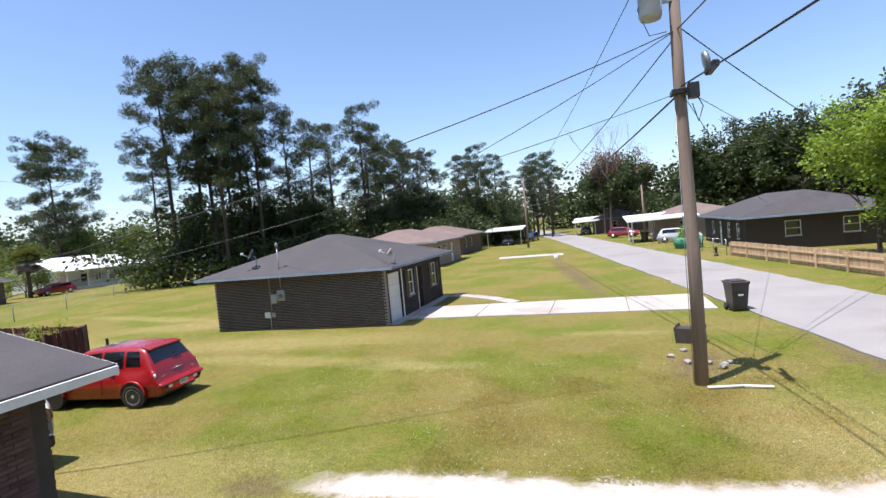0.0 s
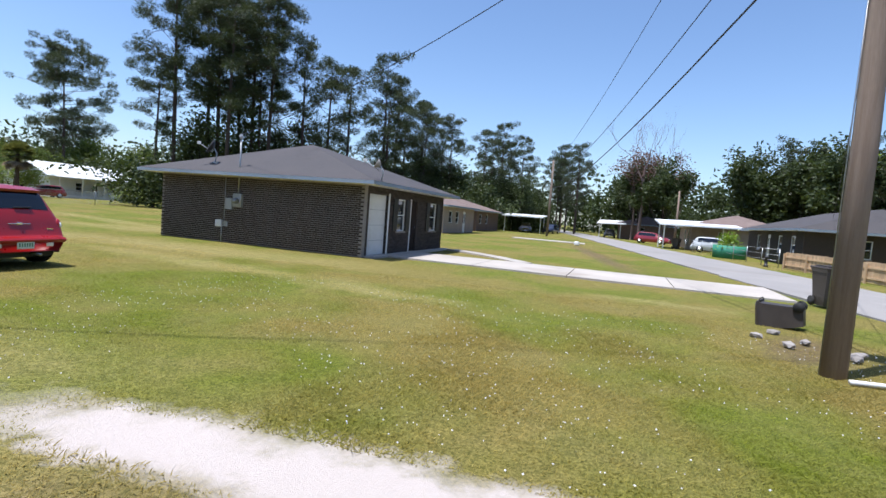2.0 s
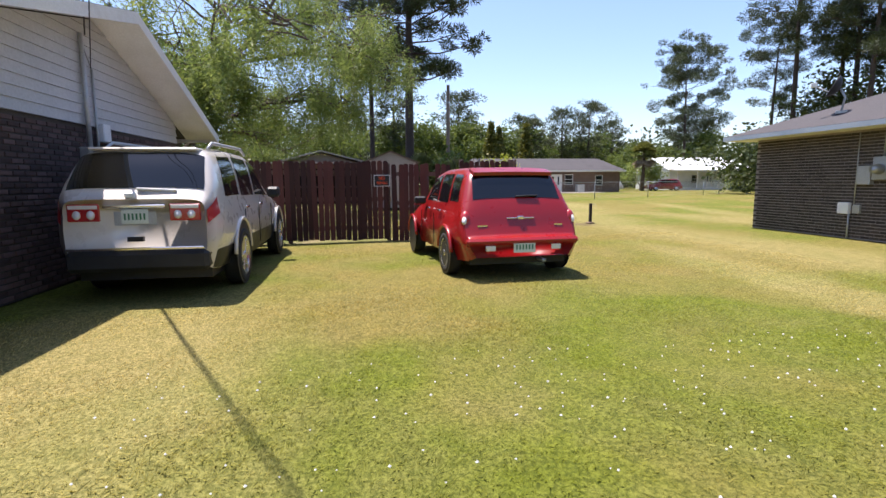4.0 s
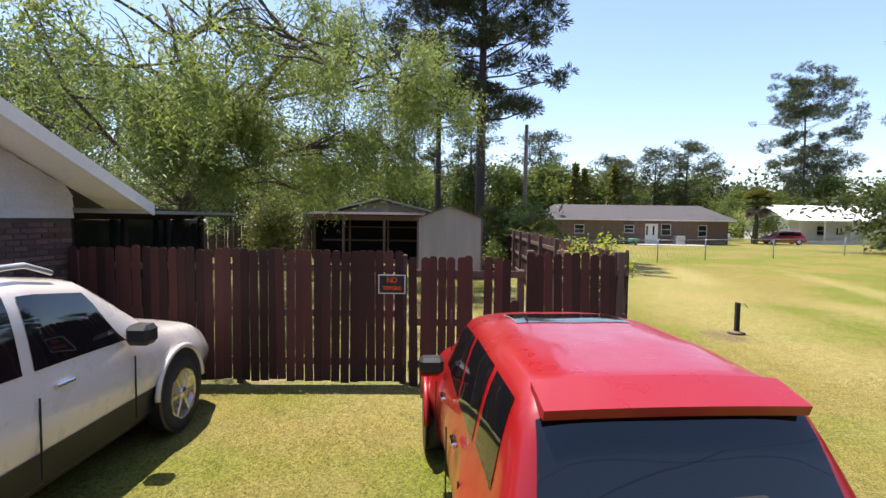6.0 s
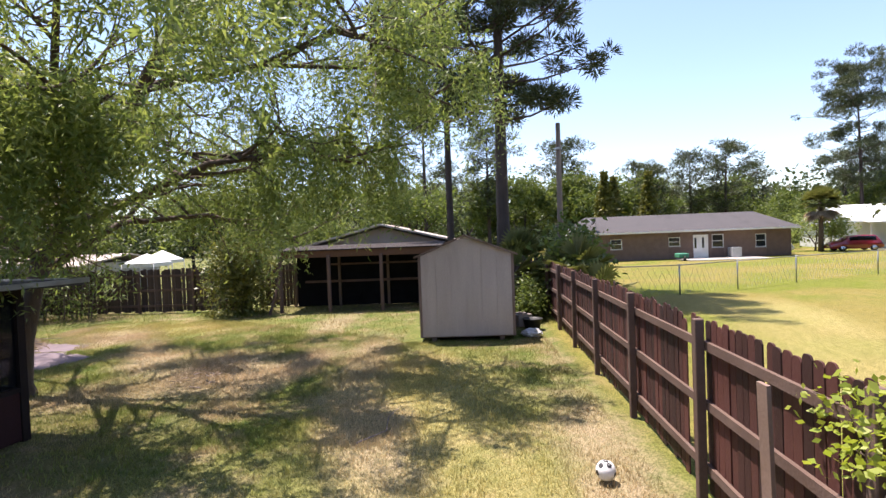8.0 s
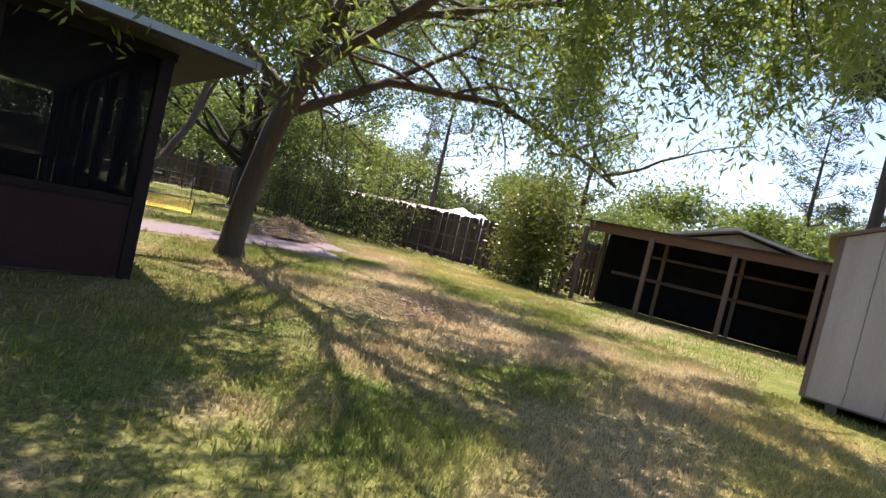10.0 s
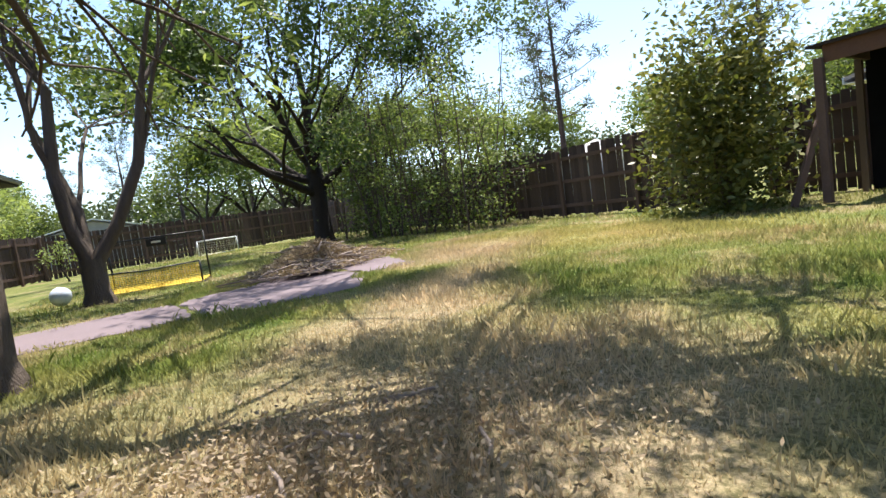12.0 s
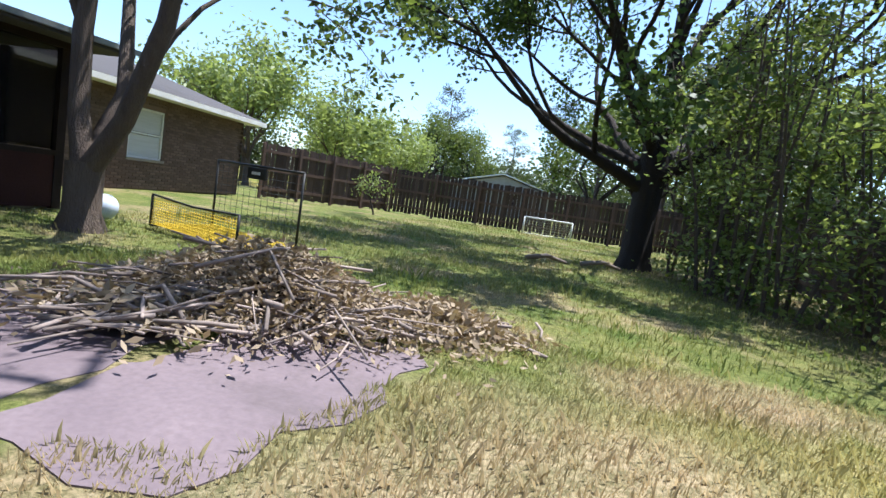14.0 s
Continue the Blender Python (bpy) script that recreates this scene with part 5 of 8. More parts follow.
    for x in (0.78, 3.32):
        for s in (1, -1):
            wheel(c, -x, s * 0.82, 0.315, 0.2, s, 9)
    for s in (1, -1):
        for x in (1.42, 2.2):
            boxpart("door_handle", (-x - 0.07, -x + 0.07, s * 0.815, s * 0.855, 0.905, 0.94), CHROME, c, bevel=0.01)
        bm = bmesh.new()
        box(bm, -2.72, -2.56, s * 0.80, s * 1.0, 0.98, 1.12, bevel=0.03)
        part("mirror", bm, BLACK, c)
        boxpart("mirror_cap", (-2.74, -2.58, s * 0.84, s * 1.0, 0.965, 0.985), REDPAINT, c)
        for x in (1.06, 1.78, 2.78):
            boxpart("door_gap", (-x - 0.004, -x + 0.004, s * 0.842, s * 0.852, 0.34, 0.86), BLACK, c)
    boxpart("underside", (-4.0, -0.2, -0.7, 0.7, 0.2, 0.34), BLACK, c)
    tubes("exhaust", [([(-0.25, 0.3, 0.27), (0.02, 0.3, 0.26)], 0.03)], GALV, c, 8)
    tubes("aerial", [([(-2.9, -0.7, 1.0), (-2.8, -0.72, 1.5)], 0.005)], BLACK, c, 5)
    return c


car = red_car()
car.matrix_basis = Matrix.Translation((-10.38, 14.52, 0.0)) @ Matrix.Rotation(radians(5.0), 4, "Z") @ Matrix.Diagonal((1, 1, 0.955, 1))

SUV = Shell([
    (0.00, 0.72, 0.42, 0.82, 0.62, 0.82, 0.95, 0.74, 1.14, 0, 1.16),
    (0.05, 0.79, 0.38, 0.90, 0.66, 0.89, 1.02, 0.80, 1.22, 0, 1.24),
    (0.12, 0.83, 0.36, 0.94, 0.70, 0.92, 1.06, 0.80, 1.32, 0, 1.35),
    (0.24, 0.85, 0.34, 0.97, 0.72, 0.935, 1.1, 0.77, 1.49, 0, 1.53),
    (0.38, 0.87, 0.33, 0.985, 0.72, 0.94, 1.1, 0.74, 1.65, 0, 1.70),
    (0.56, 0.87, 0.33, 0.995, 0.72, 0.94, 1.1, 0.73, 1.69, 0, 1.74),
    (1.40, 0.88, 0.32, 0.995, 0.74, 0.935, 1.1, 0.74, 1.73, 0, 1.78),
    (2.40, 0.88, 0.32, 0.985, 0.74, 0.93, 1.09, 0.73, 1.72, 0, 1.775),
    (3.00, 0.88, 0.32, 0.985, 0.74, 0.92, 1.08, 0.70, 1.64, 0, 1.70),
    (3.40, 0.88, 0.32, 0.985, 0.74, 0.91, 1.08, 0.69, 1.42, 0, 1.48),
    (3.80, 0.88, 0.32, 0.99, 0.74, 0.90, 1.07, 0.70, 1.16, 0, 1.2),
    (4.00, 0.88, 0.32, 0.99, 0.72, 0.88, 1.03, 0.66, 1.1, 0, 1.13),
    (4.60, 0.86, 0.33, 0.96, 0.68, 0.84, 0.96, 0.6, 1.02, 0, 1.05),
    (4.95, 0.78, 0.36, 0.86, 0.62, 0.74, 0.84, 0.52, 0.9, 0, 0.93),
    (5.10, 0.6, 0.4, 0.66, 0.56, 0.58, 0.68, 0.4, 0.74, 0, 0.76),
])


def silver_suv():
    c = thing("silver_suv", "champagne silver sport utility car beside the house", "car")
    c["paint_mat"] = SILVER.name
    V, Fc = SUV.body()
    put("body", mesh_of("body", V, Fc, SILVER, True), c)
    skin(c, "rear_window", SUV, 0.075, 0.36, 3.0, 3.995, CARGLASS, 0.006, (1, -1), "dark rear window", (6, 8))
    skin(c, "side_window", SUV, 0.52, 1.25, 2.15, 2.86, CARGLASS, 0.005, (1, -1), "", (6, 5), lambda x, v: (x + (v - 2.15) * 0.25 * (1.25 - x) / 0.73, v))
    skin(c, "side_window", SUV, 1.36, 2.18, 2.12, 2.86, CARGLASS, 0.005, (1, -1), "", (6, 5))
    skin(c, "side_window", SUV, 2.28, 3.3, 2.12, 2.84, CARGLASS, 0.005, (1, -1), "", (8, 5), lambda x, v: (x - (v - 2.12) * 0.5 * max(0, x - 2.28) / 1.02, v))
    skin(c, "windscreen", SUV, 3.08, 3.76, 3.05, 3.995, CARGLASS, 0.006, (1, -1), "", (8, 8))
    skin(c, "lower_cladding", SUV, 0.03, 5.02, 0.02, 0.62, BLACK, 0.006, (1, -1), "black lower cladding", (40, 4))
    skin(c, "tail_lamp", SUV, 0.012, 0.17, 1.72, 2.3, TAIL, 0.012, (1, -1), "red wraparound tail lamp", (5, 5))
    for s in (1, -1):
        bm = bmesh.new()
        box(bm, -0.05, 0.014, *sorted((s * 0.4, s * 0.77)), 0.92, 1.11, bevel=0.012)
        lamp = part("tail_lamp", bm, TAIL, c, "red tail lamp with clear round lenses")
        boxpart("lamp_band", (0.0, 0.018, *sorted((s * 0.42, s * 0.75)), 1.055, 1.095), CLEARLENS, lamp, bevel=0.004)
        for y in (0.5, 0.66):
            lathe("lamp_lens", [(0.05, 0.0), (0.04, 0.012), (0.0, 0.014)], CLEARLENS, lamp, 12, Matrix.Translation((0.014, s * y, 0.99)) @ Matrix.Rotation(radians(90), 4, "Y"))
    # dark trim below the chrome strip, its black also holding the shade there
    bm = bmesh.new()
    box(bm, -0.3, 0.05, -0.84, 0.84, 0.36, 0.6, bevel=0.05)
    part("bumper", bm, BLACK, c)
    boxpart("bumper_trim", (0.035, 0.06, -0.8, 0.8, 0.6, 0.635), CHROME, c, bevel=0.008)
    boxpart("plate_recess", (-0.06, 0.005, -0.26, 0.26, 0.86, 1.04), METAL, c, bevel=0.02)
    boxpart("plate_bar_trim", (-0.02, 0.03, -0.36, 0.36, 1.06, 1.1), CHROME, c, bevel=0.01)
    bars(c, 0.008, 0.0, 0.97, 0.31, 0.16)
    boxpart("tow_cover", (0.0, 0.055, -0.09, 0.09, 0.7, 0.75), BLACK, c)
    bm = bmesh.new()
    box(bm, -0.12, -0.04, -0.05, 0.42, 1.26, 1.285, bevel=0.005, m=Matrix.Rotation(radians(-3), 4, "X"))
    box(bm, -0.1, 0.0, -0.12, 0.02, 1.16, 1.24, bevel=0.02)
    part("wiper", bm, WHITEPLASTIC, c)
    boxpart("spoiler", (-0.6, -0.33, -0.66, 0.66, 1.7, 1.74), SILVER, c, bevel=0.018)
    for s in (1, -1):
        tubes("roof_rail", [([(-0.75, s * 0.66, 1.74), (-0.95, s * 0.66, 1.83), (-2.5, s * 0.66, 1.85), (-2.75, s * 0.66, 1.77)], 0.022)], METAL, c, 6)
        for x in (1.55, 2.5):
            boxpart("door_handle", (-x - 0.09, -x + 0.09, s * 0.955, s * 0.99, 0.985, 1.02), CHROME, c, bevel=0.01)
        bm = bmesh.new()
        box(bm, -3.42, -3.22, s * 0.93, s * 1.17, 1.08, 1.26, bevel=0.04)
        part("mirror", bm, BLACK, c)
        for x in (1.3, 2.24, 3.3):
            boxpart("door_gap", (-x - 0.004, -x + 0.004, s * 0.985, s * 0.999, 0.42, 0.98), BLACK, c)
    for x in (1.08, 4.08):
        arch(c, x, 0.43, SUV, 0.03)
        for s in (1, -1):
            wheel(c, -x, s * 0.9, 0.375, 0.24, s, 6)
    boxpart("underside", (-4.8, -0.2, -0.8, 0.8, 0.24, 0.42), BLACK, c)
    return c


suv = silver_suv()
suv.matrix_basis = Matrix.Translation((-9.78, 9.93, 0.0)) @ Matrix.Rotation(radians(0.5), 4, "Z") @ Matrix.Diagonal((1.02, 0.88, 1.0, 1))


def far_car(label, at, paint_mat):
    """A parked car seen far away: body, glass and wheels."""
    c = thing("parked_car", label, "car", at)
    c["paint_mat"] = paint_mat.name
    V, Fc = RED.body(36, 14)
    put("body", mesh_of("body", [(v.x, v.y, v.z * 0.9) for v in V], Fc, paint_mat, True), c)
    for s in (1, -1):
        V, Fc = RED.patch(0.6, 2.7, 2.15, 2.85, 8, 3, 0.006, (s,))
        put("side_window", mesh_of("side_window", [(v.x, v.y, v.z * 0.9) for v in V], Fc, CARGLASS), c)
        for x in (0.8, 3.3):
            lathe("tyre", [(0, -0.1), (0.3, -0.1), (0.31, 0), (0.3, 0.1), (0, 0.1)], RUBBER, c, 16, Matrix.Translation((-x, s * 0.78, 0.31)) @ Matrix.Rotation(radians(90), 4, "X"))
            lathe("rim", [(0, 0.0), (0.2, 0.0), (0.2, 0.01), (0, 0.01)], RIM, c, 14, Matrix.Translation((-x, s * 0.885, 0.31)) @ Matrix.Rotation(radians(-90 * s), 4, "X"))
    return c


DARKBLUE = paint("dark_blue_paint", (0.02, 0.025, 0.05))
PALEPAINT = paint("pale_car_paint", (0.5, 0.52, 0.53))
MAROON = paint("maroon_paint", (0.22, 0.012, 0.02))
far_car("red car parked on a far driveway", Matrix.Translation((1.6, 79.0, 0)) @ Matrix.Rotation(radians(160), 4, "Z"), MAROON)
far_car("pale silver car beside a hedge", Matrix.Translation((6.2, 62.0, 0)) @ Matrix.Rotation(radians(170), 4, "Z"), PALEPAINT)
far_car("dark blue car under a white carport", Matrix.Translation((-13.6, 84.0, 0)) @ Matrix.Rotation(radians(100), 4, "Z"), DARKBLUE)
far_car("dark car parked beyond the carport", Matrix.Translation((-10.2, 91.0, 0)) @ Matrix.Rotation(radians(80), 4, "Z"), DARKBLUE)
far_car("pale car parked behind the brick ranch", Matrix.Translation((-64.0, 44.0, 0)) @ Matrix.Rotation(radians(75), 4, "Z"), PALEPAINT)
far_car("maroon car parked by the white house", Matrix.Translation((-63.5, 51.5, 0)) @ Matrix.Rotation(radians(80), 4, "Z"), MAROON)
far_car("dark car half hidden in shade", Matrix.Translation((-2.0, 98.5, 0)) @ Matrix.Rotation(radians(90), 4, "Z"), DARKBLUE)

# ---- utility pole and wires ----
PX, PY = 2.6, 15.65
pole = thing("utility_pole", "weathered grey-brown wooden utility pole", "utility pole")
tubes("shaft", [([(PX, PY, -0.3), (PX + 0.02, PY, 3.0), (PX - 0.02, PY + 0.04, 6.5), (PX + 0.02, PY + 0.06, 10.2)], [0.145, 0.135, 0.12, 0.1])], POLEWOOD, pole, 14)
tr = lathe("transformer", [(0.0, 0.0), (0.2, 0.02), (0.235, 0.1), (0.235, 0.82), (0.25, 0.84), (0.25, 0.9), (0.1, 0.97), (0.0, 0.98)], METAL, pole, 18, Matrix.Translation((PX - 0.5, PY - 0.1, 7.85)), "grey transformer can")
for a in (-0.5, 0.4, 1.3, 2.2):
    boxpart("cooling_fin", (PX - 0.5 + 0.23 * math.cos(a) - 0.02, PX - 0.5 + 0.23 * math.cos(a) + 0.02, PY - 0.1 + 0.25 * math.sin(a) - 0.02, PY - 0.1 + 0.25 * math.sin(a) + 0.02, 8.0, 8.6), GALV, tr)
boxpart("bracket", (PX - 0.3, PX, PY - 0.05, PY + 0.05, 8.2, 8.3), GALV, pole)
lathe("bushing", [(0.05, 0.0), (0.03, 0.1), (0.05, 0.12), (0.02, 0.25)], MORTAR, pole, 8, Matrix.Translation((PX - 0.5, PY - 0.1, 8.82)))
boxpart("splice_case", (PX + 0.35, PX + 0.5, PY - 1.3, PY - 0.6, 6.42, 6.56), BLACK, pole, bevel=0.03)
lathe("cable_coil", [(0.13, -0.05), (0.19, -0.04), (0.19, 0.04), (0.13, 0.05)], GALV, pole, 16, Matrix.Translation((PX + 0.42, PY - 0.5, 6.75)) @ Matrix.Rotation(radians(80), 4, "Y"))
boxpart("clamp", (PX - 0.2, PX + 0.2, PY - 0.2, PY + 0.2, 6.25, 6.34), BLACK, pole)
boxpart("clamp", (PX + 0.1, PX + 0.3, PY - 0.35, PY - 0.1, 6.1, 6.4), BLACK, pole)
tubes("cable_tail", [([(PX + 0.2, PY - 0.2, 6.3), (PX + 0.35, PY - 0.3, 5.9), (PX + 0.25, PY - 0.3, 5.6), (PX + 0.18, PY - 0.15, 6.0)], 0.012), ([(PX - 0.2, PY, 7.6), (PX - 0.55, PY - 0.1, 7.55), (PX - 0.75, PY - 0.15, 8.1), (PX - 0.5, PY - 0.1, 8.9)], 0.01)], BLACK, pole, 5)
tubes("ground_wire", [([(PX - 0.165, PY - 0.05, 0.0), (PX - 0.14, PY - 0.03, 6.0)], 0.008)], GALV, pole, 4)


def wire(label, a, b, sag, r=0.009):
    a, b = Vector(a), Vector(b)
    pts = [a.lerp(b, i / 16) - Vector((0, 0, 4 * sag * (i / 16) * (1 - i / 16))) for i in range(17)]
    w = tubes("overhead_wire", [(pts, r)], BLACK, None, 5)
    return tagged(w, label, "wire", group="overhead wires")


wire("black service wire to the dark brick house", (PX, PY, 7.6), (-13.0, 23.0, 3.85), 0.55, 0.01)
wire("twisted service cable to the brown brick house", (PX, PY, 7.6), (-11.9, 8.6, 3.4), 0.45, 0.011)
wire("thin cable to the brown brick house", (PX, PY, 6.3), (-12.2, 8.5, 3.0), 0.35, 0.007)
wire("overhead line along the street", (PX, PY, 9.9), (-8.7, 71.6, 8.6), 1.0, 0.012)
wire("overhead line along the street", (PX, PY, 7.5), (-8.7, 71.6, 7.4), 1.2, 0.014)
wire("thick telephone cable along the street", (PX, PY, 6.3), (-8.7, 71.6, 6.0), 1.2, 0.022)
wire("thick telephone cable along the street", (PX, PY - 0.1, 6.4), (9.0, -32, 6.6), 0.9, 0.018)
wire("overhead line along the street", (PX, PY, 7.6), (9.0, -32, 8.0), 0.9, 0.014)
wire("service wire across the street", (PX, PY, 7.7), (22.0, 44.0, 4.2), 0.9, 0.014)
wire("thin cable across the street", (PX, PY, 6.4), (22.0, 46.0, 3.4), 0.8, 0.008)
wire("thin cable across the street", (PX, PY, 6.3), (16.5, 60.0, 3.2), 0.8, 0.008)


def plain_pole(at, h, label, arm=False):
    p = thing("utility_pole", label, "utility pole", Matrix.Translation(at), group="far utility poles")
    tubes("shaft", [([(0, 0, -0.2), (0.04, 0, h * 0.5), (0, 0.03, h)], [0.15, 0.13, 0.1])], POLEWOOD, p, 10)
    if arm:
        boxpart("cross_arm", (-1.1, 1.1, -0.06, 0.06, h - 0.5, h - 0.38), POLEWOOD, p)
        for x in (-1.0, -0.4, 0.4, 1.0):
            lathe("insulator", [(0.04, 0), (0.05, 0.08), (0.02, 0.14)], MORTAR, p, 8, Matrix.Translation((x, 0, h - 0.38)))
    else:
        boxpart("bracket", (-0.05, 0.3, -0.05, 0.05, h - 1.2, h - 1.1), GALV, p)
    return p


plain_pole((-8.7, 71.6, 0), 9.2, "slim pale utility pole by the street")
plain_pole((-12.5, 118, 0), 9.5, "distant utility pole by the street")
plain_pole((6.4, 81.0, 0), 7.0, "short pole in front of far houses")
plain_pole((-38.35, 18.0, 0), 7.65, "bare grey pole behind the fence")
plain_pole((-12.8, -53.5, 0), 8.9, "pale utility pole with a cross-arm", True)

# ---- wheelie bins ----


def bin_thing(label, at, lid_open=0.0):
    b = thing("wheeled_bin", label, "trash bin", at, group="wheeled bins")
    V = []
    for z, w, d0, d1 in ((0.04, 0.23, -0.22, 0.22), (0.25, 0.25, -0.26, 0.25), (0.9, 0.29, -0.34, 0.31), (0.98, 0.32, -0.37, 0.34)):
        V += [(-w, d0, z), (w, d0, z), (w, d1, z), (-w, d1, z)]
    Fc = [(3, 2, 1, 0), (12, 13, 14, 15)] + [(4 * k + i, 4 * k + (i + 1) % 4, 4 * k + 4 + (i + 1) % 4, 4 * k + 4 + i) for k in range(3) for i in range(4)]
    me = mesh_of("body", V, Fc, BINMAT)
    put("body", me, b)
    lid = bmesh.new()
    box(lid, -0.33, 0.33, -0.38, 0.38, 0.98, 1.04, bevel=0.02)
    box(lid, -0.25, 0.25, -0.28, 0.3, 1.04, 1.075, bevel=0.03)
    part("lid", lid, BINMAT, b)
    tubes("handle", [([(-0.24, 0.34, 0.95), (-0.24, 0.43, 0.97), (0.24, 0.43, 0.97), (0.24, 0.34, 0.95)], 0.016)], BINMAT, b, 6)
    for s in (-1, 1):
        lathe("wheel", [(0, -0.03), (0.12, -0.03), (0.13, 0), (0.12, 0.03), (0, 0.03)], RUBBER, b, 16, Matrix.Translation((s * 0.27, 0.25, 0.13)) @ Matrix.Rotation(radians(90), 4, "Y"))
    # black plate on the front, painting the shade of a recess
    bm = bmesh.new()
    box(bm, -0.16, 0.16, -0.335, -0.325, 0.45, 0.7)
    part("hollow", bm, BLACK, b)
    boxpart("label_strip", (-0.09, 0.09, -0.336, -0.328, 0.56, 0.6), WHITEPLASTIC, b)
    return b


bin_thing("dark brown wheeled bin standing by the road", Matrix.Translation((5.12, 23.8, 0)) @ Matrix.Rotation(radians(12), 4, "Z"))
bin_thing("black wheeled bin lying on its side", Matrix.Translation((3.32, 19.2, 0.25)) @ Matrix.Rotation(radians(-112), 4, "Z") @ Matrix.Rotation(radians(96), 4, "X") @ Matrix.Diagonal((0.74, 0.74, 0.74, 1)))
bin_thing("dark brown wheeled bin across the street", Matrix.Translation((10.6, 24.2, 0)) @ Matrix.Rotation(radians(100), 4, "Z"))
bin_thing("dark wheeled bin by a far driveway", Matrix.Translation((5.2, 65.0, 0)) @ Matrix.Rotation(radians(60), 4, "Z"))
rs = np.random.default_rng(21)
for k in range(0, 16, 2):
    x, y = PX + 0.55 + rs.normal() * 0.35, PY + 1.0 + k * 0.13 + rs.normal() * 0.15
    if k > 9:
        x, y = PX - 0.25 + rs.normal() * 0.15, PY + 1.6 + (k - 10) * 0.28
    me_s = bmesh.new()
    bmesh.ops.create_icosphere(me_s, subdivisions=1, radius=0.07 + 0.05 * rs.random())
    for v in me_s.verts:
        v.co *= float(rs.uniform(0.75, 1.2))
        v.co.z *= 0.55
    s = part("stone", me_s, STONE)
    s.matrix_basis = Matrix.Translation((x, y, 0.03))
    tagged(s, "small pale stone on bare soil", "stone", "stones by the pole")
tg = tubes("broken_board", [([(PX + 0.05, PY - 0.35, 0.03), (PX + 0.75, PY - 0.25, 0.035)], 0.035), ([(PX + 0.75, PY - 0.25, 0.035), (PX + 1.3, PY - 0.3, 0.03)], 0.03)], WHITE, None, 5)
tagged(tg, "pale broken strip of wood on the soil", "board")

# ---- shed, lean-to and yard things ----
shed = thing("garden_shed", "pinkish wooden garden shed with grooved panels", "shed")
SX, SY0, SY1, SH = -28.27, 12.4, 14.9, 2.22
for k in range(6):
    y0 = SY0 + 0.06 + k * (SY1 - SY0 - 0.12) / 6
    y1 = SY0 + 0.06 + (k + 1) * (SY1 - SY0 - 0.12) / 6
    mid = (SY0 + SY1) / 2
    hz = lambda y: SH + 0.5 * (1 - abs(y - mid) / ((SY1 - SY0) / 2))  # noqa: E731
    V = [(SX, y0 + 0.004, 0.12), (SX, y1 - 0.004, 0.12), (SX, y1 - 0.004, hz(y1)), (SX, y0 + 0.004, hz(y0)),
         (SX - 0.03, y0 + 0.004, 0.12), (SX - 0.03, y1 - 0.004, 0.12), (SX - 0.03, y1 - 0.004, hz(y1)), (SX - 0.03, y0 + 0.004, hz(y0))]
    put("panel_board", mesh_of("panel_board", V, [(0, 1, 2, 3), (5, 4, 7, 6), (1, 0, 4, 5), (3, 2, 6, 7), (0, 3, 7, 4), (2, 1, 5, 6)], SHEDWOOD), shed)
for y0, y1 in ((SY0, SY0 + 0.07), (SY1 - 0.07, SY1)):
    boxpart("corner_board", (SX - 0.02, SX + 0.015, y0, y1, 0.1, SH + 0.05), TRIMWOOD, shed)
boxpart("shed_core", (SX - 2.5, SX - 0.035, SY0, SY1, 0.12, SH), SHEDWOOD, shed)
V = [(SX - 0.035, SY0, SH), (SX - 0.035, SY1, SH), (SX - 0.035, (SY0 + SY1) / 2, SH + 0.5), (SX - 2.5, SY0, SH), (SX - 2.5, SY1, SH), (SX - 2.5, (SY0 + SY1) / 2, SH + 0.5)]
put("gable_core", mesh_of("gable_core", V, [(0, 1, 2), (5, 4, 3), (0, 3, 4, 1), (1, 4, 5, 2), (2, 5, 3, 0)], SHEDWOOD), shed)
MS = (SY0 + SY1) / 2
for s in (-1, 1):
    e = MS + s * ((SY1 - SY0) / 2 + 0.1)
    c4 = [(SX + 0.08, MS, SH + 0.56), (SX + 0.08, e, SH + 0.02), (SX - 2.58, e, SH + 0.02), (SX - 2.58, MS, SH + 0.56)]
    roof_slab("roof", c4 if s < 0 else c4[::-1], 0.05, TRIMWOOD, shed)
boxpart("skid", (SX - 2.4, SX, SY0 + 0.3, SY0 + 0.42, 0.0, 0.12), TIMBER, shed)
boxpart("skid", (SX - 2.4, SX, SY1 - 0.42, SY1 - 0.3, 0.0, 0.12), TIMBER, shed)
boxpart("base_rail", (SX - 2.5, SX - 0.03, SY0 + 0.05, SY1 - 0.05, 0.09, 0.13), TRIMWOOD, shed)

lt = thing("lean_to", "open timber lean-to with dark interior", "lean-to")
for y in (6.45, 8.35, 10.4, 12.2):
    boxpart("post", (-34.6, -34.48, y - 0.06, y + 0.06, 0.0, 2.2), RAIL, lt, bevel=0.008)
    boxpart("post", (-36.3, -36.2, y - 0.05, y + 0.05, 0.0, 2.5), TIMBER, lt)
    boxpart("rafter", (-36.4, -34.6, y + 0.07, y + 0.12, 2.22, 2.36), TIMBER, lt)
boxpart("beam", (-34.86, -34.72, 6.6, 12.6, 2.2, 2.36), RAIL, lt)
boxpart("fascia_board", (-34.6, -34.56, 6.5, 12.7, 2.12, 2.4), worn("orange_brown_board", (0.1, 0.046, 0.026), (0.14, 0.07, 0.04), 2, 40, 0.8, 0.3), lt)
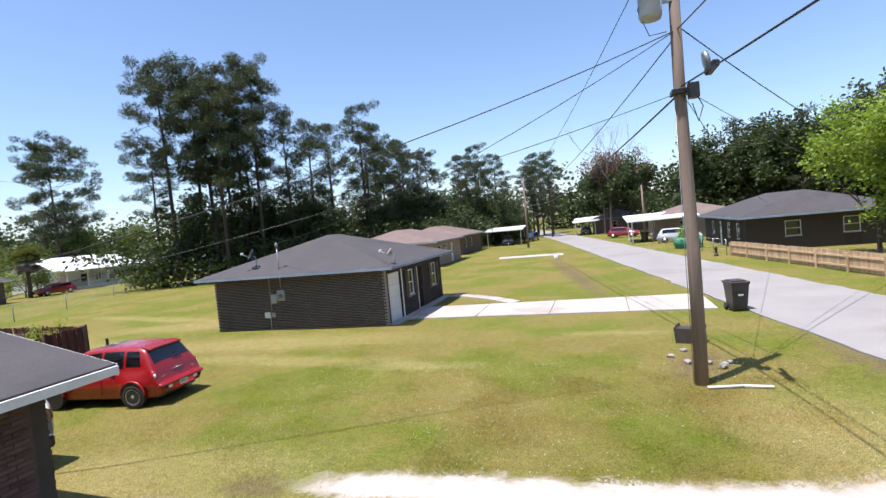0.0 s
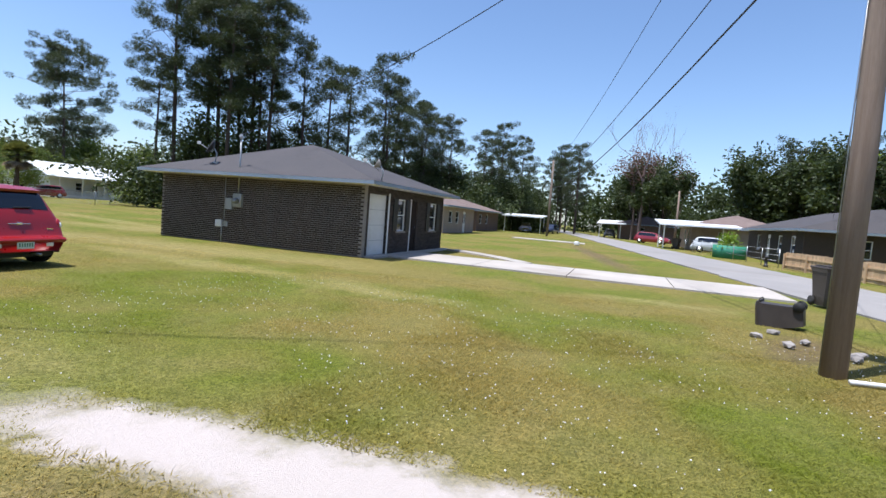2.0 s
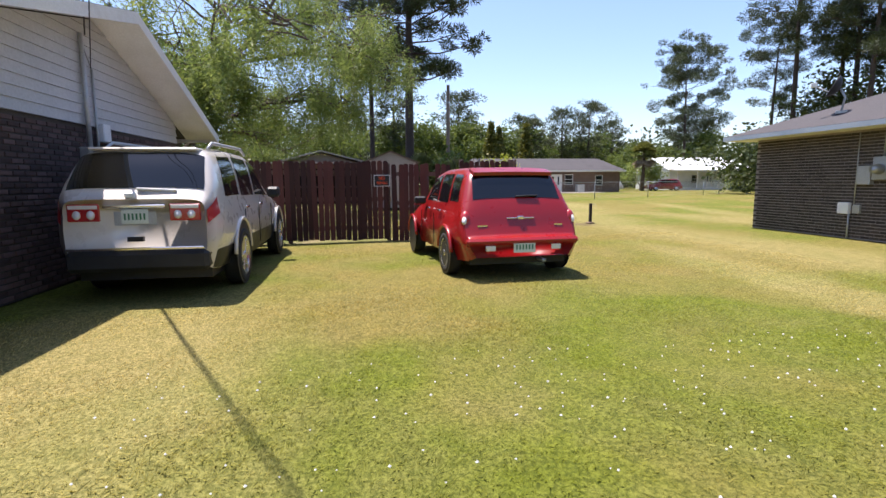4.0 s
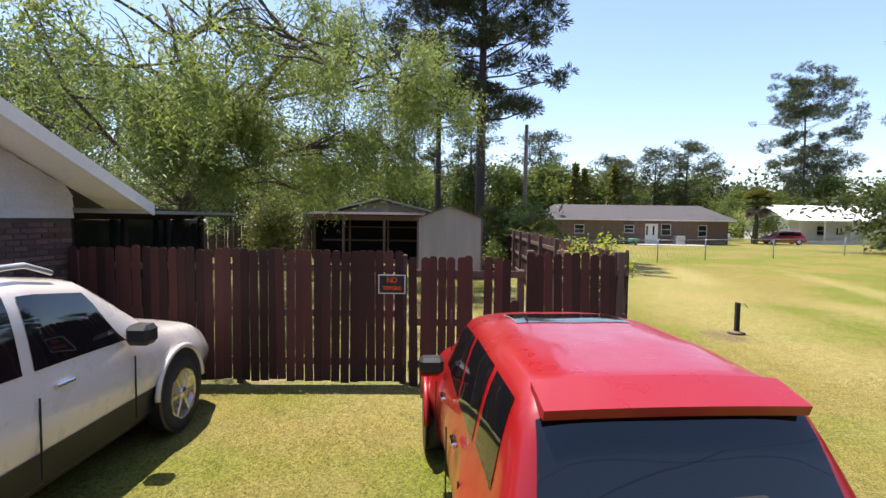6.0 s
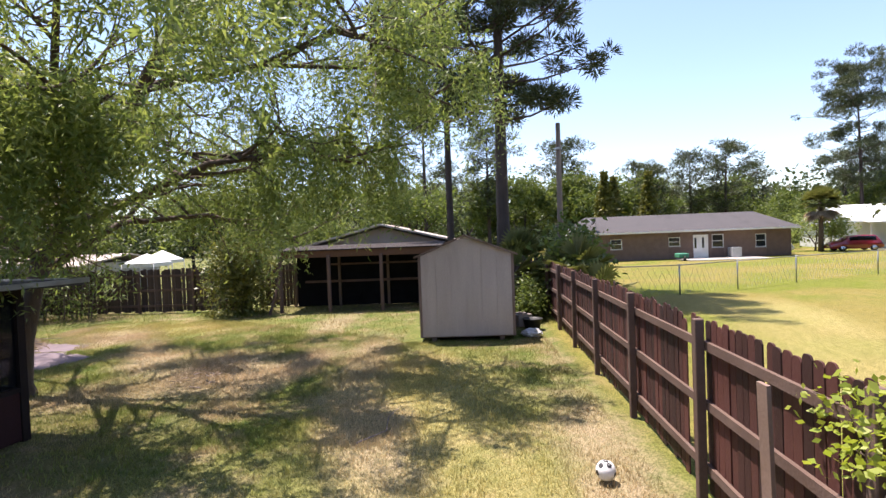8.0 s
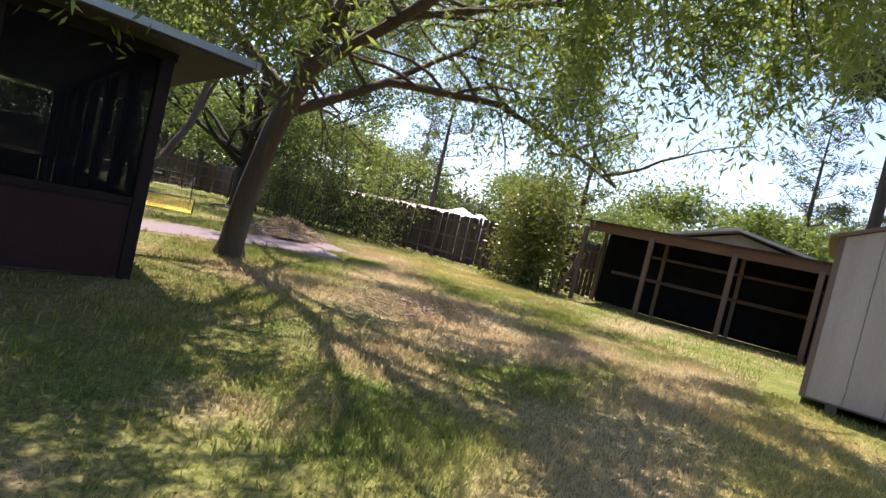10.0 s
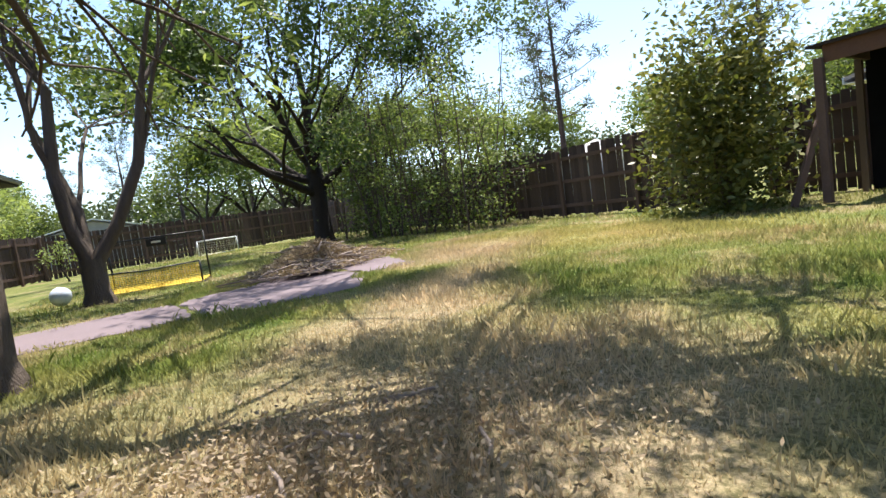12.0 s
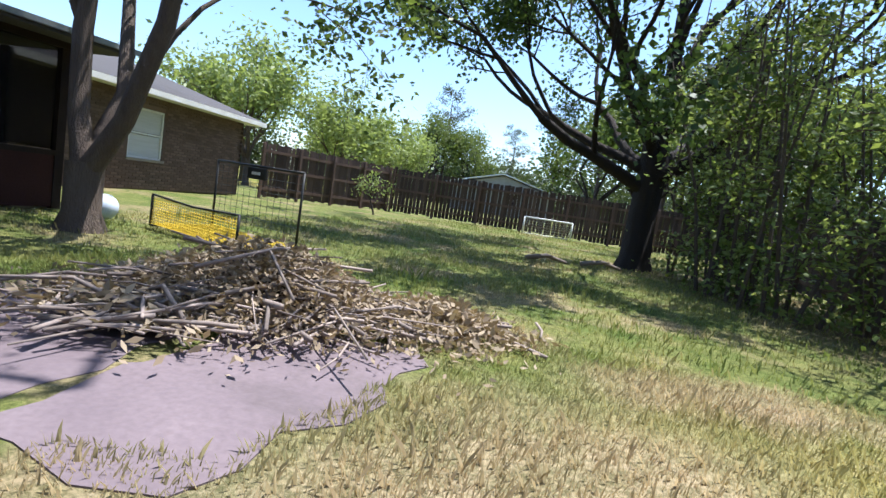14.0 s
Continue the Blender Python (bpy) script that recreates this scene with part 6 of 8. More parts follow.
roof_slab("roof", [(-34.5, 6.3, 2.42), (-36.55, 6.3, 2.56), (-36.55, 12.8, 2.56), (-34.5, 12.8, 2.42)][::-1], 0.05, BARK_DARK, lt)
boxpart("inner_board", (-36.2, -36.17, 6.9, 12.4, 1.0, 1.1), RAIL, lt)
boxpart("inner_board", (-36.2, -36.17, 8.0, 12.4, 1.72, 1.8), RAIL, lt)
# near-black sheet before the fence, standing in for the lean-to's inner shade
boxpart("back_wall", (-36.45, -36.4, 6.5, 12.6, 0.0, 2.5), LEAN_SHADE, lt)
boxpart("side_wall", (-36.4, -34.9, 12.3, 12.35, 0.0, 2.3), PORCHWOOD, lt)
bd = tubes("leaning_board", [([(-34.2, 6.1, 0.0), (-34.6, 6.45, 1.5)], 0.06)], RAIL, None, 4, False)
tagged(bd, "old grey board leaning on a bush", "board")
bd2 = boxpart("loose_board", (-18.47, -18.35, 15.66, 15.69, 0.0, 1.25), TRIMWOOD, m=Matrix.Rotation(radians(1.5), 4, "X"))
tagged(bd2, "reddish board propped against the fence", "board")

# football, pale ball
fb = thing("football", "white football with dark patches", "ball", Matrix.Translation((-20.5, 15.1, 0.11)))
lathe("ball_skin", [(0.11 * math.sin(a), -0.11 * math.cos(a)) for a in np.linspace(0.02, math.pi - 0.02, 12)], WHITEPLASTIC, fb, 20)
for k, (a, e) in enumerate(((0.3, 0.9), (1.6, 0.5), (2.9, 0.95), (4.1, 0.35), (5.3, 0.8), (0.9, -0.2), (2.3, 0.1), (0, 1.5), (3.6, -0.25), (5.0, -0.1))):
    d = Vector((math.cos(a) * math.cos(e), math.sin(a) * math.cos(e), math.sin(e)))
    lathe("patch", [(0.0, 0.003), (0.034, 0.0), (0.034, -0.01), (0.0, -0.012)], BLACK, fb, 5, Matrix.Translation(d * 0.107) @ d.to_track_quat("Z", "Y").to_matrix().to_4x4(), smooth=False)
pb = lathe("play_ball", [(0.17 * math.sin(a), 0.17 - 0.17 * math.cos(a)) for a in np.linspace(0.02, math.pi - 0.02, 14)], BALLBLUE, None, 24)
pb.matrix_basis = Matrix.Translation((-24.55, -1.75, 0.0))
tagged(pb, "pale blue play ball in the grass", "ball")

# rebound net
rb = thing("rebound_net", "yellow rebound net on a black tube frame", "rebounder")
fl, fr, bl, br = Vector((-25.05, -2.0, 0)), Vector((-26.8, -1.3, 0)), Vector((-25.4, -2.8, 0)), Vector((-27.1, -2.15, 0))
up = lambda p, z: p + Vector((0, 0, z))  # noqa: E731
tubes("tube_frame", [([fl, up(fl, 0.42)], 0.018), ([fr, up(fr, 0.42)], 0.018), ([up(fl, 0.42), up((fl + fr) / 2, 0.38), up(fr, 0.42)], 0.014), ([bl, up(bl, 1.0)], 0.018), ([br, up(br, 1.0)], 0.018), ([up(bl, 1.0), up(br, 1.0)], 0.02), ([fl, bl], 0.014), ([fr, br], 0.014)], BLACK, rb, 6)


def net(name, a, b, c, d, nu, nv, r, mat, parent):
    """Crossing cords between four corners."""
    runs = []
    for k in range(nu + 1):
        f = k / nu
        runs.append(([a.lerp(b, f), (a.lerp(b, f) + d.lerp(c, f)) / 2 - Vector((0, 0, 0.02)), d.lerp(c, f)], r))
    for k in range(nv + 1):
        f = k / nv
        runs.append(([a.lerp(d, f), b.lerp(c, f)], r))
    return tubes(name, runs, mat, parent, 3, False)


net("lower_net", up(fl, 0.03), up(fr, 0.03), up(fr, 0.38), up(fl, 0.38), 36, 10, 0.005, NETYELLOW, rb)
net("floor_net", up(fl, 0.03), up(fr, 0.03), up(br, 0.05), up(bl, 0.05), 36, 16, 0.006, NETYELLOW, rb)
net("upper_net", up(bl, 0.1), up(br, 0.1), up(br, 0.95), up(bl, 0.95), 14, 9, 0.003, BLACK, rb)
mid_top = (bl + br) / 2
turn_net = Matrix.Translation(mid_top) @ Matrix.Rotation(math.atan2(br.y - bl.y, br.x - bl.x), 4, "Z")
boxpart("name_patch", (-0.19, 0.19, -0.03, 0.01, 0.82, 0.98), BLACK, rb, bevel=0.01, m=turn_net)
boxpart("name_bar", (-0.09, 0.09, -0.035, -0.03, 0.88, 0.92), WHITEPLASTIC, rb, m=turn_net)

# small goal
gl = thing("small_goal", "small white football goal by the fence", "goal")
gp = [Vector((-29.3, -16.75, 0)), Vector((-31.2, -17.3, 0)), Vector((-29.25, -17.25, 0)), Vector((-31.1, -17.85, 0))]
for nm, a_, b_, r_ in (("post", gp[0], up(gp[0], 0.68), 0.028), ("post", gp[1], up(gp[1], 0.68), 0.028), ("crossbar", up(gp[0], 0.68), up(gp[1], 0.68), 0.028), ("rear_stay", gp[2], up(gp[0], 0.66), 0.02), ("rear_stay", gp[3], up(gp[1], 0.66), 0.02), ("ground_bar", gp[2], gp[3], 0.02)):
    tubes(nm, [([a_, b_], r_)], WHITEPLASTIC, gl, 8)
net("goal_net", gp[2], gp[3], up(gp[1], 0.64), up(gp[0], 0.64), 16, 6, 0.004, WHITEPLASTIC, gl)

# iron stake in the side yard
st = thing("iron_stake", "rusty iron stake with a bent wire", "stake", Matrix.Translation((-19.0, 19.4, 0)))
boxpart("stake_bar", (-0.04, 0.04, -0.04, 0.04, -0.1, 0.62), BARK_DARK, st, bevel=0.006)
tubes("bent_wire", [([(0, 0, 0.55), (-0.05, 0.16, 0.6), (0, 0.2, 0.52)], 0.008)], GALV, st, 5)
lathe("mound", [(0.0, 0.05), (0.09, 0.035), (0.17, 0.0)][::-1], TIMBER, st, 9)

# junk by the shed
jk = thing("plastic_crate", "dirty grey plastic crate by the shed", "crate", Matrix.Translation((-30.3, 15.25, 0)) @ Matrix.Rotation(radians(20), 4, "Z"))
for d in ((-0.3, 0.3, -0.22, -0.19, 0, 0.35), (-0.3, 0.3, 0.19, 0.22, 0, 0.35), (-0.3, -0.27, -0.19, 0.19, 0, 0.35), (0.27, 0.3, -0.19, 0.19, 0, 0.35), (-0.27, 0.27, -0.19, 0.19, 0.0, 0.03)):
    boxpart("crate_side", d, MORTAR, jk, bevel=0.006)
jb = bmesh.new()
bmesh.ops.create_icosphere(jb, subdivisions=3, radius=0.27)
for v in jb.verts:
    v.co += v.co.normalized() * 0.09 * noise.noise(v.co * 9)
    v.co.z = max(0, v.co.z * 0.45 + 0.08)
jo = part("plastic_bag", jb, METAL)
jo.matrix_basis = Matrix.Translation((-28.6, 15.35, 0))
tagged(jo, "crumpled grey plastic sheet on the soil", "bag")
tk = lathe("plant_tub", [(0.2, 0.0), (0.28, 0.3), (0.3, 0.31), (0.27, 0.28), (0.0, 0.26)], BLACK, None, 16)
tk.matrix_basis = Matrix.Translation((-29.6, 15.5, 0))
tagged(tk, "black plastic tub by the fence", "tub")
hose = tubes("fallen_stick", [([(-21.6, 12.1, 0.03), (-22.0, 12.45, 0.04), (-22.5, 12.4, 0.05), (-23.0, 12.5, 0.03)], [0.012, 0.01, 0.008, 0.004])], DEADWOOD, None, 5)
tagged(hose, "thin pale stick lying in the grass", "stick")

# ---- houses farther off ----


def ranch(name, label, x0, x1, y0, y1, h, rise, wall, roof_mat, fascia, openings, face, along="y", ends=(1, 1), inset=3.0, over=0.5):
    """A one-storey house: four walls with openings in the seen face, roof, windows and doors. openings: (kind, u0, u1, z0, z1)."""
    t = thing(name, label, "house")
    sides = {"-y": ((x0, y0, 0), (1, 0, 0), (0, -1, 0), x1 - x0), "+y": ((x0, y1, 0), (1, 0, 0), (0, 1, 0), x1 - x0), "+x": ((x1, y0 + 0.2, 0), (0, 1, 0), (1, 0, 0), y1 - y0 - 0.4), "-x": ((x0, y0 + 0.2, 0), (0, 1, 0), (-1, 0, 0), y1 - y0 - 0.4)}
    for key, (o, a, n, w) in sides.items():
        mine = [op for op in openings if (op[0][:2] == key)]
        wall_with_holes("wall", o, a, 0.2, w, h, [op[1:] for op in mine], wall, t, n)
        for kind, u0, u1, z0, z1 in mine:
            if "door" in kind:
                m = Matrix.Translation(o) @ Matrix((Vector(a), Vector(n), Vector((0, 0, 1)))).transposed().to_4x4()
                d = boxpart("door", (u0, u1, -0.1, -0.05, z0, z1), WHITE, t, "white door", m=m)
                for k in range(2):
                    boxpart("door_pane", (u0 + 0.12 + k * (u1 - u0) / 2, u0 + 0.3 + k * (u1 - u0) / 2, -0.05, -0.045, z0 + 0.9, z1 - 0.25), GLASS, d, m=m)
            elif "open" in kind:
                pass
            else:
                window(t, o, a, n, u0, u1, z0, z1)
    hip_roof(t, x0 - over, x1 + over, y0 - over, y1 + over, h + 0.1, rise, inset, roof_mat, fascia, along, ends)
    if 0 in ends:
        V = []
        if along == "y":
            mx = (x0 + x1) / 2
            for y in (y0 + 0.02, y1 - 0.02):
                V += [(x0, y, h), (x1, y, h), (mx, y, h + rise * 0.93)]
        else:
            my = (y0 + y1) / 2
            for x in (x0 + 0.02, x1 - 0.02):
                V += [(x, y0, h), (x, y1, h), (x, my, h + rise * 0.93)]
        put("gable", mesh_of("gable", V, [(0, 1, 2), (5, 4, 3), (0, 3, 4, 1), (1, 4, 5, 2), (2, 5, 3, 0)], wall), t)
    return t


PINKSTUCCO = worn("tan_render", (0.3, 0.235, 0.19), (0.38, 0.3, 0.25), 1.5, 25, 0.9, 0.15)
WHITEWALL = worn("white_board_wall", (0.62, 0.63, 0.62), (0.72, 0.73, 0.72), 1.5, 25, 0.7, 0.1)
GREYWALL = worn("grey_wall", (0.3, 0.3, 0.31), (0.38, 0.38, 0.39), 1.5, 25, 0.8, 0.1)
ranch("tan_house", "tan brick house with faded brown roof", -24.5, -14.8, 50.5, 60.0, 2.4, 1.4, PINKSTUCCO, SHINGLE_BROWN, FASCIA, [("-y win", 6.5, 7.5, 1.0, 2.0), ("+x win", 1.2, 2.1, 0.9, 2.0), ("+x win", 3.2, 4.1, 0.9, 2.0), ("+x door", 5.5, 6.4, 0, 2.05)], "+x")
ranch("brown_house", "brown house farther along the street", -25.5, -16.2, 66.0, 77.0, 2.4, 1.4, BRICK_TAN, SHINGLE_BROWN, FASCIA, [("+x win", 1.2, 2.1, 0.9, 2.0), ("+x win", 4.2, 5.1, 0.9, 2.0)], "+x")
cpt = thing("white_carport", "white metal carport on thin posts", "carport")
for x, y in ((-16.0, 80.4), (-11.0, 80.9), (-16.6, 88.0), (-11.6, 88.4)):
    boxpart("post", (x - 0.05, x + 0.05, y - 0.05, y + 0.05, 0, 2.3), WHITE, cpt)
roof_slab("roof", [(-16.4, 79.8, 2.35), (-10.6, 80.3, 2.35), (-11.2, 88.8, 2.7), (-17.0, 88.4, 2.7)], 0.16, ROOF_WHITE, cpt)
ranch("dark_brick_house", "dark brick house with grey hip roof across the street", 10.6, 20.0, 45.5, 60.5, 2.4, 1.6, BRICK_DARK, SHINGLE, FASCIA, [("-x win", 1.5, 2.4, 0.8, 2.0), ("-x win", 4.5, 5.4, 0.8, 2.0), ("-x door", 7.5, 8.4, 0, 2.05), ("-x win", 10.5, 11.5, 0.8, 2.0), ("-y win", 2.5, 3.5, 0.9, 2.0), ("-y win", 6.0, 7.0, 0.9, 2.0)], "-x")
ranch("carport_house", "brick house with a white metal carport roof", 6.6, 15.6, 66.5, 77.0, 2.4, 1.4, PINKSTUCCO, SHINGLE_BROWN, FASCIA, [("-x win", 1.5, 2.4, 0.8, 2.0), ("-x win", 4.5, 5.4, 0.8, 2.0), ("-y win", 2.5, 3.5, 0.9, 2.0)], "-x")
cp2 = thing("white_carport", "white ribbed carport roof beside a brick house", "carport")
for x, y in ((3.9, 64.2), (9.2, 64.4), (3.7, 68.5)):
    boxpart("post", (x - 0.06, x + 0.06, y - 0.06, y + 0.06, 0, 2.35), WHITE, cp2)
roof_slab("roof", [(3.4, 63.6, 2.45), (10.7, 63.6, 2.55), (10.7, 70.0, 3.1), (3.2, 70.0, 3.0)], 0.14, ROOF_WHITE, cp2)
ranch("far_house", "distant brown house with pale roof", -0.8, 7.7, 96.0, 107.0, 2.4, 1.4, BRICK_TAN, SHINGLE_BROWN, FASCIA, [("-x win", 2, 3, 0.8, 2.0), ("-y win", 3, 4, 0.9, 2.0)], "-x")
cp3 = thing("white_carport", "distant white porch roof on posts", "carport")
for x, y in ((-3.6, 95.0), (-0.4, 95.0)):
    boxpart("post", (x - 0.06, x + 0.06, y - 0.06, y + 0.06, 0, 2.3), WHITE, cp3)
roof_slab("roof", [(-4.0, 94.0, 2.3), (0.4, 94.0, 2.4), (0.4, 102.0, 3.0), (-4.0, 102.0, 2.9)], 0.14, ROOF_WHITE, cp3)
rhd = bush("round_hedge", 31, 1.0, 1.0, 1.9, 1800, 0.22, L_BRIGHT, "clipped green hedge wrapped in green mesh")
rhd.matrix_basis = Matrix.Translation((7.9, 53.0, 0))
gm = lathe("mesh_wrap", [(1.15, 0.0), (1.2, 0.95), (1.18, 0.95), (1.13, 0.0)], GREENWRAP, None, 16)
gm.matrix_basis = Matrix.Translation((7.9, 53.0, 0))
tagged(gm, "green plastic mesh round a hedge", "mesh wrap")
cl2 = thing("wire_fence", "low wire fence across the street", "fence")
for k in range(9):
    y = 44 + k * 2.2
    tubes("post", [([(9.0 - 0.19 * (y - 44), y, 0), (9.0 - 0.19 * (y - 44), y, 1.1)], 0.03)], GALV, cl2, 5)
for z in (0.4, 0.75, 1.08):
    tubes("wire", [([(9.0, 44, z), (5.66, 61.6, z)], 0.012)], GALV, cl2, 4)
mbx = thing("street_marker", "small white marker stone at the ditch", "marker", Matrix.Translation((-3.4, 50.6, 0)))
boxpart("marker_block", (-0.2, 0.2, -0.15, 0.15, 0, 0.3), WHITEPLASTIC, mbx, bevel=0.05)
hy = thing("hydrant", "dark stubby hydrant by the fence", "hydrant", Matrix.Translation((8.3, 43.8, 0)))
lathe("barrel", [(0.14, 0), (0.14, 0.1), (0.09, 0.12), (0.09, 0.5), (0.13, 0.52), (0.1, 0.62), (0.0, 0.68)], BLACK, hy, 12)

# ranch and white house beyond the chain-link
ranch("low_brick_ranch", "long low brick house with brown roof", -67.95, -60.45, 24.0, 41.8, 2.4, 1.5, BRICK_TAN, SHINGLE, WHITE, [("+x win", 2.2, 3.2, 1.0, 1.9), ("+x win", 7.2, 8.2, 1.1, 1.9), ("+x door", 9.3, 10.6, 0.0, 2.05), ("+x win", 10.9, 11.9, 0.9, 2.05), ("+x win", 14.6, 15.5, 0.8, 1.95)], "+x", "y", (1, 1), 1.6)
slab("rear_terrace", [(-60.35, 31.9), (-57.5, 31.9), (-57.0, 38.4), (-60.35, 38.4)], -0.05, 0.04, CONCRETE)
tagged(bpy.data.objects["rear_terrace"], "pale concrete terrace behind a brick house", "terrace", kind="structure")
ac = thing("air_conditioner", "grey air conditioning unit by a wall", "air conditioner", Matrix.Translation((-59.65, 36.6, 0.04)))
boxpart("casing", (-0.4, 0.4, -0.4, 0.4, 0, 0.85), METAL, ac, bevel=0.02)
lathe("fan_grille", [(0.32, 0.85), (0.32, 0.9), (0.0, 0.9)], BLACK, ac, 14)
wt = thing("garden_wheelbarrow", "dark green garden cart by the terrace", "cart", Matrix.Translation((-58.3, 31.6, 0)))
boxpart("tray", (-0.5, 0.5, -0.4, 0.4, 0.25, 0.6), GREENWRAP, wt, bevel=0.05)
lathe("wheel", [(0, -0.05), (0.2, -0.05), (0.2, 0.05), (0, 0.05)], RUBBER, wt, 12, Matrix.Translation((0.55, 0, 0.2)) @ Matrix.Rotation(radians(90), 4, "X"))
ranch("white_house", "white cottage with bright white metal roof", -77.0, -68.2, 53.0, 66.0, 2.5, 1.9, WHITEWALL, ROOF_WHITE, WHITE, [("+x win", 3.0, 4.0, 0.9, 2.0), ("+x door", 5.2, 6.1, 0, 2.05), ("+x win", 8.2, 9.2, 0.9, 2.0), ("-y win", 3, 4, 0.9, 2.0)], "+x", "y", (0, 1), 2.5, 0.3)
pc = thing("cottage_porch", "white roofed porch with railing", "porch")
roof_slab("roof", [(-68.3, 52.6, 3.1), (-65.6, 52.3, 2.62), (-65.6, 66.2, 2.62), (-68.3, 66.2, 3.1)], 0.12, ROOF_WHITE, pc)
for y in (52.7, 55.5, 58.5, 61.5, 65.5):
    boxpart("post", (-66.0, -65.85, y - 0.08, y + 0.08, 0, 2.55), WHITE, pc)
for k in range(28):
    y = 55.5 + k * 0.36
    boxpart("baluster", (-65.95, -65.9, y - 0.03, y + 0.03, 0.3, 0.95), WHITE, pc)
boxpart("porch_rail", (-65.97, -65.87, 55.5, 65.5, 0.95, 1.03), WHITE, pc)
boxpart("porch_deck", (-68.2, -65.7, 52.8, 66.0, 0.0, 0.28), WHITE, pc)
hb = bush("hedge", 33, 1.4, 3.2, 1.7, 2600, 0.3, L_LIGHT, "rounded green hedge by the white cottage", "hedge")
hb.matrix_basis = Matrix.Translation((-56.5, 55.5, 0))
# houses behind the far fence and the back fence
ranch("grey_house", "pale house with grey gable beyond the fence", -30.3, -21.3, -52.0, -42.0, 2.3, 1.3, GREYWALL, ROOF_WHITE, WHITE, [("+y win", 3, 4, 1, 2)], "+y", "y", (0, 0), 1.0)
ranch("tan_outbuilding", "tan outbuilding with faded metal roof behind the fence", -48.0, -40.5, 5.6, 13.4, 2.3, 1.1, PINKSTUCCO, ROOF_RUST, WHITE, [("+x win", 2, 3, 1, 2)], "+x", "x", (0, 0), 1.0)
for k, (x, y, s) in enumerate(((-41.6, -3.3, 1.0), (-46.8, -5.6, 1.05))):
    tt = thing("party_tent", "white pyramid canopy behind the fence", "canopy", Matrix.Translation((x, y, 0)), group="white canopies")
    w = 0.85 * s
    V = [(-w, -w, 1.95), (w, -w, 1.95), (w, w, 1.95), (-w, w, 1.95), (0, 0, 2.45 * s), (-w, -w, 1.75), (w, -w, 1.75), (w, w, 1.75), (-w, w, 1.75)]
    put("canopy_cloth", mesh_of("canopy_cloth", V, [(0, 1, 4), (1, 2, 4), (2, 3, 4), (3, 0, 4), (0, 5, 6, 1), (1, 6, 7, 2), (2, 7, 8, 3), (3, 8, 5, 0)], WHITEPLASTIC), tt)
    for sx in (-1, 1):
        for sy in (-1, 1):
            tubes("leg", [([(sx * w, sy * w, 0), (sx * w, sy * w, 1.9)], 0.02)], METAL, tt, 5)
wr = thing("metal_roof_house", "low house with pale metal roof behind the thicket", "house")
boxpart("wall", (-52.0, -44.0, -18.0, -9.0, 0, 1.9), GREYWALL, wr)
roof_slab("roof", [(-43.4, -18.5, 1.85), (-43.4, -8.5, 1.85), (-48.0, -8.5, 2.45), (-48.0, -18.5, 2.45)], 0.1, ROOF_RUST, wr)
roof_slab("roof", [(-48.0, -18.5, 2.45), (-48.0, -8.5, 2.45), (-52.6, -8.5, 1.85), (-52.6, -18.5, 1.85)], 0.1, ROOF_RUST, wr)

# ---- trees ----
rt = np.random.default_rng(77)
tall = pine("pine_tree", 1, 24.0, "tall pine with bare trunk and tufted crown", 0.46, 0.115, 44, 330, 0.34, tuft=1.15)
copies(tall, [(-43.5, 48.5, 0.98), (-40.8, 51.5, 1.04), (-38.2, 50.0, 0.97), (-44.2, 53.5, 0.95), (-39.5, 55.0, 1.03), (-36.8, 54.5, 0.93), (-46.5, 49.0, 0.72), (-42.0, 56.0, 0.92)], rt, (0.96, 1.04))
mid = pine("pine_tree", 2, 20.0, "dark pine in the wood behind the houses", 0.25, 0.13, 40, 230, 0.38, tuft=1.2)
spots = []
for k in range(27):
    f = k / 26
    x, y = -36 + 27 * f + rt.normal() * 2.0, 58 + 55 * f + rt.normal() * 3
    h = (19.6 - 6.8 * f) if f < 0.75 else (14.2 + 3 * (f - 0.75))
    spots.append((x, y, h / 20.0))
copies(mid, spots, rt, (0.88, 1.06))
under = broadleaf("oak_tree", 3, 9.0, 0.22, 1.2, 3, 0.55, 5500, 0.36, L_WOOD, BARK_DARK, "dark woodland oak behind the houses", blur=0.65, sides=3)
spots = []
for k in range(18):
    f = k / 17
    spots.append((-46 + 31 * f + rt.normal() * 2.0, 50 + 48 * f + rt.normal() * 2.5, rt.uniform(0.7, 1.1)))
copies(under, spots, rt, (0.85, 1.1))


def wood_belt(name, label, line, wide, high, n, leaf, mat, seed):
    """Undergrowth and far crowns along a line: uneven masses of leaves down to the ground."""
    r = np.random.default_rng(seed)
    line = np.array(line, float)
    step = np.linalg.norm(np.diff(line, axis=0), axis=1)
    s = np.concatenate([[0], np.cumsum(step)])
    k = n // 50
    u = r.uniform(0, s[-1], k)
    x, y = np.interp(u, s, line[:, 0]), np.interp(u, s, line[:, 1])
    x, y = x + r.normal(size=k) * wide, y + r.normal(size=k) * wide
    top = high * (0.62 + 0.2 * np.sin(u * 0.31 + 1) + 0.14 * np.sin(u * 0.83 + 2) + 0.12 * np.sin(u * 1.9))
    keep = np.abs(x - 2.5 - np.array([road_x(q) for q in y])) > 5.0
    c = np.stack([x, y, top * r.random(k) ** 0.75], 1)[keep]
    c = np.repeat(c, 50, 0) + r.normal(size=(len(c) * 50, 3)) * np.array([2.0, 2.0, 1.3]) * leaf
    c[:, 2] = np.abs(c[:, 2]) + 0.05
    ob = crown(name, *leaf_cards(r, c, leaf, 0.6, 0.1), mat)
    return tagged(ob, label, "woodland", kind="stuff")


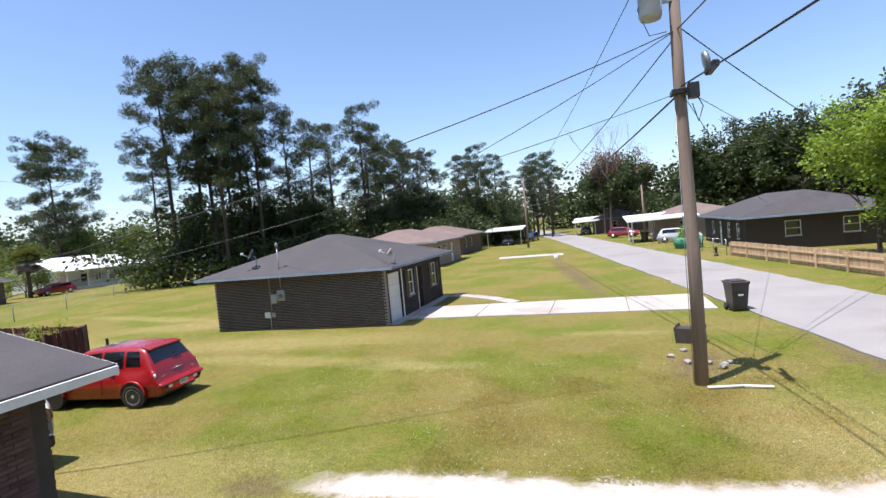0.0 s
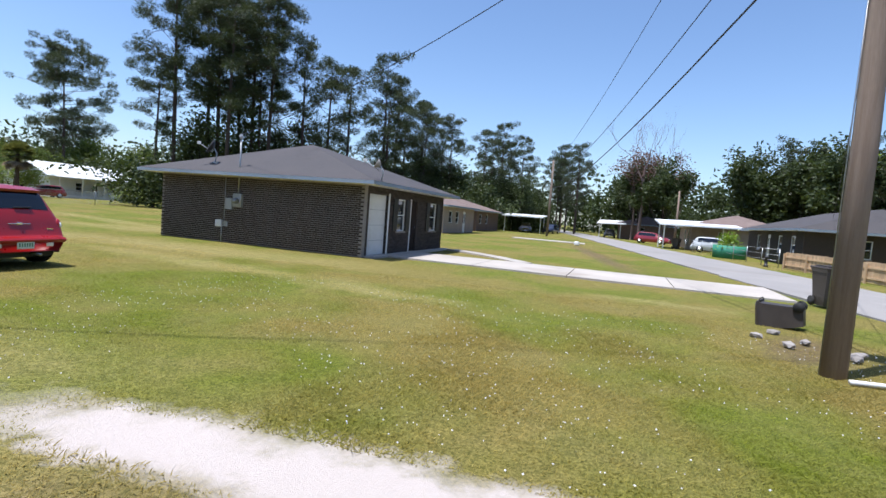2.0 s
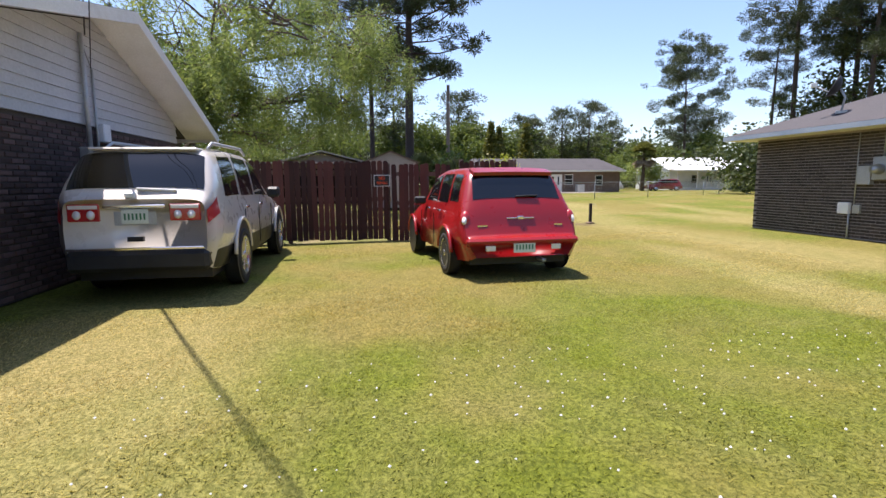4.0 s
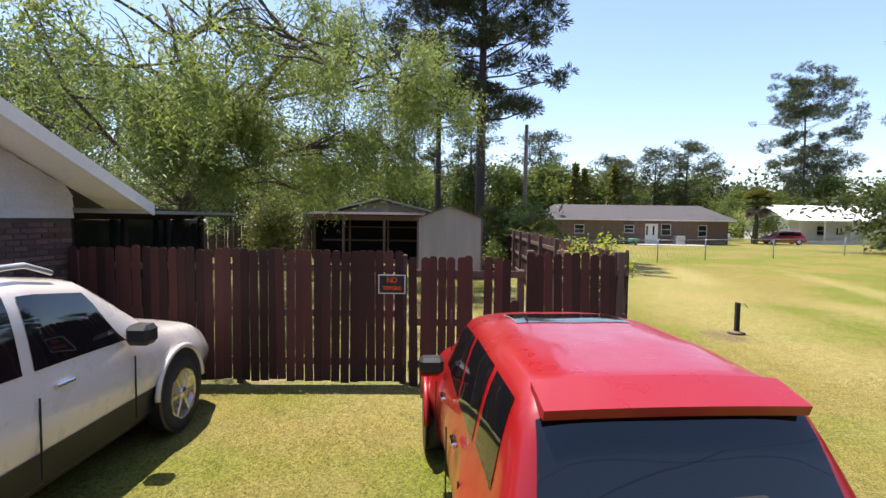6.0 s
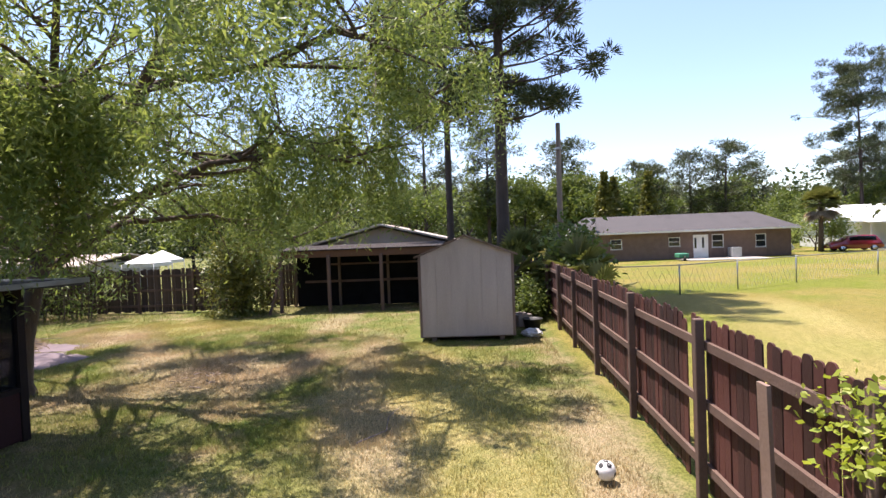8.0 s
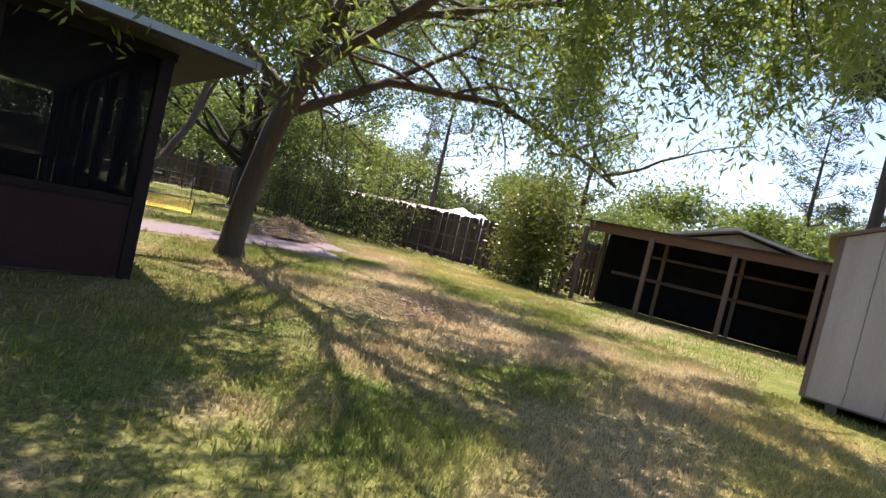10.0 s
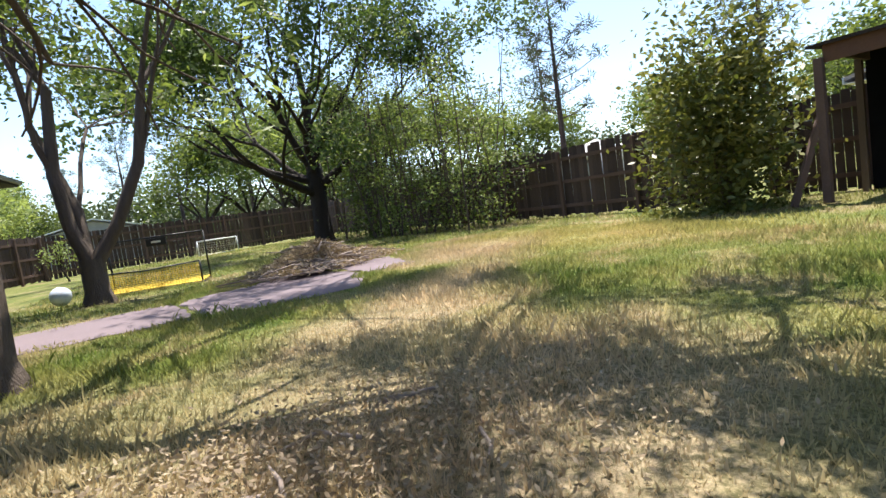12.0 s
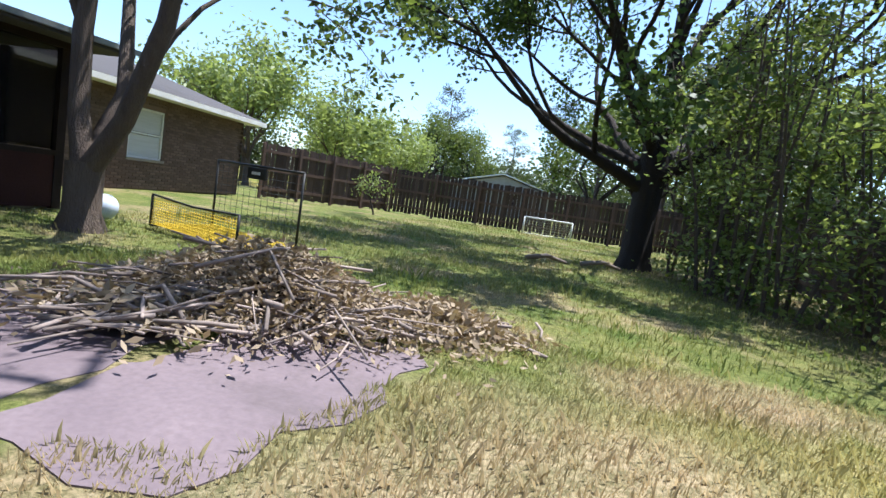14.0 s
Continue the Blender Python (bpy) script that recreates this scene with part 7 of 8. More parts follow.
wood_belt("undergrowth", "dark undergrowth beneath the pines", [(-49, 47), (-36, 56), (-22, 78), (-14, 104), (-20, 130)], 1.8, 6.0, 60000, 0.42, L_WOOD, 301)
wood_belt("undergrowth", "dark undergrowth across the street", [(3, 112), (9, 106), (24, 92), (45, 64), (48, 20), (46, -20)], 2.2, 7.5, 70000, 0.5, L_WOOD, 302)
wood_belt("far_woods", "distant belt of mixed woodland", [(60, 130), (0, 150), (-60, 142), (-125, 110), (-150, 50), (-150, -20), (-130, -80), (-70, -120), (0, -130), (70, -100)], 5.0, 15.0, 170000, 1.1, L_WOOD, 303)
wood_belt("far_shrubs", "shrubs and small trees along the far yards", [(-62, 76), (-84, 70), (-98, 50), (-96, 25), (-88, 5), (-78, -12)], 2.5, 5.5, 50000, 0.36, L_WOOD, 304)
wood_belt("far_shrubs", "leafy growth behind the yards", [(-66, -20), (-56, -42), (-38, -58), (-16, -66), (4, -60)], 2.5, 6.0, 50000, 0.36, L_WOOD, 305)
# the wood across the street
wood = broadleaf("woodland_tree", 5, 14.0, 0.25, 3.0, 3, 0.5, 6500, 0.6, L_WOOD, BARK_DARK, "woodland tree in the belt across the street", blur=0.65, sides=3)
spots = []
for k in range(30):
    f = k / 29
    x, y = (2 + rt.normal() * 2.5, 104 + rt.normal() * 6) if k < 5 else (14 + 32 * f + rt.normal() * 2.5, 104 - 36 * f + rt.normal() * 4)
    spots.append((x, y, rt.uniform(0.75, 1.05) * (0.85 if k < 5 else 1.0)))
spots += [(42 + rt.normal() * 4, 60 - 7 * k + rt.normal() * 3, rt.uniform(0.8, 1.1)) for k in range(9)]
copies(wood, spots, rt, (0.9, 1.1))
copies(pine("pine_tree", 6, 16.0, "pine standing above the wood across the street", 0.3, 0.12, 42, 130, 0.45), [(18 + 2.6 * k + rt.normal() * 1.5, 98 - 4.2 * k + rt.normal() * 3, rt.uniform(0.85, 1.02)) for k in range(10)] + [(33, 68, 1.1), (36, 62, 1.05)], rt, (0.93, 1.07))
# bare and reddish trees by the street
rng_b = np.random.default_rng(8)


def bare_tree(seed, h, r, label, mat, leaf=None):
    rng = np.random.default_rng(seed)
    t = thing("bare_tree", label, "tree", group="bare trees")
    segs, tips = [([np.zeros(3), np.array((0.1, 0, h * 0.3)), np.array((0.0, 0.1, h * 0.55))], [r, r * 0.8, r * 0.6])], []
    for k in range(4):
        grow(rng, (0, 0.1, h * (0.42 + 0.05 * k)), (math.cos(k * 1.6) * 0.5, math.sin(k * 1.6) * 0.5, 1), h * 0.24, r * 0.45, 4, 0.38, segs, tips, 0.25, (2, 3), 0.7)
    V, Fc = flat_runs(segs, 4)
    put("trunk", mesh_of("trunk", V, Fc, mat, True), t)
    if leaf:
        tips = np.array(tips)
        v, i = leaf_cards(rng, tips[rng.integers(0, len(tips), 1500)] + rng.normal(size=(1500, 3)) * 0.4, 0.35, 0.4)
        crown("crown", v, i, leaf, t)
    return t


REDBARK = worn("grey_red_bark", (0.2, 0.14, 0.125), (0.27, 0.2, 0.18), 2, 20, 0.95, 0.5)
bt = bare_tree(9, 17.0, 0.26, "tall leafless grey tree by the street", REDBARK)
bt.matrix_basis = Matrix.Translation((2.2, 91.5, 0))
for k, (x, y, h) in enumerate(((1.2, 93.0, 11.0), (2.3, 96.0, 10.0), (5.6, 95.0, 12.0), (7.8, 97.0, 10.0))):
    b2 = bare_tree(11 + k, h, 0.18, "thin tree with dull reddish twigs", REDBARK, L_RED)
    b2.matrix_basis = Matrix.Translation((x, y, 0))
# bright young tree behind the roadside fence
yo = broadleaf("young_oak", 41, 8.6, 0.13, 1.8, 3, 0.42, 9000, 0.27, L_BRIGHT, BARK, "bright yellow-green young tree behind the low fence", blur=0.42, kids=(3, 3), droop=0.1)
yo.matrix_basis = Matrix.Translation((15.0, 37.0, 0))
yo2 = copy_thing(yo, Matrix.Translation((17.6, 34.0, 0)) @ Matrix.Rotation(2.0, 4, "Z"))
yo2.scale = (0.85, 0.85, 0.8)
# trees beyond the side yard
lp = pine("pine_tree", 51, 22.0, "lone tall pine with an open layered crown", 0.34, 0.2, 74, 420, 0.36, tuft=1.3)
lp.matrix_basis = Matrix.Translation((-82.5, 64.3, 0))
copies(pine("pine_tree", 52, 13.0, "distant pine beyond the low houses", 0.28, 0.2, 66, 130, 0.5, tuft=1.35), [(-92, 47, 1.1), (-90, 51, 1.2), (-95, 29, 1.25), (-98, 42, 1.0), (-88, 40, 0.9), (-103, 62, 1.0), (-96, 72, 0.9), (-70, 80, 0.9), (-100, 80, 1.1), (-84, 17, 1.15), (-78, 12, 0.9)], rt, (0.9, 1.1))
copies(conifer("cypress_tree", 53, 9.5, 2.6, "golden-green cypress behind the brick ranch", L_CYPRESS, 3200, 0.5), [(-77, 30.5, 1.05), (-78, 36.0, 1.0), (-82, 33.0, 0.9)], rt, (0.95, 1.05))
copies(broadleaf("oak_tree", 54, 8.5, 0.2, 2.0, 3, 0.55, 4200, 0.45, L_THICKET, BARK_DARK, "green tree on the far edge of the yards", blur=0.6, sides=3), [(-90, 32, 1.25), (-88, 27, 1.2), (-92, 39, 1.25), (-93, 20, 1.2), (-87, 14, 1.1), (-86, 22, 1.0), (-95, 52, 0.9), (-100, 56, 1.0), (-90, 60, 0.8), (-85, 70, 0.9), (-94, 66, 0.8), (-78, 74, 0.9), (-70, 72, 0.7), (-105, 36, 1.0), (-110, 48, 1.1), (-60, 78, 0.9), (-55, 70, 0.8), (-98, 24, 0.9), (-80, 52, 0.55), (-74, 48, 0.45)], rt, (0.9, 1.15))
lb = broadleaf("pale_tree", 55, 4.2, 0.1, 0.6, 2, 0.5, 1800, 0.3, L_LIGHT, BARK, "small pale green tree near the cottage", blur=0.4, sides=5)
lb.matrix_basis = Matrix.Translation((-66, 47.5, 0))


def fan_palm(name, seed, height, fronds, size, label, skirt=True):
    rng = np.random.default_rng(seed)
    t = thing(name, label, "palm")
    tubes("trunk", [([(0, 0, 0), (0.05, 0, height * 0.5), (0, 0.05, height)], [0.25, 0.2, 0.2])], BARK, t, 8)
    V, Fc = [], []
    W, G = [], []
    for k in range(fronds):
        a, e = rng.uniform(0, 6.28), rng.uniform(-0.95 if skirt else -0.5, 1.5)
        hang = skirt and e < -0.35
        d = np.array([math.cos(a) * math.cos(e), math.sin(a) * math.cos(e), math.sin(e)])
        s = np.cross(d, (0, 0, 1.0))
        s /= np.linalg.norm(s)
        u = np.cross(s, d)
        c = np.array([0, 0, height]) + d * size * 0.45
        tv, tf = (V, Fc) if not hang else (W, G)
        for j in range(13):
            b = (j - 6) / 6 * 1.25
            w = d * math.cos(b) + s * math.sin(b)
            ln = size * 0.6 * (1 - 0.25 * abs(b))
            tip = c + w * ln + np.array([0, 0, -0.12 * ln])
            mid_ = c + w * ln * 0.5
            q = np.cross(w, u) * 0.045 * size
            o = len(tv)
            tv += [c, mid_ + q, tip, mid_ - q]
            tf.append((o, o + 1, o + 2, o + 3))
        o = len(tv)
        z0 = np.array([0, 0, height - 0.05])
        tv += [z0 + s * 0.02, c + s * 0.02, c - s * 0.02, z0 - s * 0.02]
        tf.append((o, o + 1, o + 2, o + 3))
    put("fronds", mesh_of("fronds", V, Fc, L_PALM), t)
    if W and skirt:
        c = np.array(W)
        put("dead_fronds", mesh_of("dead_fronds", c - np.array([0, 0, 0.25 * size]), G, L_DEAD), t)
    return t


pl = fan_palm("fan_palm", 61, 4.6, 120, 1.75, "stout fan palm with a brown skirt")
pl.matrix_basis = Matrix.Translation((-64.5, 47.0, 0))
for k, (x, y, h, s) in enumerate(((-33.0, 15.2, 1.0, 1.5), (-32.0, 17.3, 1.3, 1.5), (-30.6, 17.6, 0.7, 1.3), (-34.6, 15.6, 1.6, 1.6))):
    p2 = fan_palm("palmetto", 62 + k, h, 26, s, "dark green palmetto clump behind the shed", False)
    p2.matrix_basis = Matrix.Translation((x, y, 0))
sb = bush("shrub", 70, 1.7, 1.4, 2.4, 4200, 0.22, L_THICKET, "tangled dark shrub behind the shed")
sb.matrix_basis = Matrix.Translation((-33.0, 16.9, 0))
sb2 = copy_thing(sb, Matrix.Translation((-31.6, 15.6, 0)) @ Matrix.Diagonal((1, 1, 1, 1)))
sb2.scale = (0.6, 0.5, 0.5)
sb3 = copy_thing(sb, Matrix.Translation((-36.0, 18.0, 0)))
sb3.scale = (1.1, 1.1, 1.2)
# the big pine behind the shed
bp = pine("pine_tree", 71, 21.0, "large dark pine behind the yard", 0.36, 0.165, 96, 720, 0.32, None, 0.29, 0.95)
bp.matrix_basis = Matrix.Translation((-38.0, 15.4, 0)) @ Matrix.Rotation(0.6, 4, "Z")
bp2 = pine("pine_tree", 72, 19.0, "slim pine beside the larger pine", 0.4, 0.15, 84, 480, 0.3, None, 0.17, 0.95)
bp2.matrix_basis = Matrix.Translation((-39.5, 13.0, 0))
# trees behind the back fence and beyond the far fence
bk = broadleaf("oak_tree", 73, 9.0, 0.2, 2.2, 3, 0.55, 6500, 0.3, L_THICKET, BARK_DARK, "leafy tree behind the back fence", blur=0.6, sides=3)
copies(bk, [(-46, 4, 0.55), (-58, 9, 0.8), (-60, -8, 1.0), (-62, 2, 1.1), (-41, -13, 0.85), (-43, -24, 1.0), (-48, -32, 1.1), (-56, -22, 1.1), (-38, -30, 1.0), (-66, -14, 1.1), (-70, 8, 1.1)], rt, (0.9, 1.1))
copies(pine("pine_tree", 74, 15.0, "pine standing beyond the back yards", 0.35, 0.14, 42, 150, 0.4), [(-58, -4, 1.0), (-64, 10, 0.95), (-46, -40, 1.0), (-40, -46, 1.05), (-35, -58, 0.95), (-30, -66, 0.9), (-24, -70, 0.9), (-52, -14, 0.9), (-15, -66, 1.0), (-13, -70, 0.9), (-68, -30, 1.0)], rt, (0.9, 1.1))
copies(broadleaf("oak_tree", 75, 10.0, 0.22, 2.0, 3, 0.55, 6000, 0.36, L_THICKET, BARK_DARK, "leafy tree beyond the far fence", blur=0.75, sides=5), [(-42, -38, 1.1), (-37, -36, 1.0), (-33, -34, 0.8), (-48, -44, 1.1), (-20, -62, 0.8), (-14, -60, 0.9)], rt, (0.9, 1.1))
copies(broadleaf("pale_tree", 76, 7.0, 0.18, 1.4, 3, 0.55, 6000, 0.28, L_LIGHT, BARK, "pale sunlit tree beside the house", blur=0.6, sides=5), [(-15.5, -19.0, 0.9), (-19.0, -22.0, 0.85), (-12.0, -24.0, 1.0), (-17.0, -27.0, 0.7), (-21.5, -26.0, 0.55)], rt, (0.95, 1.05))
# the two maples in the yard
mp = thing("maple_tree", "broad maple with dark trunk and wide limbs", "tree", Matrix.Translation((-32.3, -8.6, 0)))
rm = np.random.default_rng(81)
segs, tips = [([np.array(p) for p in ((0, 0, -0.1), (0.0, 0, 0.25), (0.02, 0.02, 1.2), (-0.03, 0, 2.3), (0.05, 0, 3.2))], [0.5, 0.36, 0.31, 0.33, 0.24])], []
for z, way, ln, r in ((1.8, (1.0, 0.35, 0.5), 3.2, 0.16), (2.0, (-0.9, 0.5, 0.5), 3.0, 0.17), (2.3, (0.55, -0.8, 0.6), 2.8, 0.13), (2.4, (-0.5, -0.8, 0.7), 2.8, 0.13), (2.7, (0.8, 0.6, 0.85), 3.2, 0.15), (2.9, (-0.6, 0.4, 1.0), 3.2, 0.15), (3.1, (0.25, 0.15, 1.2), 3.3, 0.18), (3.1, (-0.05, -0.4, 1.2), 3.2, 0.16), (2.5, (0.2, 0.95, 0.7), 2.9, 0.14), (2.2, (1.0, -0.3, 0.65), 3.0, 0.13)):
    grow(rm, (0, 0, z), way, ln, r, 4, 0.42, segs, tips, 0.12, (2, 3), 0.74)
put("trunk", mesh_of("trunk", *flat_runs(segs, 7), BARK_DARK, True), mp)
tips = np.array(tips)
cc = tips[rm.integers(0, len(tips), 44000)] + rm.normal(size=(44000, 3)) * 0.27
crown("crown", *leaf_cards(rm, cc, 0.135, 0.75, 0.25), L_MAPLE, mp)
tw = thing("forked_tree", "low-forked tree with three grey stems", "tree", Matrix.Translation((-25.1, -0.9, 0)))
rm = np.random.default_rng(82)
segs, tips = [([np.array(p) for p in ((0, 0, -0.1), (0, 0, 0.2), (0.0, 0.0, 0.75))], [0.3, 0.19, 0.19])], []
for pts, rr in (([(0, 0, 0.6), (0.2, -0.05, 1.3), (0.28, -0.1, 2.2), (0.15, -0.1, 3.6)], [0.13, 0.105, 0.1, 0.075]), ([(0, 0, 0.6), (-0.45, 0.0, 1.25), (-0.95, 0.1, 2.3), (-1.2, 0.15, 3.6)], [0.13, 0.105, 0.095, 0.07]), ([(0.05, -0.05, 0.7), (0.05, -0.5, 1.6), (0.5, -0.9, 3.2)], [0.11, 0.09, 0.065])):
    pts = [np.array(p) for p in pts]
    segs.append((pts, rr))
    d = pts[-1] - pts[-2]
    for k in range(3):
        grow(rm, pts[-1] if k else pts[-2], d / np.linalg.norm(d) + rm.normal(size=3) * 0.4, 2.1, rr[-1] * 0.7, 3, 0.5, segs, tips, 0.1, (2, 3), 0.72)
put("trunk", mesh_of("trunk", *flat_runs(segs, 8), BARK, True), tw)
tips = np.array(tips)
cc = tips[rm.integers(0, len(tips), 10000)] + rm.normal(size=(10000, 3)) * 0.26
crown("crown", *leaf_cards(rm, cc, 0.14, 0.5, 0.35), L_THICKET, tw)
sm = broadleaf("small_tree", 83, 2.3, 0.05, 0.7, 2, 0.6, 420, 0.13, L_LIGHT, BARK_DARK, "crooked small tree by the fence", lean=(0.4, 0.1, 1), blur=0.2)
sm.matrix_basis = Matrix.Translation((-24.4, -12.8, 0)) @ Matrix.Diagonal((0.62, 0.62, 0.7, 1))

# ---- the willow ----
wl = thing("willow_tree", "leaning willow with long hanging leaves", "tree", Matrix.Translation((-24.35, 5.0, 0)))
rw = np.random.default_rng(91)
limbs = [
    ([(0, 0, -0.1), (0.0, 0, 0.2), (-0.05, 0.05, 1.0), (-0.15, 0.25, 2.1), (-0.25, 0.7, 3.2), (-0.2, 1.4, 4.2), (0.0, 2.6, 5.6), (0.0, 3.8, 7.2), (-0.3, 4.6, 8.6)], [0.3, 0.2, 0.175, 0.165, 0.15, 0.135, 0.11, 0.085, 0.06]),
    ([(-0.22, 0.6, 3.0), (-0.3, 2.2, 3.7), (-0.2, 3.8, 4.3), (-0.5, 5.2, 4.5), (-1.0, 6.6, 4.3)], [0.15, 0.12, 0.1, 0.075, 0.04]),
    ([(-0.15, 0.3, 2.3), (-1.4, 1.2, 3.3), (-3.0, 2.3, 3.5), (-4.4, 3.2, 3.1), (-5.4, 3.8, 2.7)], [0.14, 0.11, 0.085, 0.06, 0.03]),
    ([(-0.2, 1.4, 4.2), (1.5, 2.2, 5.4), (2.6, 3.2, 6.2), (3.6, 4.6, 6.4)], [0.13, 0.1, 0.07, 0.04]),
    ([(-0.18, 0.4, 2.6), (1.6, -0.4, 4.0), (2.8, -1.0, 5.4), (3.4, -1.4, 7.0)], [0.15, 0.11, 0.08, 0.05]),
    ([(0.2, 2.6, 5.6), (-1.6, 3.6, 6.8), (-3.2, 4.6, 7.6)], [0.1, 0.075, 0.04]),
    ([(-0.24, 0.8, 3.4), (-1.6, -0.6, 4.8), (-3.0, -1.6, 5.6), (-4.4, -2.2, 5.8)], [0.13, 0.1, 0.07, 0.04]),
    ([(0.2, 2.8, 5.8), (0.9, 4.0, 6.8), (1.2, 5.2, 7.2)], [0.09, 0.07, 0.04]),
    ([(2.6, 3.2, 6.2), (4.2, 3.4, 6.4), (5.8, 3.6, 5.6), (6.8, 3.8, 4.8)], [0.06, 0.05, 0.035, 0.02]),
    ([(1.5, 2.2, 5.4), (3.0, 1.2, 5.8), (4.6, 0.6, 5.4)], [0.06, 0.05, 0.03]),
    ([(3.6, 4.6, 6.4), (4.2, 5.4, 6.0), (4.4, 6.0, 5.4)], [0.05, 0.035, 0.02]),
    ([(-0.2, 2.2, 3.7), (-1.8, 3.4, 4.6), (-3.0, 4.4, 5.0), (-3.6, 5.6, 5.0)], [0.08, 0.06, 0.05, 0.03]),
    ([(-1.4, 1.2, 3.3), (-3.0, 1.5, 4.6), (-4.4, 1.7, 5.3), (-5.8, 2.2, 5.4)], [0.08, 0.06, 0.045, 0.03]),
    ([(-0.2, 3.8, 4.3), (-1.6, 5.0, 4.9), (-3.0, 6.2, 4.8), (-4.0, 7.0, 4.4)], [0.08, 0.06, 0.05, 0.03]),
    ([(0.2, 2.6, 5.6), (-0.4, 4.8, 6.2), (-0.9, 6.8, 6.2), (-1.3, 8.6, 5.4)], [0.1, 0.08, 0.06, 0.03]),
    ([(-0.9, 6.8, 6.2), (-2.0, 7.6, 6.0), (-2.8, 8.4, 5.3)], [0.05, 0.04, 0.025]),
    ([(-0.4, 4.8, 6.2), (0.6, 6.6, 6.4), (0.7, 8.4, 5.6)], [0.07, 0.05, 0.03]),
    ([(0.0, 3.8, 7.2), (-0.6, 5.6, 7.8), (-1.0, 7.4, 7.6)], [0.07, 0.05, 0.03]),
    ([(-0.2, 1.0, 3.6), (1.2, 2.2, 4.6), (2.3, 3.0, 5.0), (3.2, 3.4, 4.8)], [0.1, 0.07, 0.05, 0.03]),
    ([(1.2, 2.2, 4.6), (2.4, 1.4, 4.9), (3.4, 1.0, 4.6)], [0.06, 0.04, 0.025]),
    # three high limbs added out of view, only to dapple the slab and grass
    ([(-1.6, -0.6, 4.8), (-2.6, -2.4, 6.6), (-3.4, -4.2, 7.4)], [0.1, 0.07, 0.04]),
    ([(-3.0, -1.6, 5.6), (-4.6, -3.0, 6.8), (-5.6, -4.4, 7.2)], [0.08, 0.06, 0.04]),
    ([(-3.0, 1.5, 4.6), (-4.2, 0.4, 6.2), (-5.4, -0.4, 6.8)], [0.07, 0.05, 0.03]),
]
segs = [([np.array(p) for p in pts], rr if k == 0 else [q * 0.65 for q in rr]) for k, (pts, rr) in enumerate(limbs)]
hang = []
for pts, rr in list(segs[1:]) + [(segs[0][0][5:], segs[0][1][5:])]:
    for k in range(1, len(pts)):
        for _ in range(4):
            f = rw.random()
            a = pts[k - 1] * (1 - f) + pts[k] * f
            d = rw.normal(size=3)
            d[2] = abs(d[2]) * 0.35
            tp = []
            grow(rw, a, d, rw.uniform(0.9, 1.7), 0.035, 1, 0.6, segs, tp, 0.0, (2, 3), 0.75)
            hang += tp
put("trunk", mesh_of("trunk", *flat_runs(segs, 8), BARK, True), wl)
hang = np.array(hang)
cen = []
heads = hang[rw.integers(0, len(hang), 330)]
heads = heads[(heads[:, 2] < 5.6) | (rw.random(len(heads)) < 0.6)]
# extra heads; those far out at low x and y only shade the ground
heads = np.concatenate([heads, hang[hang[:, 1] > 5.4][::14], hang[((hang[:, 0] < -2.2) & (hang[:, 1] < -1.7)) | ((hang[:, 0] < -4.3) & (hang[:, 1] < 0.7))][::7], hang[(hang[:, 0] > 1.4) & (hang[:, 1] > 0.3) & (hang[:, 1] < 4.2) & (hang[:, 2] < 5.6)][::3]])
open_ = (heads[:, 0] > -2.3) & (heads[:, 0] < 1.2) & (heads[:, 1] < 3.9)
heads = heads[~open_ | (rw.random(len(heads)) < 0.12)]
for p in heads:
    wide = rw.uniform(0.14, 0.34)
    reach = rw.uniform(0.7, 1.9)
    for _ in range(int(rw.integers(14, 34))):
        ln = reach * rw.uniform(0.35, 1.0)
        m = int(ln * 19)
        f = np.linspace(0, 1, m)[:, None]
        drift = rw.normal(size=3) * 0.14
        cen.append(p + rw.normal(size=3) * np.array([wide, wide, 0.22]) + drift * f - np.array([0, 0, 1.0]) * f * ln + rw.normal(size=(m, 3)) * 0.05)
cen = np.concatenate(cen)
cen = cen[cen[:, 2] > 1.6]
v, i = leaf_cards(rw, cen, 0.13, 0.24, 0.8)
crown("crown", v, i, L_WILLOW, wl)

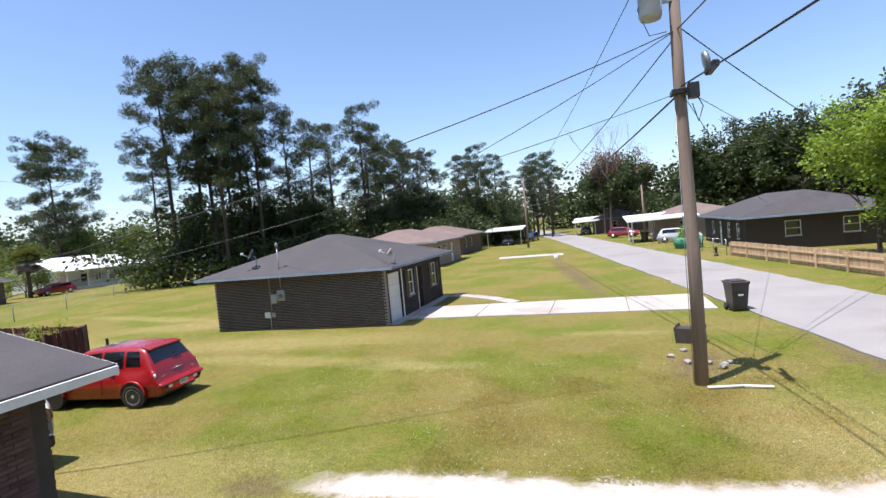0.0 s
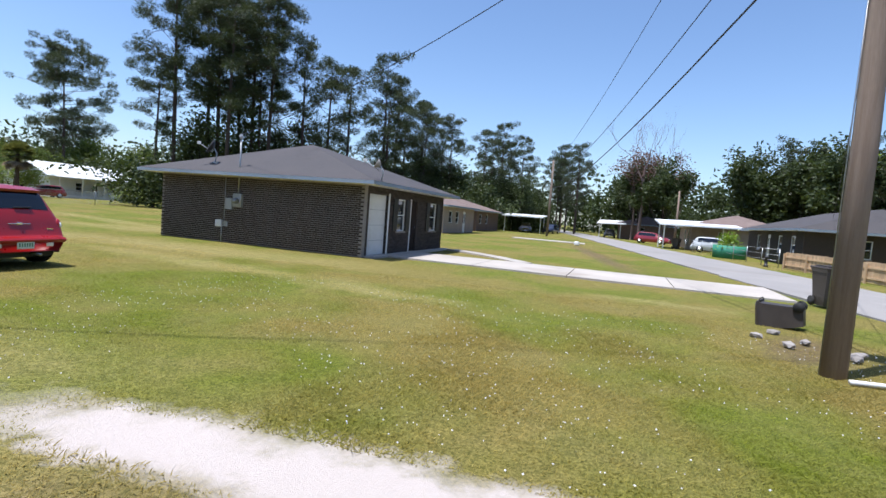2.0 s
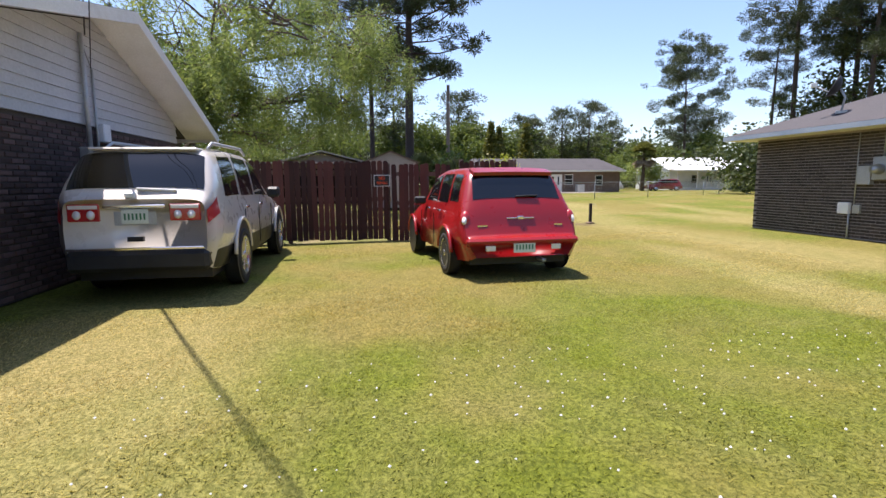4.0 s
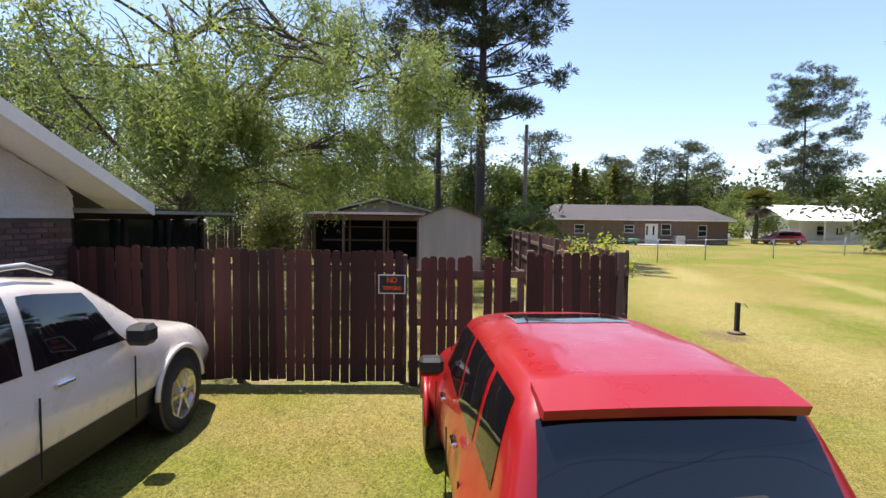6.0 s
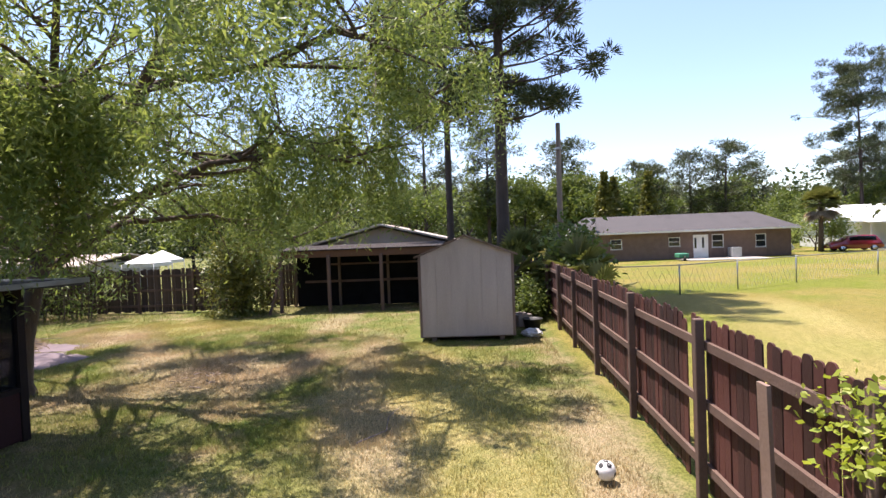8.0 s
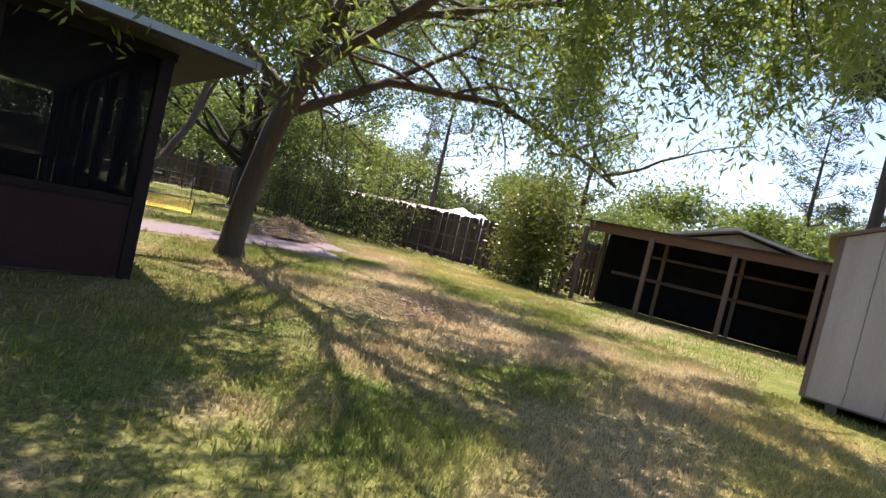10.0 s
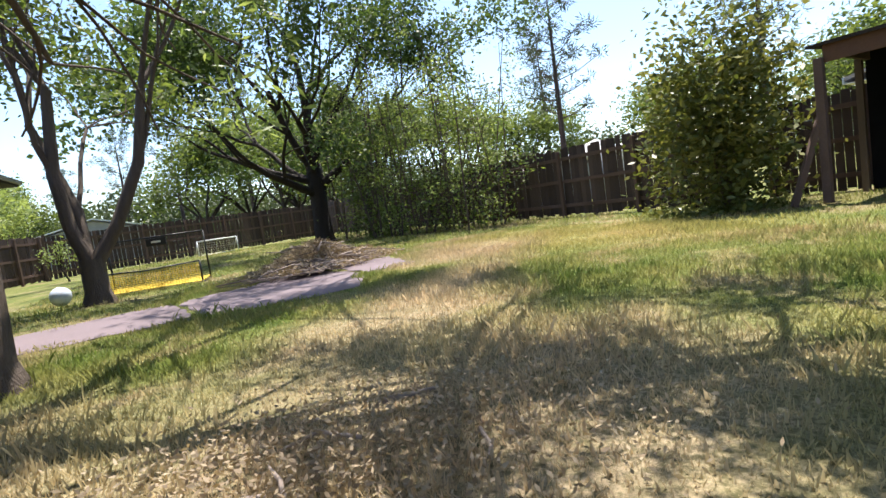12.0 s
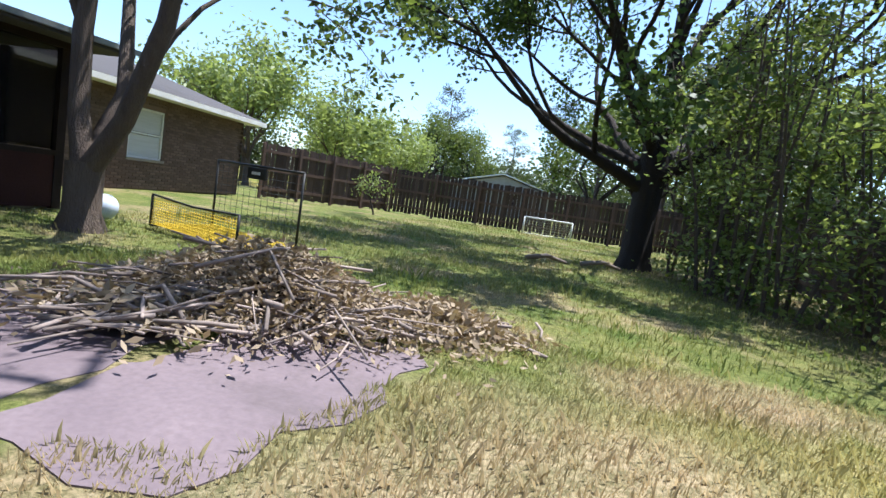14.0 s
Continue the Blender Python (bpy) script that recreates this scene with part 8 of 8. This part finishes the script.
# ---- bushes and thicket at the back fence ----
lb2 = bush("laurel_bush", 92, 1.5, 1.5, 3.3, 9500, 0.14, L_BUSH, "large glossy yellow-green bush by the lean-to")
lb2.matrix_basis = Matrix.Translation((-34.75, 4.8, 0))
rk = np.random.default_rng(93)
for k in range(13):
    y = -8.6 + 0.55 * k + rk.normal() * 0.25
    th = thing("privet_thicket", "slender leafy stems crowding the fence", "shrub", Matrix.Translation((-33.9 - 0.3 * max(0.0, y + 5.2) + rk.normal() * 0.3, y, 0)), group="thicket stems")
    tips = []
    for s in range(4):
        hgt = rk.uniform(3.6, 6.8)
        b = np.array([rk.normal() * 0.3, rk.normal() * 0.3, 0])
        tpp = b + np.array([rk.normal() * 0.5, rk.normal() * 0.5, hgt])
        pts = [b, b * 0.6 + tpp * 0.4 + rk.normal(size=3) * 0.1, tpp]
        segs = [(pts, [0.035, 0.026, 0.01])]
        for _ in range(7):
            f = rk.uniform(0.2, 1)
            grow(rk, pts[0] * (1 - f) + pts[2] * f, rk.normal(size=3) * (1, 1, 0.4), 0.6, 0.011, 1, 0.6, segs, tips, 0.05, (2, 2), 0.7)
        put("stem", mesh_of("stem", *flat_runs(segs, 4), BARK), th)
    tips = np.array(tips)
    m = 1300
    cc = tips[rk.integers(0, len(tips), m)] + rk.normal(size=(m, 3)) * 0.13
    low = np.stack([rk.normal(size=260) * 0.4, rk.normal(size=260) * 0.5, rk.uniform(0.05, 1.0, 260)], 1)
    crown("foliage", *leaf_cards(rk, np.concatenate([cc, low]), 0.11, 0.5, 0.2), L_LIGHT if k % 2 else L_THICKET, th)
# vine over the side fence
vn = thing("fence_vine", "yellow-green vine hanging over the fence corner", "vine", Matrix.Translation((-17.6, 15.95, 0.3)))
rv = np.random.default_rng(95)
segs, tips = [], []
for k in range(14):
    grow(rv, (0.4 + rv.normal() * 0.5, 0.0, 1.0 + rv.random() * 0.5), (rv.normal(), rv.normal() * 0.3 - 0.1, 0.2), 0.2, 0.007, 2, 0.6, segs, tips, 0.05, (2, 2), 0.7)
tubes("main_stem", [([(-0.3, -0.15, -0.3), (-0.2, -0.12, 0.6), (0, -0.05, 1.2)], [0.018, 0.014, 0.01])], BARK, vn, 5)
put("stem", mesh_of("stem", *flat_runs(segs, 5), BARK), vn)
tips = np.array(tips)
cc = tips[rv.integers(0, len(tips), 1500)] + rv.normal(size=(1500, 3)) * 0.1
crown("foliage", *leaf_cards(rv, cc, 0.06, 0.6, 0.3), L_VINE, vn)

# ---- brush piles ----


def brush_pile(label, at, sx, sy, h, sticks, leaves, seed, leaf=0.09, long=0.9, heart=True):
    t = thing("brush_pile", label, "brush pile", at)
    r = np.random.default_rng(seed)
    for k in range(sticks):
        x, y = r.normal() * sx * 0.42, r.normal() * sy * 0.42
        z = max(0.02, h * math.exp(-((x / sx) ** 2 + (y / sy) ** 2) * 2.0) * r.uniform(0.1, 0.9))
        a, ln = r.uniform(0, 6.28), long * r.uniform(0.35, 1.3)
        d = np.array([math.cos(a), math.sin(a), r.normal() * 0.1]) * ln / 2
        rad = r.uniform(0.005, 0.016) * (1.5 if k % 9 == 0 else 1)
        p = np.array([x, y, z])
        bend = r.normal(size=3) * 0.05 * ln
        ends = [p - d, p + bend, p + d]
        for q in ends:
            q[2] = max(q[2], 0.015 + rad)
        tubes("stick", [(ends, [rad, rad * 0.9, rad * 0.6])], DEADWOOD, t, 5)
    x, y = r.normal(size=leaves) * sx * 0.42, r.normal(size=leaves) * sy * 0.42
    z = 0.02 + h * np.exp(-((x / sx) ** 2 + (y / sy) ** 2) * 2.0) * r.uniform(0.0, 1.05, leaves)
    crown("dead_leaves", *leaf_cards(r, np.stack([x, y, z], 1), leaf, 0.4, 0.1), L_DEAD, t)
    if not heart:
        return t
    # dark lump filling the heap, in place of the shade between its sticks
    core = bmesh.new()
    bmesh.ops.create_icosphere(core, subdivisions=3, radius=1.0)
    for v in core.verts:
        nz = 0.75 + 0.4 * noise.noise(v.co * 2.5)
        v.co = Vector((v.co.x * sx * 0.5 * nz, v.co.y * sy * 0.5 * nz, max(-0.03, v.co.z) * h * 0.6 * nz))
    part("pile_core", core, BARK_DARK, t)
    return t


brush_pile("heap of dead branches and brown leaves on the slab", Matrix.Translation((-28.35, 0.75, 0.03)) @ Matrix.Rotation(radians(10), 4, "Z"), 1.25, 0.8, 0.46, 230, 12000, 101, 0.055)
brush_pile("scatter of dry leaves beside the brush heap", Matrix.Translation((-29.5, 0.2, 0.0)), 0.7, 0.6, 0.2, 25, 2600, 102, 0.08, 0.5)
brush_pile("scatter of bare branches on the concrete", Matrix.Translation((-27.9, 1.55, 0.06)), 0.9, 0.4, 0.12, 45, 500, 103, 0.08, 0.9)
brush_pile("low tangle of pale dry weeds in the grass", Matrix.Translation((-25.6, 8.0, 0.0)), 1.4, 0.95, 0.14, 16, 5000, 104, 0.03, 0.4, False)
for k, (x, y) in enumerate(((-31.0, -6.9), (-29.9, -6.3))):
    lg = tubes("fallen_branch", [([(x, y, 0.05), (x - 0.4, y + 0.1, 0.16), (x - 0.8, y - 0.1, 0.06)], [0.05, 0.045, 0.03]), ([(x - 0.3, y + 0.08, 0.13), (x - 0.5, y + 0.45, 0.2)], [0.03, 0.012])], DEADWOOD, None, 6)
    tagged(lg, "pale fallen branch under the maple", "branch")


# ---- grass ----
def blade_field(name, n, area, height, seed, label, keep, width=0.006, lean=0.4):
    r = np.random.default_rng(seed)
    x, y = r.uniform(area[0], area[1], n), r.uniform(area[2], area[3], n)
    ok = keep(x, y, r)
    x, y = x[ok], y[ok]
    m = len(x)
    g = np.sin(x * 2.3 + 1.7 * np.sin(y * 1.1)) * np.sin(y * 1.9 + x * 0.7)
    hh = height * r.uniform(0.45, 1.25, m) * (1 + 0.45 * g)
    a, ln = r.uniform(0, 2 * math.pi, m), lean * r.uniform(0.2, 1.3, m)
    b = np.stack([x, y, ground_z(x, y) - 0.006], 1)
    s = np.stack([np.cos(a + 1.57), np.sin(a + 1.57), np.zeros(m)], 1) * (width * r.uniform(0.7, 1.5, m))[:, None]
    d = np.stack([np.cos(a) * ln, np.sin(a) * ln, np.ones(m)], 1) * hh[:, None]
    V = np.stack([b - s, b + s, b + d * 0.55 + s * 0.7 , b + d + np.stack([np.cos(a) * ln, np.sin(a) * ln, -0.25 * np.ones(m)], 1) * hh[:, None] * 0.35], 1).reshape(-1, 3)
    ob = put(name, mesh_of(name, V, np.arange(4 * m).reshape(m, 4), BLADE))
    return tagged(ob, label, "grass", kind="stuff")


def near(x, y, pts, r):
    out = np.zeros(len(x), bool)
    for px, py in pts:
        out |= (x - px) ** 2 + (y - py) ** 2 < r * r
    return out


def clear(x, y):
    """False on hard surfaces and bare sand."""
    wob = 0.13 * np.sin(x * 5.3 + np.sin(y * 4.1)) + 0.08 * np.sin(y * 9.7 + x * 3.0)
    lower = np.interp(x, [-29.7, -28.4, -25.9, -23.6], [0.8, 0.8, 1.5, 1.7])
    upper = np.interp(x, [-29.7, -29.5, -29.25, -28.3, -27.7, -27.1, -26.0, -23.6], [1.5, 2.0, 2.85, 2.9, 4.1, 4.15, 3.75, 3.45])
    bad = (x > -29.7) & (x < -23.5) & (y > lower + 0.12 + wob) & (y < upper - 0.28 - 1.4 * wob)
    bad |= (x > -28.3) & (x < -15.6) & (y < 7.12) & (x > -22.1 + (7.12 - y) * -0.17)
    bad |= (x > -30.9) & (x < -28.3) & (y > 11.9) & (y < 14.5)
    bad |= (x > 6.75 - 0.19 * (y - 16.6) - 0.1)
    bad |= (x > -8.1) & (y > 24.3) & (y < 27.6)
    bad |= (x > -16.6) & (x < -8.0) & (y > 23.0)
    bad |= (x > -15.6) & (x < -7.2) & (y < 8.5)
    for cx, cy, rx, ry, turn in SAND:
        c, s = math.cos(radians(turn)), math.sin(radians(turn))
        u, v = (x - cx) * c + (y - cy) * s, -(x - cx) * s + (y - cy) * c
        bad |= (u / rx) ** 2 + (v / ry) ** 2 < 0.95
    return ~bad


BACK = lambda x, y: (x < -15.5) & (y < 15.8)  # noqa: E731
PATHF = [(-0.5 - 0.2 * k, 8.0 + 0.45 * k) for k in range(8)] + [(-2.5 - 1.0 * k, 11.9 + 0.25 * k) for k in range(9)]
PATHB = [(-25 - 0.45 * k, 10 - 0.7 * k) for k in range(12)]
blade_field("lawn_grass", 300000, (-9.5, 6.0, 7.0, 20.0), 0.026, 1, "short mown lawn grass", lambda x, y, r: clear(x, y) & (r.random(len(x)) < np.clip(1.3 - 0.09 * np.hypot(x + 1.5, y - 11), 0.1, 1)), 0.0032, 1.2)
blade_field("clover_grass", 60000, (-2.5, 4.6, 11.0, 16.2), 0.036, 11, "longer clover-filled grass beside the sand", lambda x, y, r: clear(x, y) & (np.sin(x * 1.3 + y) * np.sin(y * 1.7 - x * 0.6) > -0.6), 0.0036, 1.2)
blade_field("lawn_grass", 80000, (-16, -6, 11.2, 20.0), 0.02, 2, "short mown lawn grass by the cars", lambda x, y, r: clear(x, y) & ~BACK(x, y), 0.004, 1.7)
blade_field("yard_grass", 300000, (-33.5, -21.5, 0.0, 13.0), 0.052, 3, "long mixed green and straw-coloured grass", lambda x, y, r: clear(x, y) & near(x, y, PATHB, 4.2), 0.003)
blade_field("yard_grass", 110000, (-36.4, -16, -17.5, 15.7), 0.075, 4, "long grass of the back yard", lambda x, y, r: clear(x, y) & BACK(x, y), 0.007)
blade_field("yard_grass", 60000, (-29.0, -16, 9.0, 15.7), 0.05, 5, "thin grass and straw in the yard", lambda x, y, r: clear(x, y) & BACK(x, y), 0.005)
blade_field("tall_grass", 12000, (-32.5, -24.5, -4.0, 10.0), 0.11, 6, "tufts of tall seeding grass", lambda x, y, r: clear(x, y) & (np.sin(x * 3.1) * np.sin(y * 2.7 + x) > 0.15), 0.004)


def clover_field():
    r = np.random.default_rng(7)
    n = 1500
    x, y = r.uniform(-7.5, 5.0, n), r.uniform(10.8, 17.5, n)
    ok = clear(x, y) & (np.sin(x * 1.1 + y) * np.sin(y * 0.9) > -0.35)
    x, y = x[ok], y[ok]
    V, Fc = [], []
    for px, py in zip(x, y):
        o, s = len(V), r.uniform(0.005, 0.01)
        z = r.uniform(0.03, 0.045)
        V += [(px - s, py, z), (px, py - s, z), (px + s, py, z), (px, py + s, z), (px, py, z + s), (px, py, z - s)]
        Fc += [(o, o + 1, o + 4), (o + 1, o + 2, o + 4), (o + 2, o + 3, o + 4), (o + 3, o, o + 4), (o + 1, o, o + 5), (o + 2, o + 1, o + 5), (o + 3, o + 2, o + 5), (o, o + 3, o + 5)]
    ob = put("clover_flowers", mesh_of("clover_flowers", V, Fc, WHITEPLASTIC))
    tagged(ob, "small white clover heads in the lawn", "flowers", kind="stuff")


clover_field()

# ---- single bricks, last ----
for me_b, par, mb_ in BRICKS_LATER:
    put("brick", me_b, par, at=mb_)
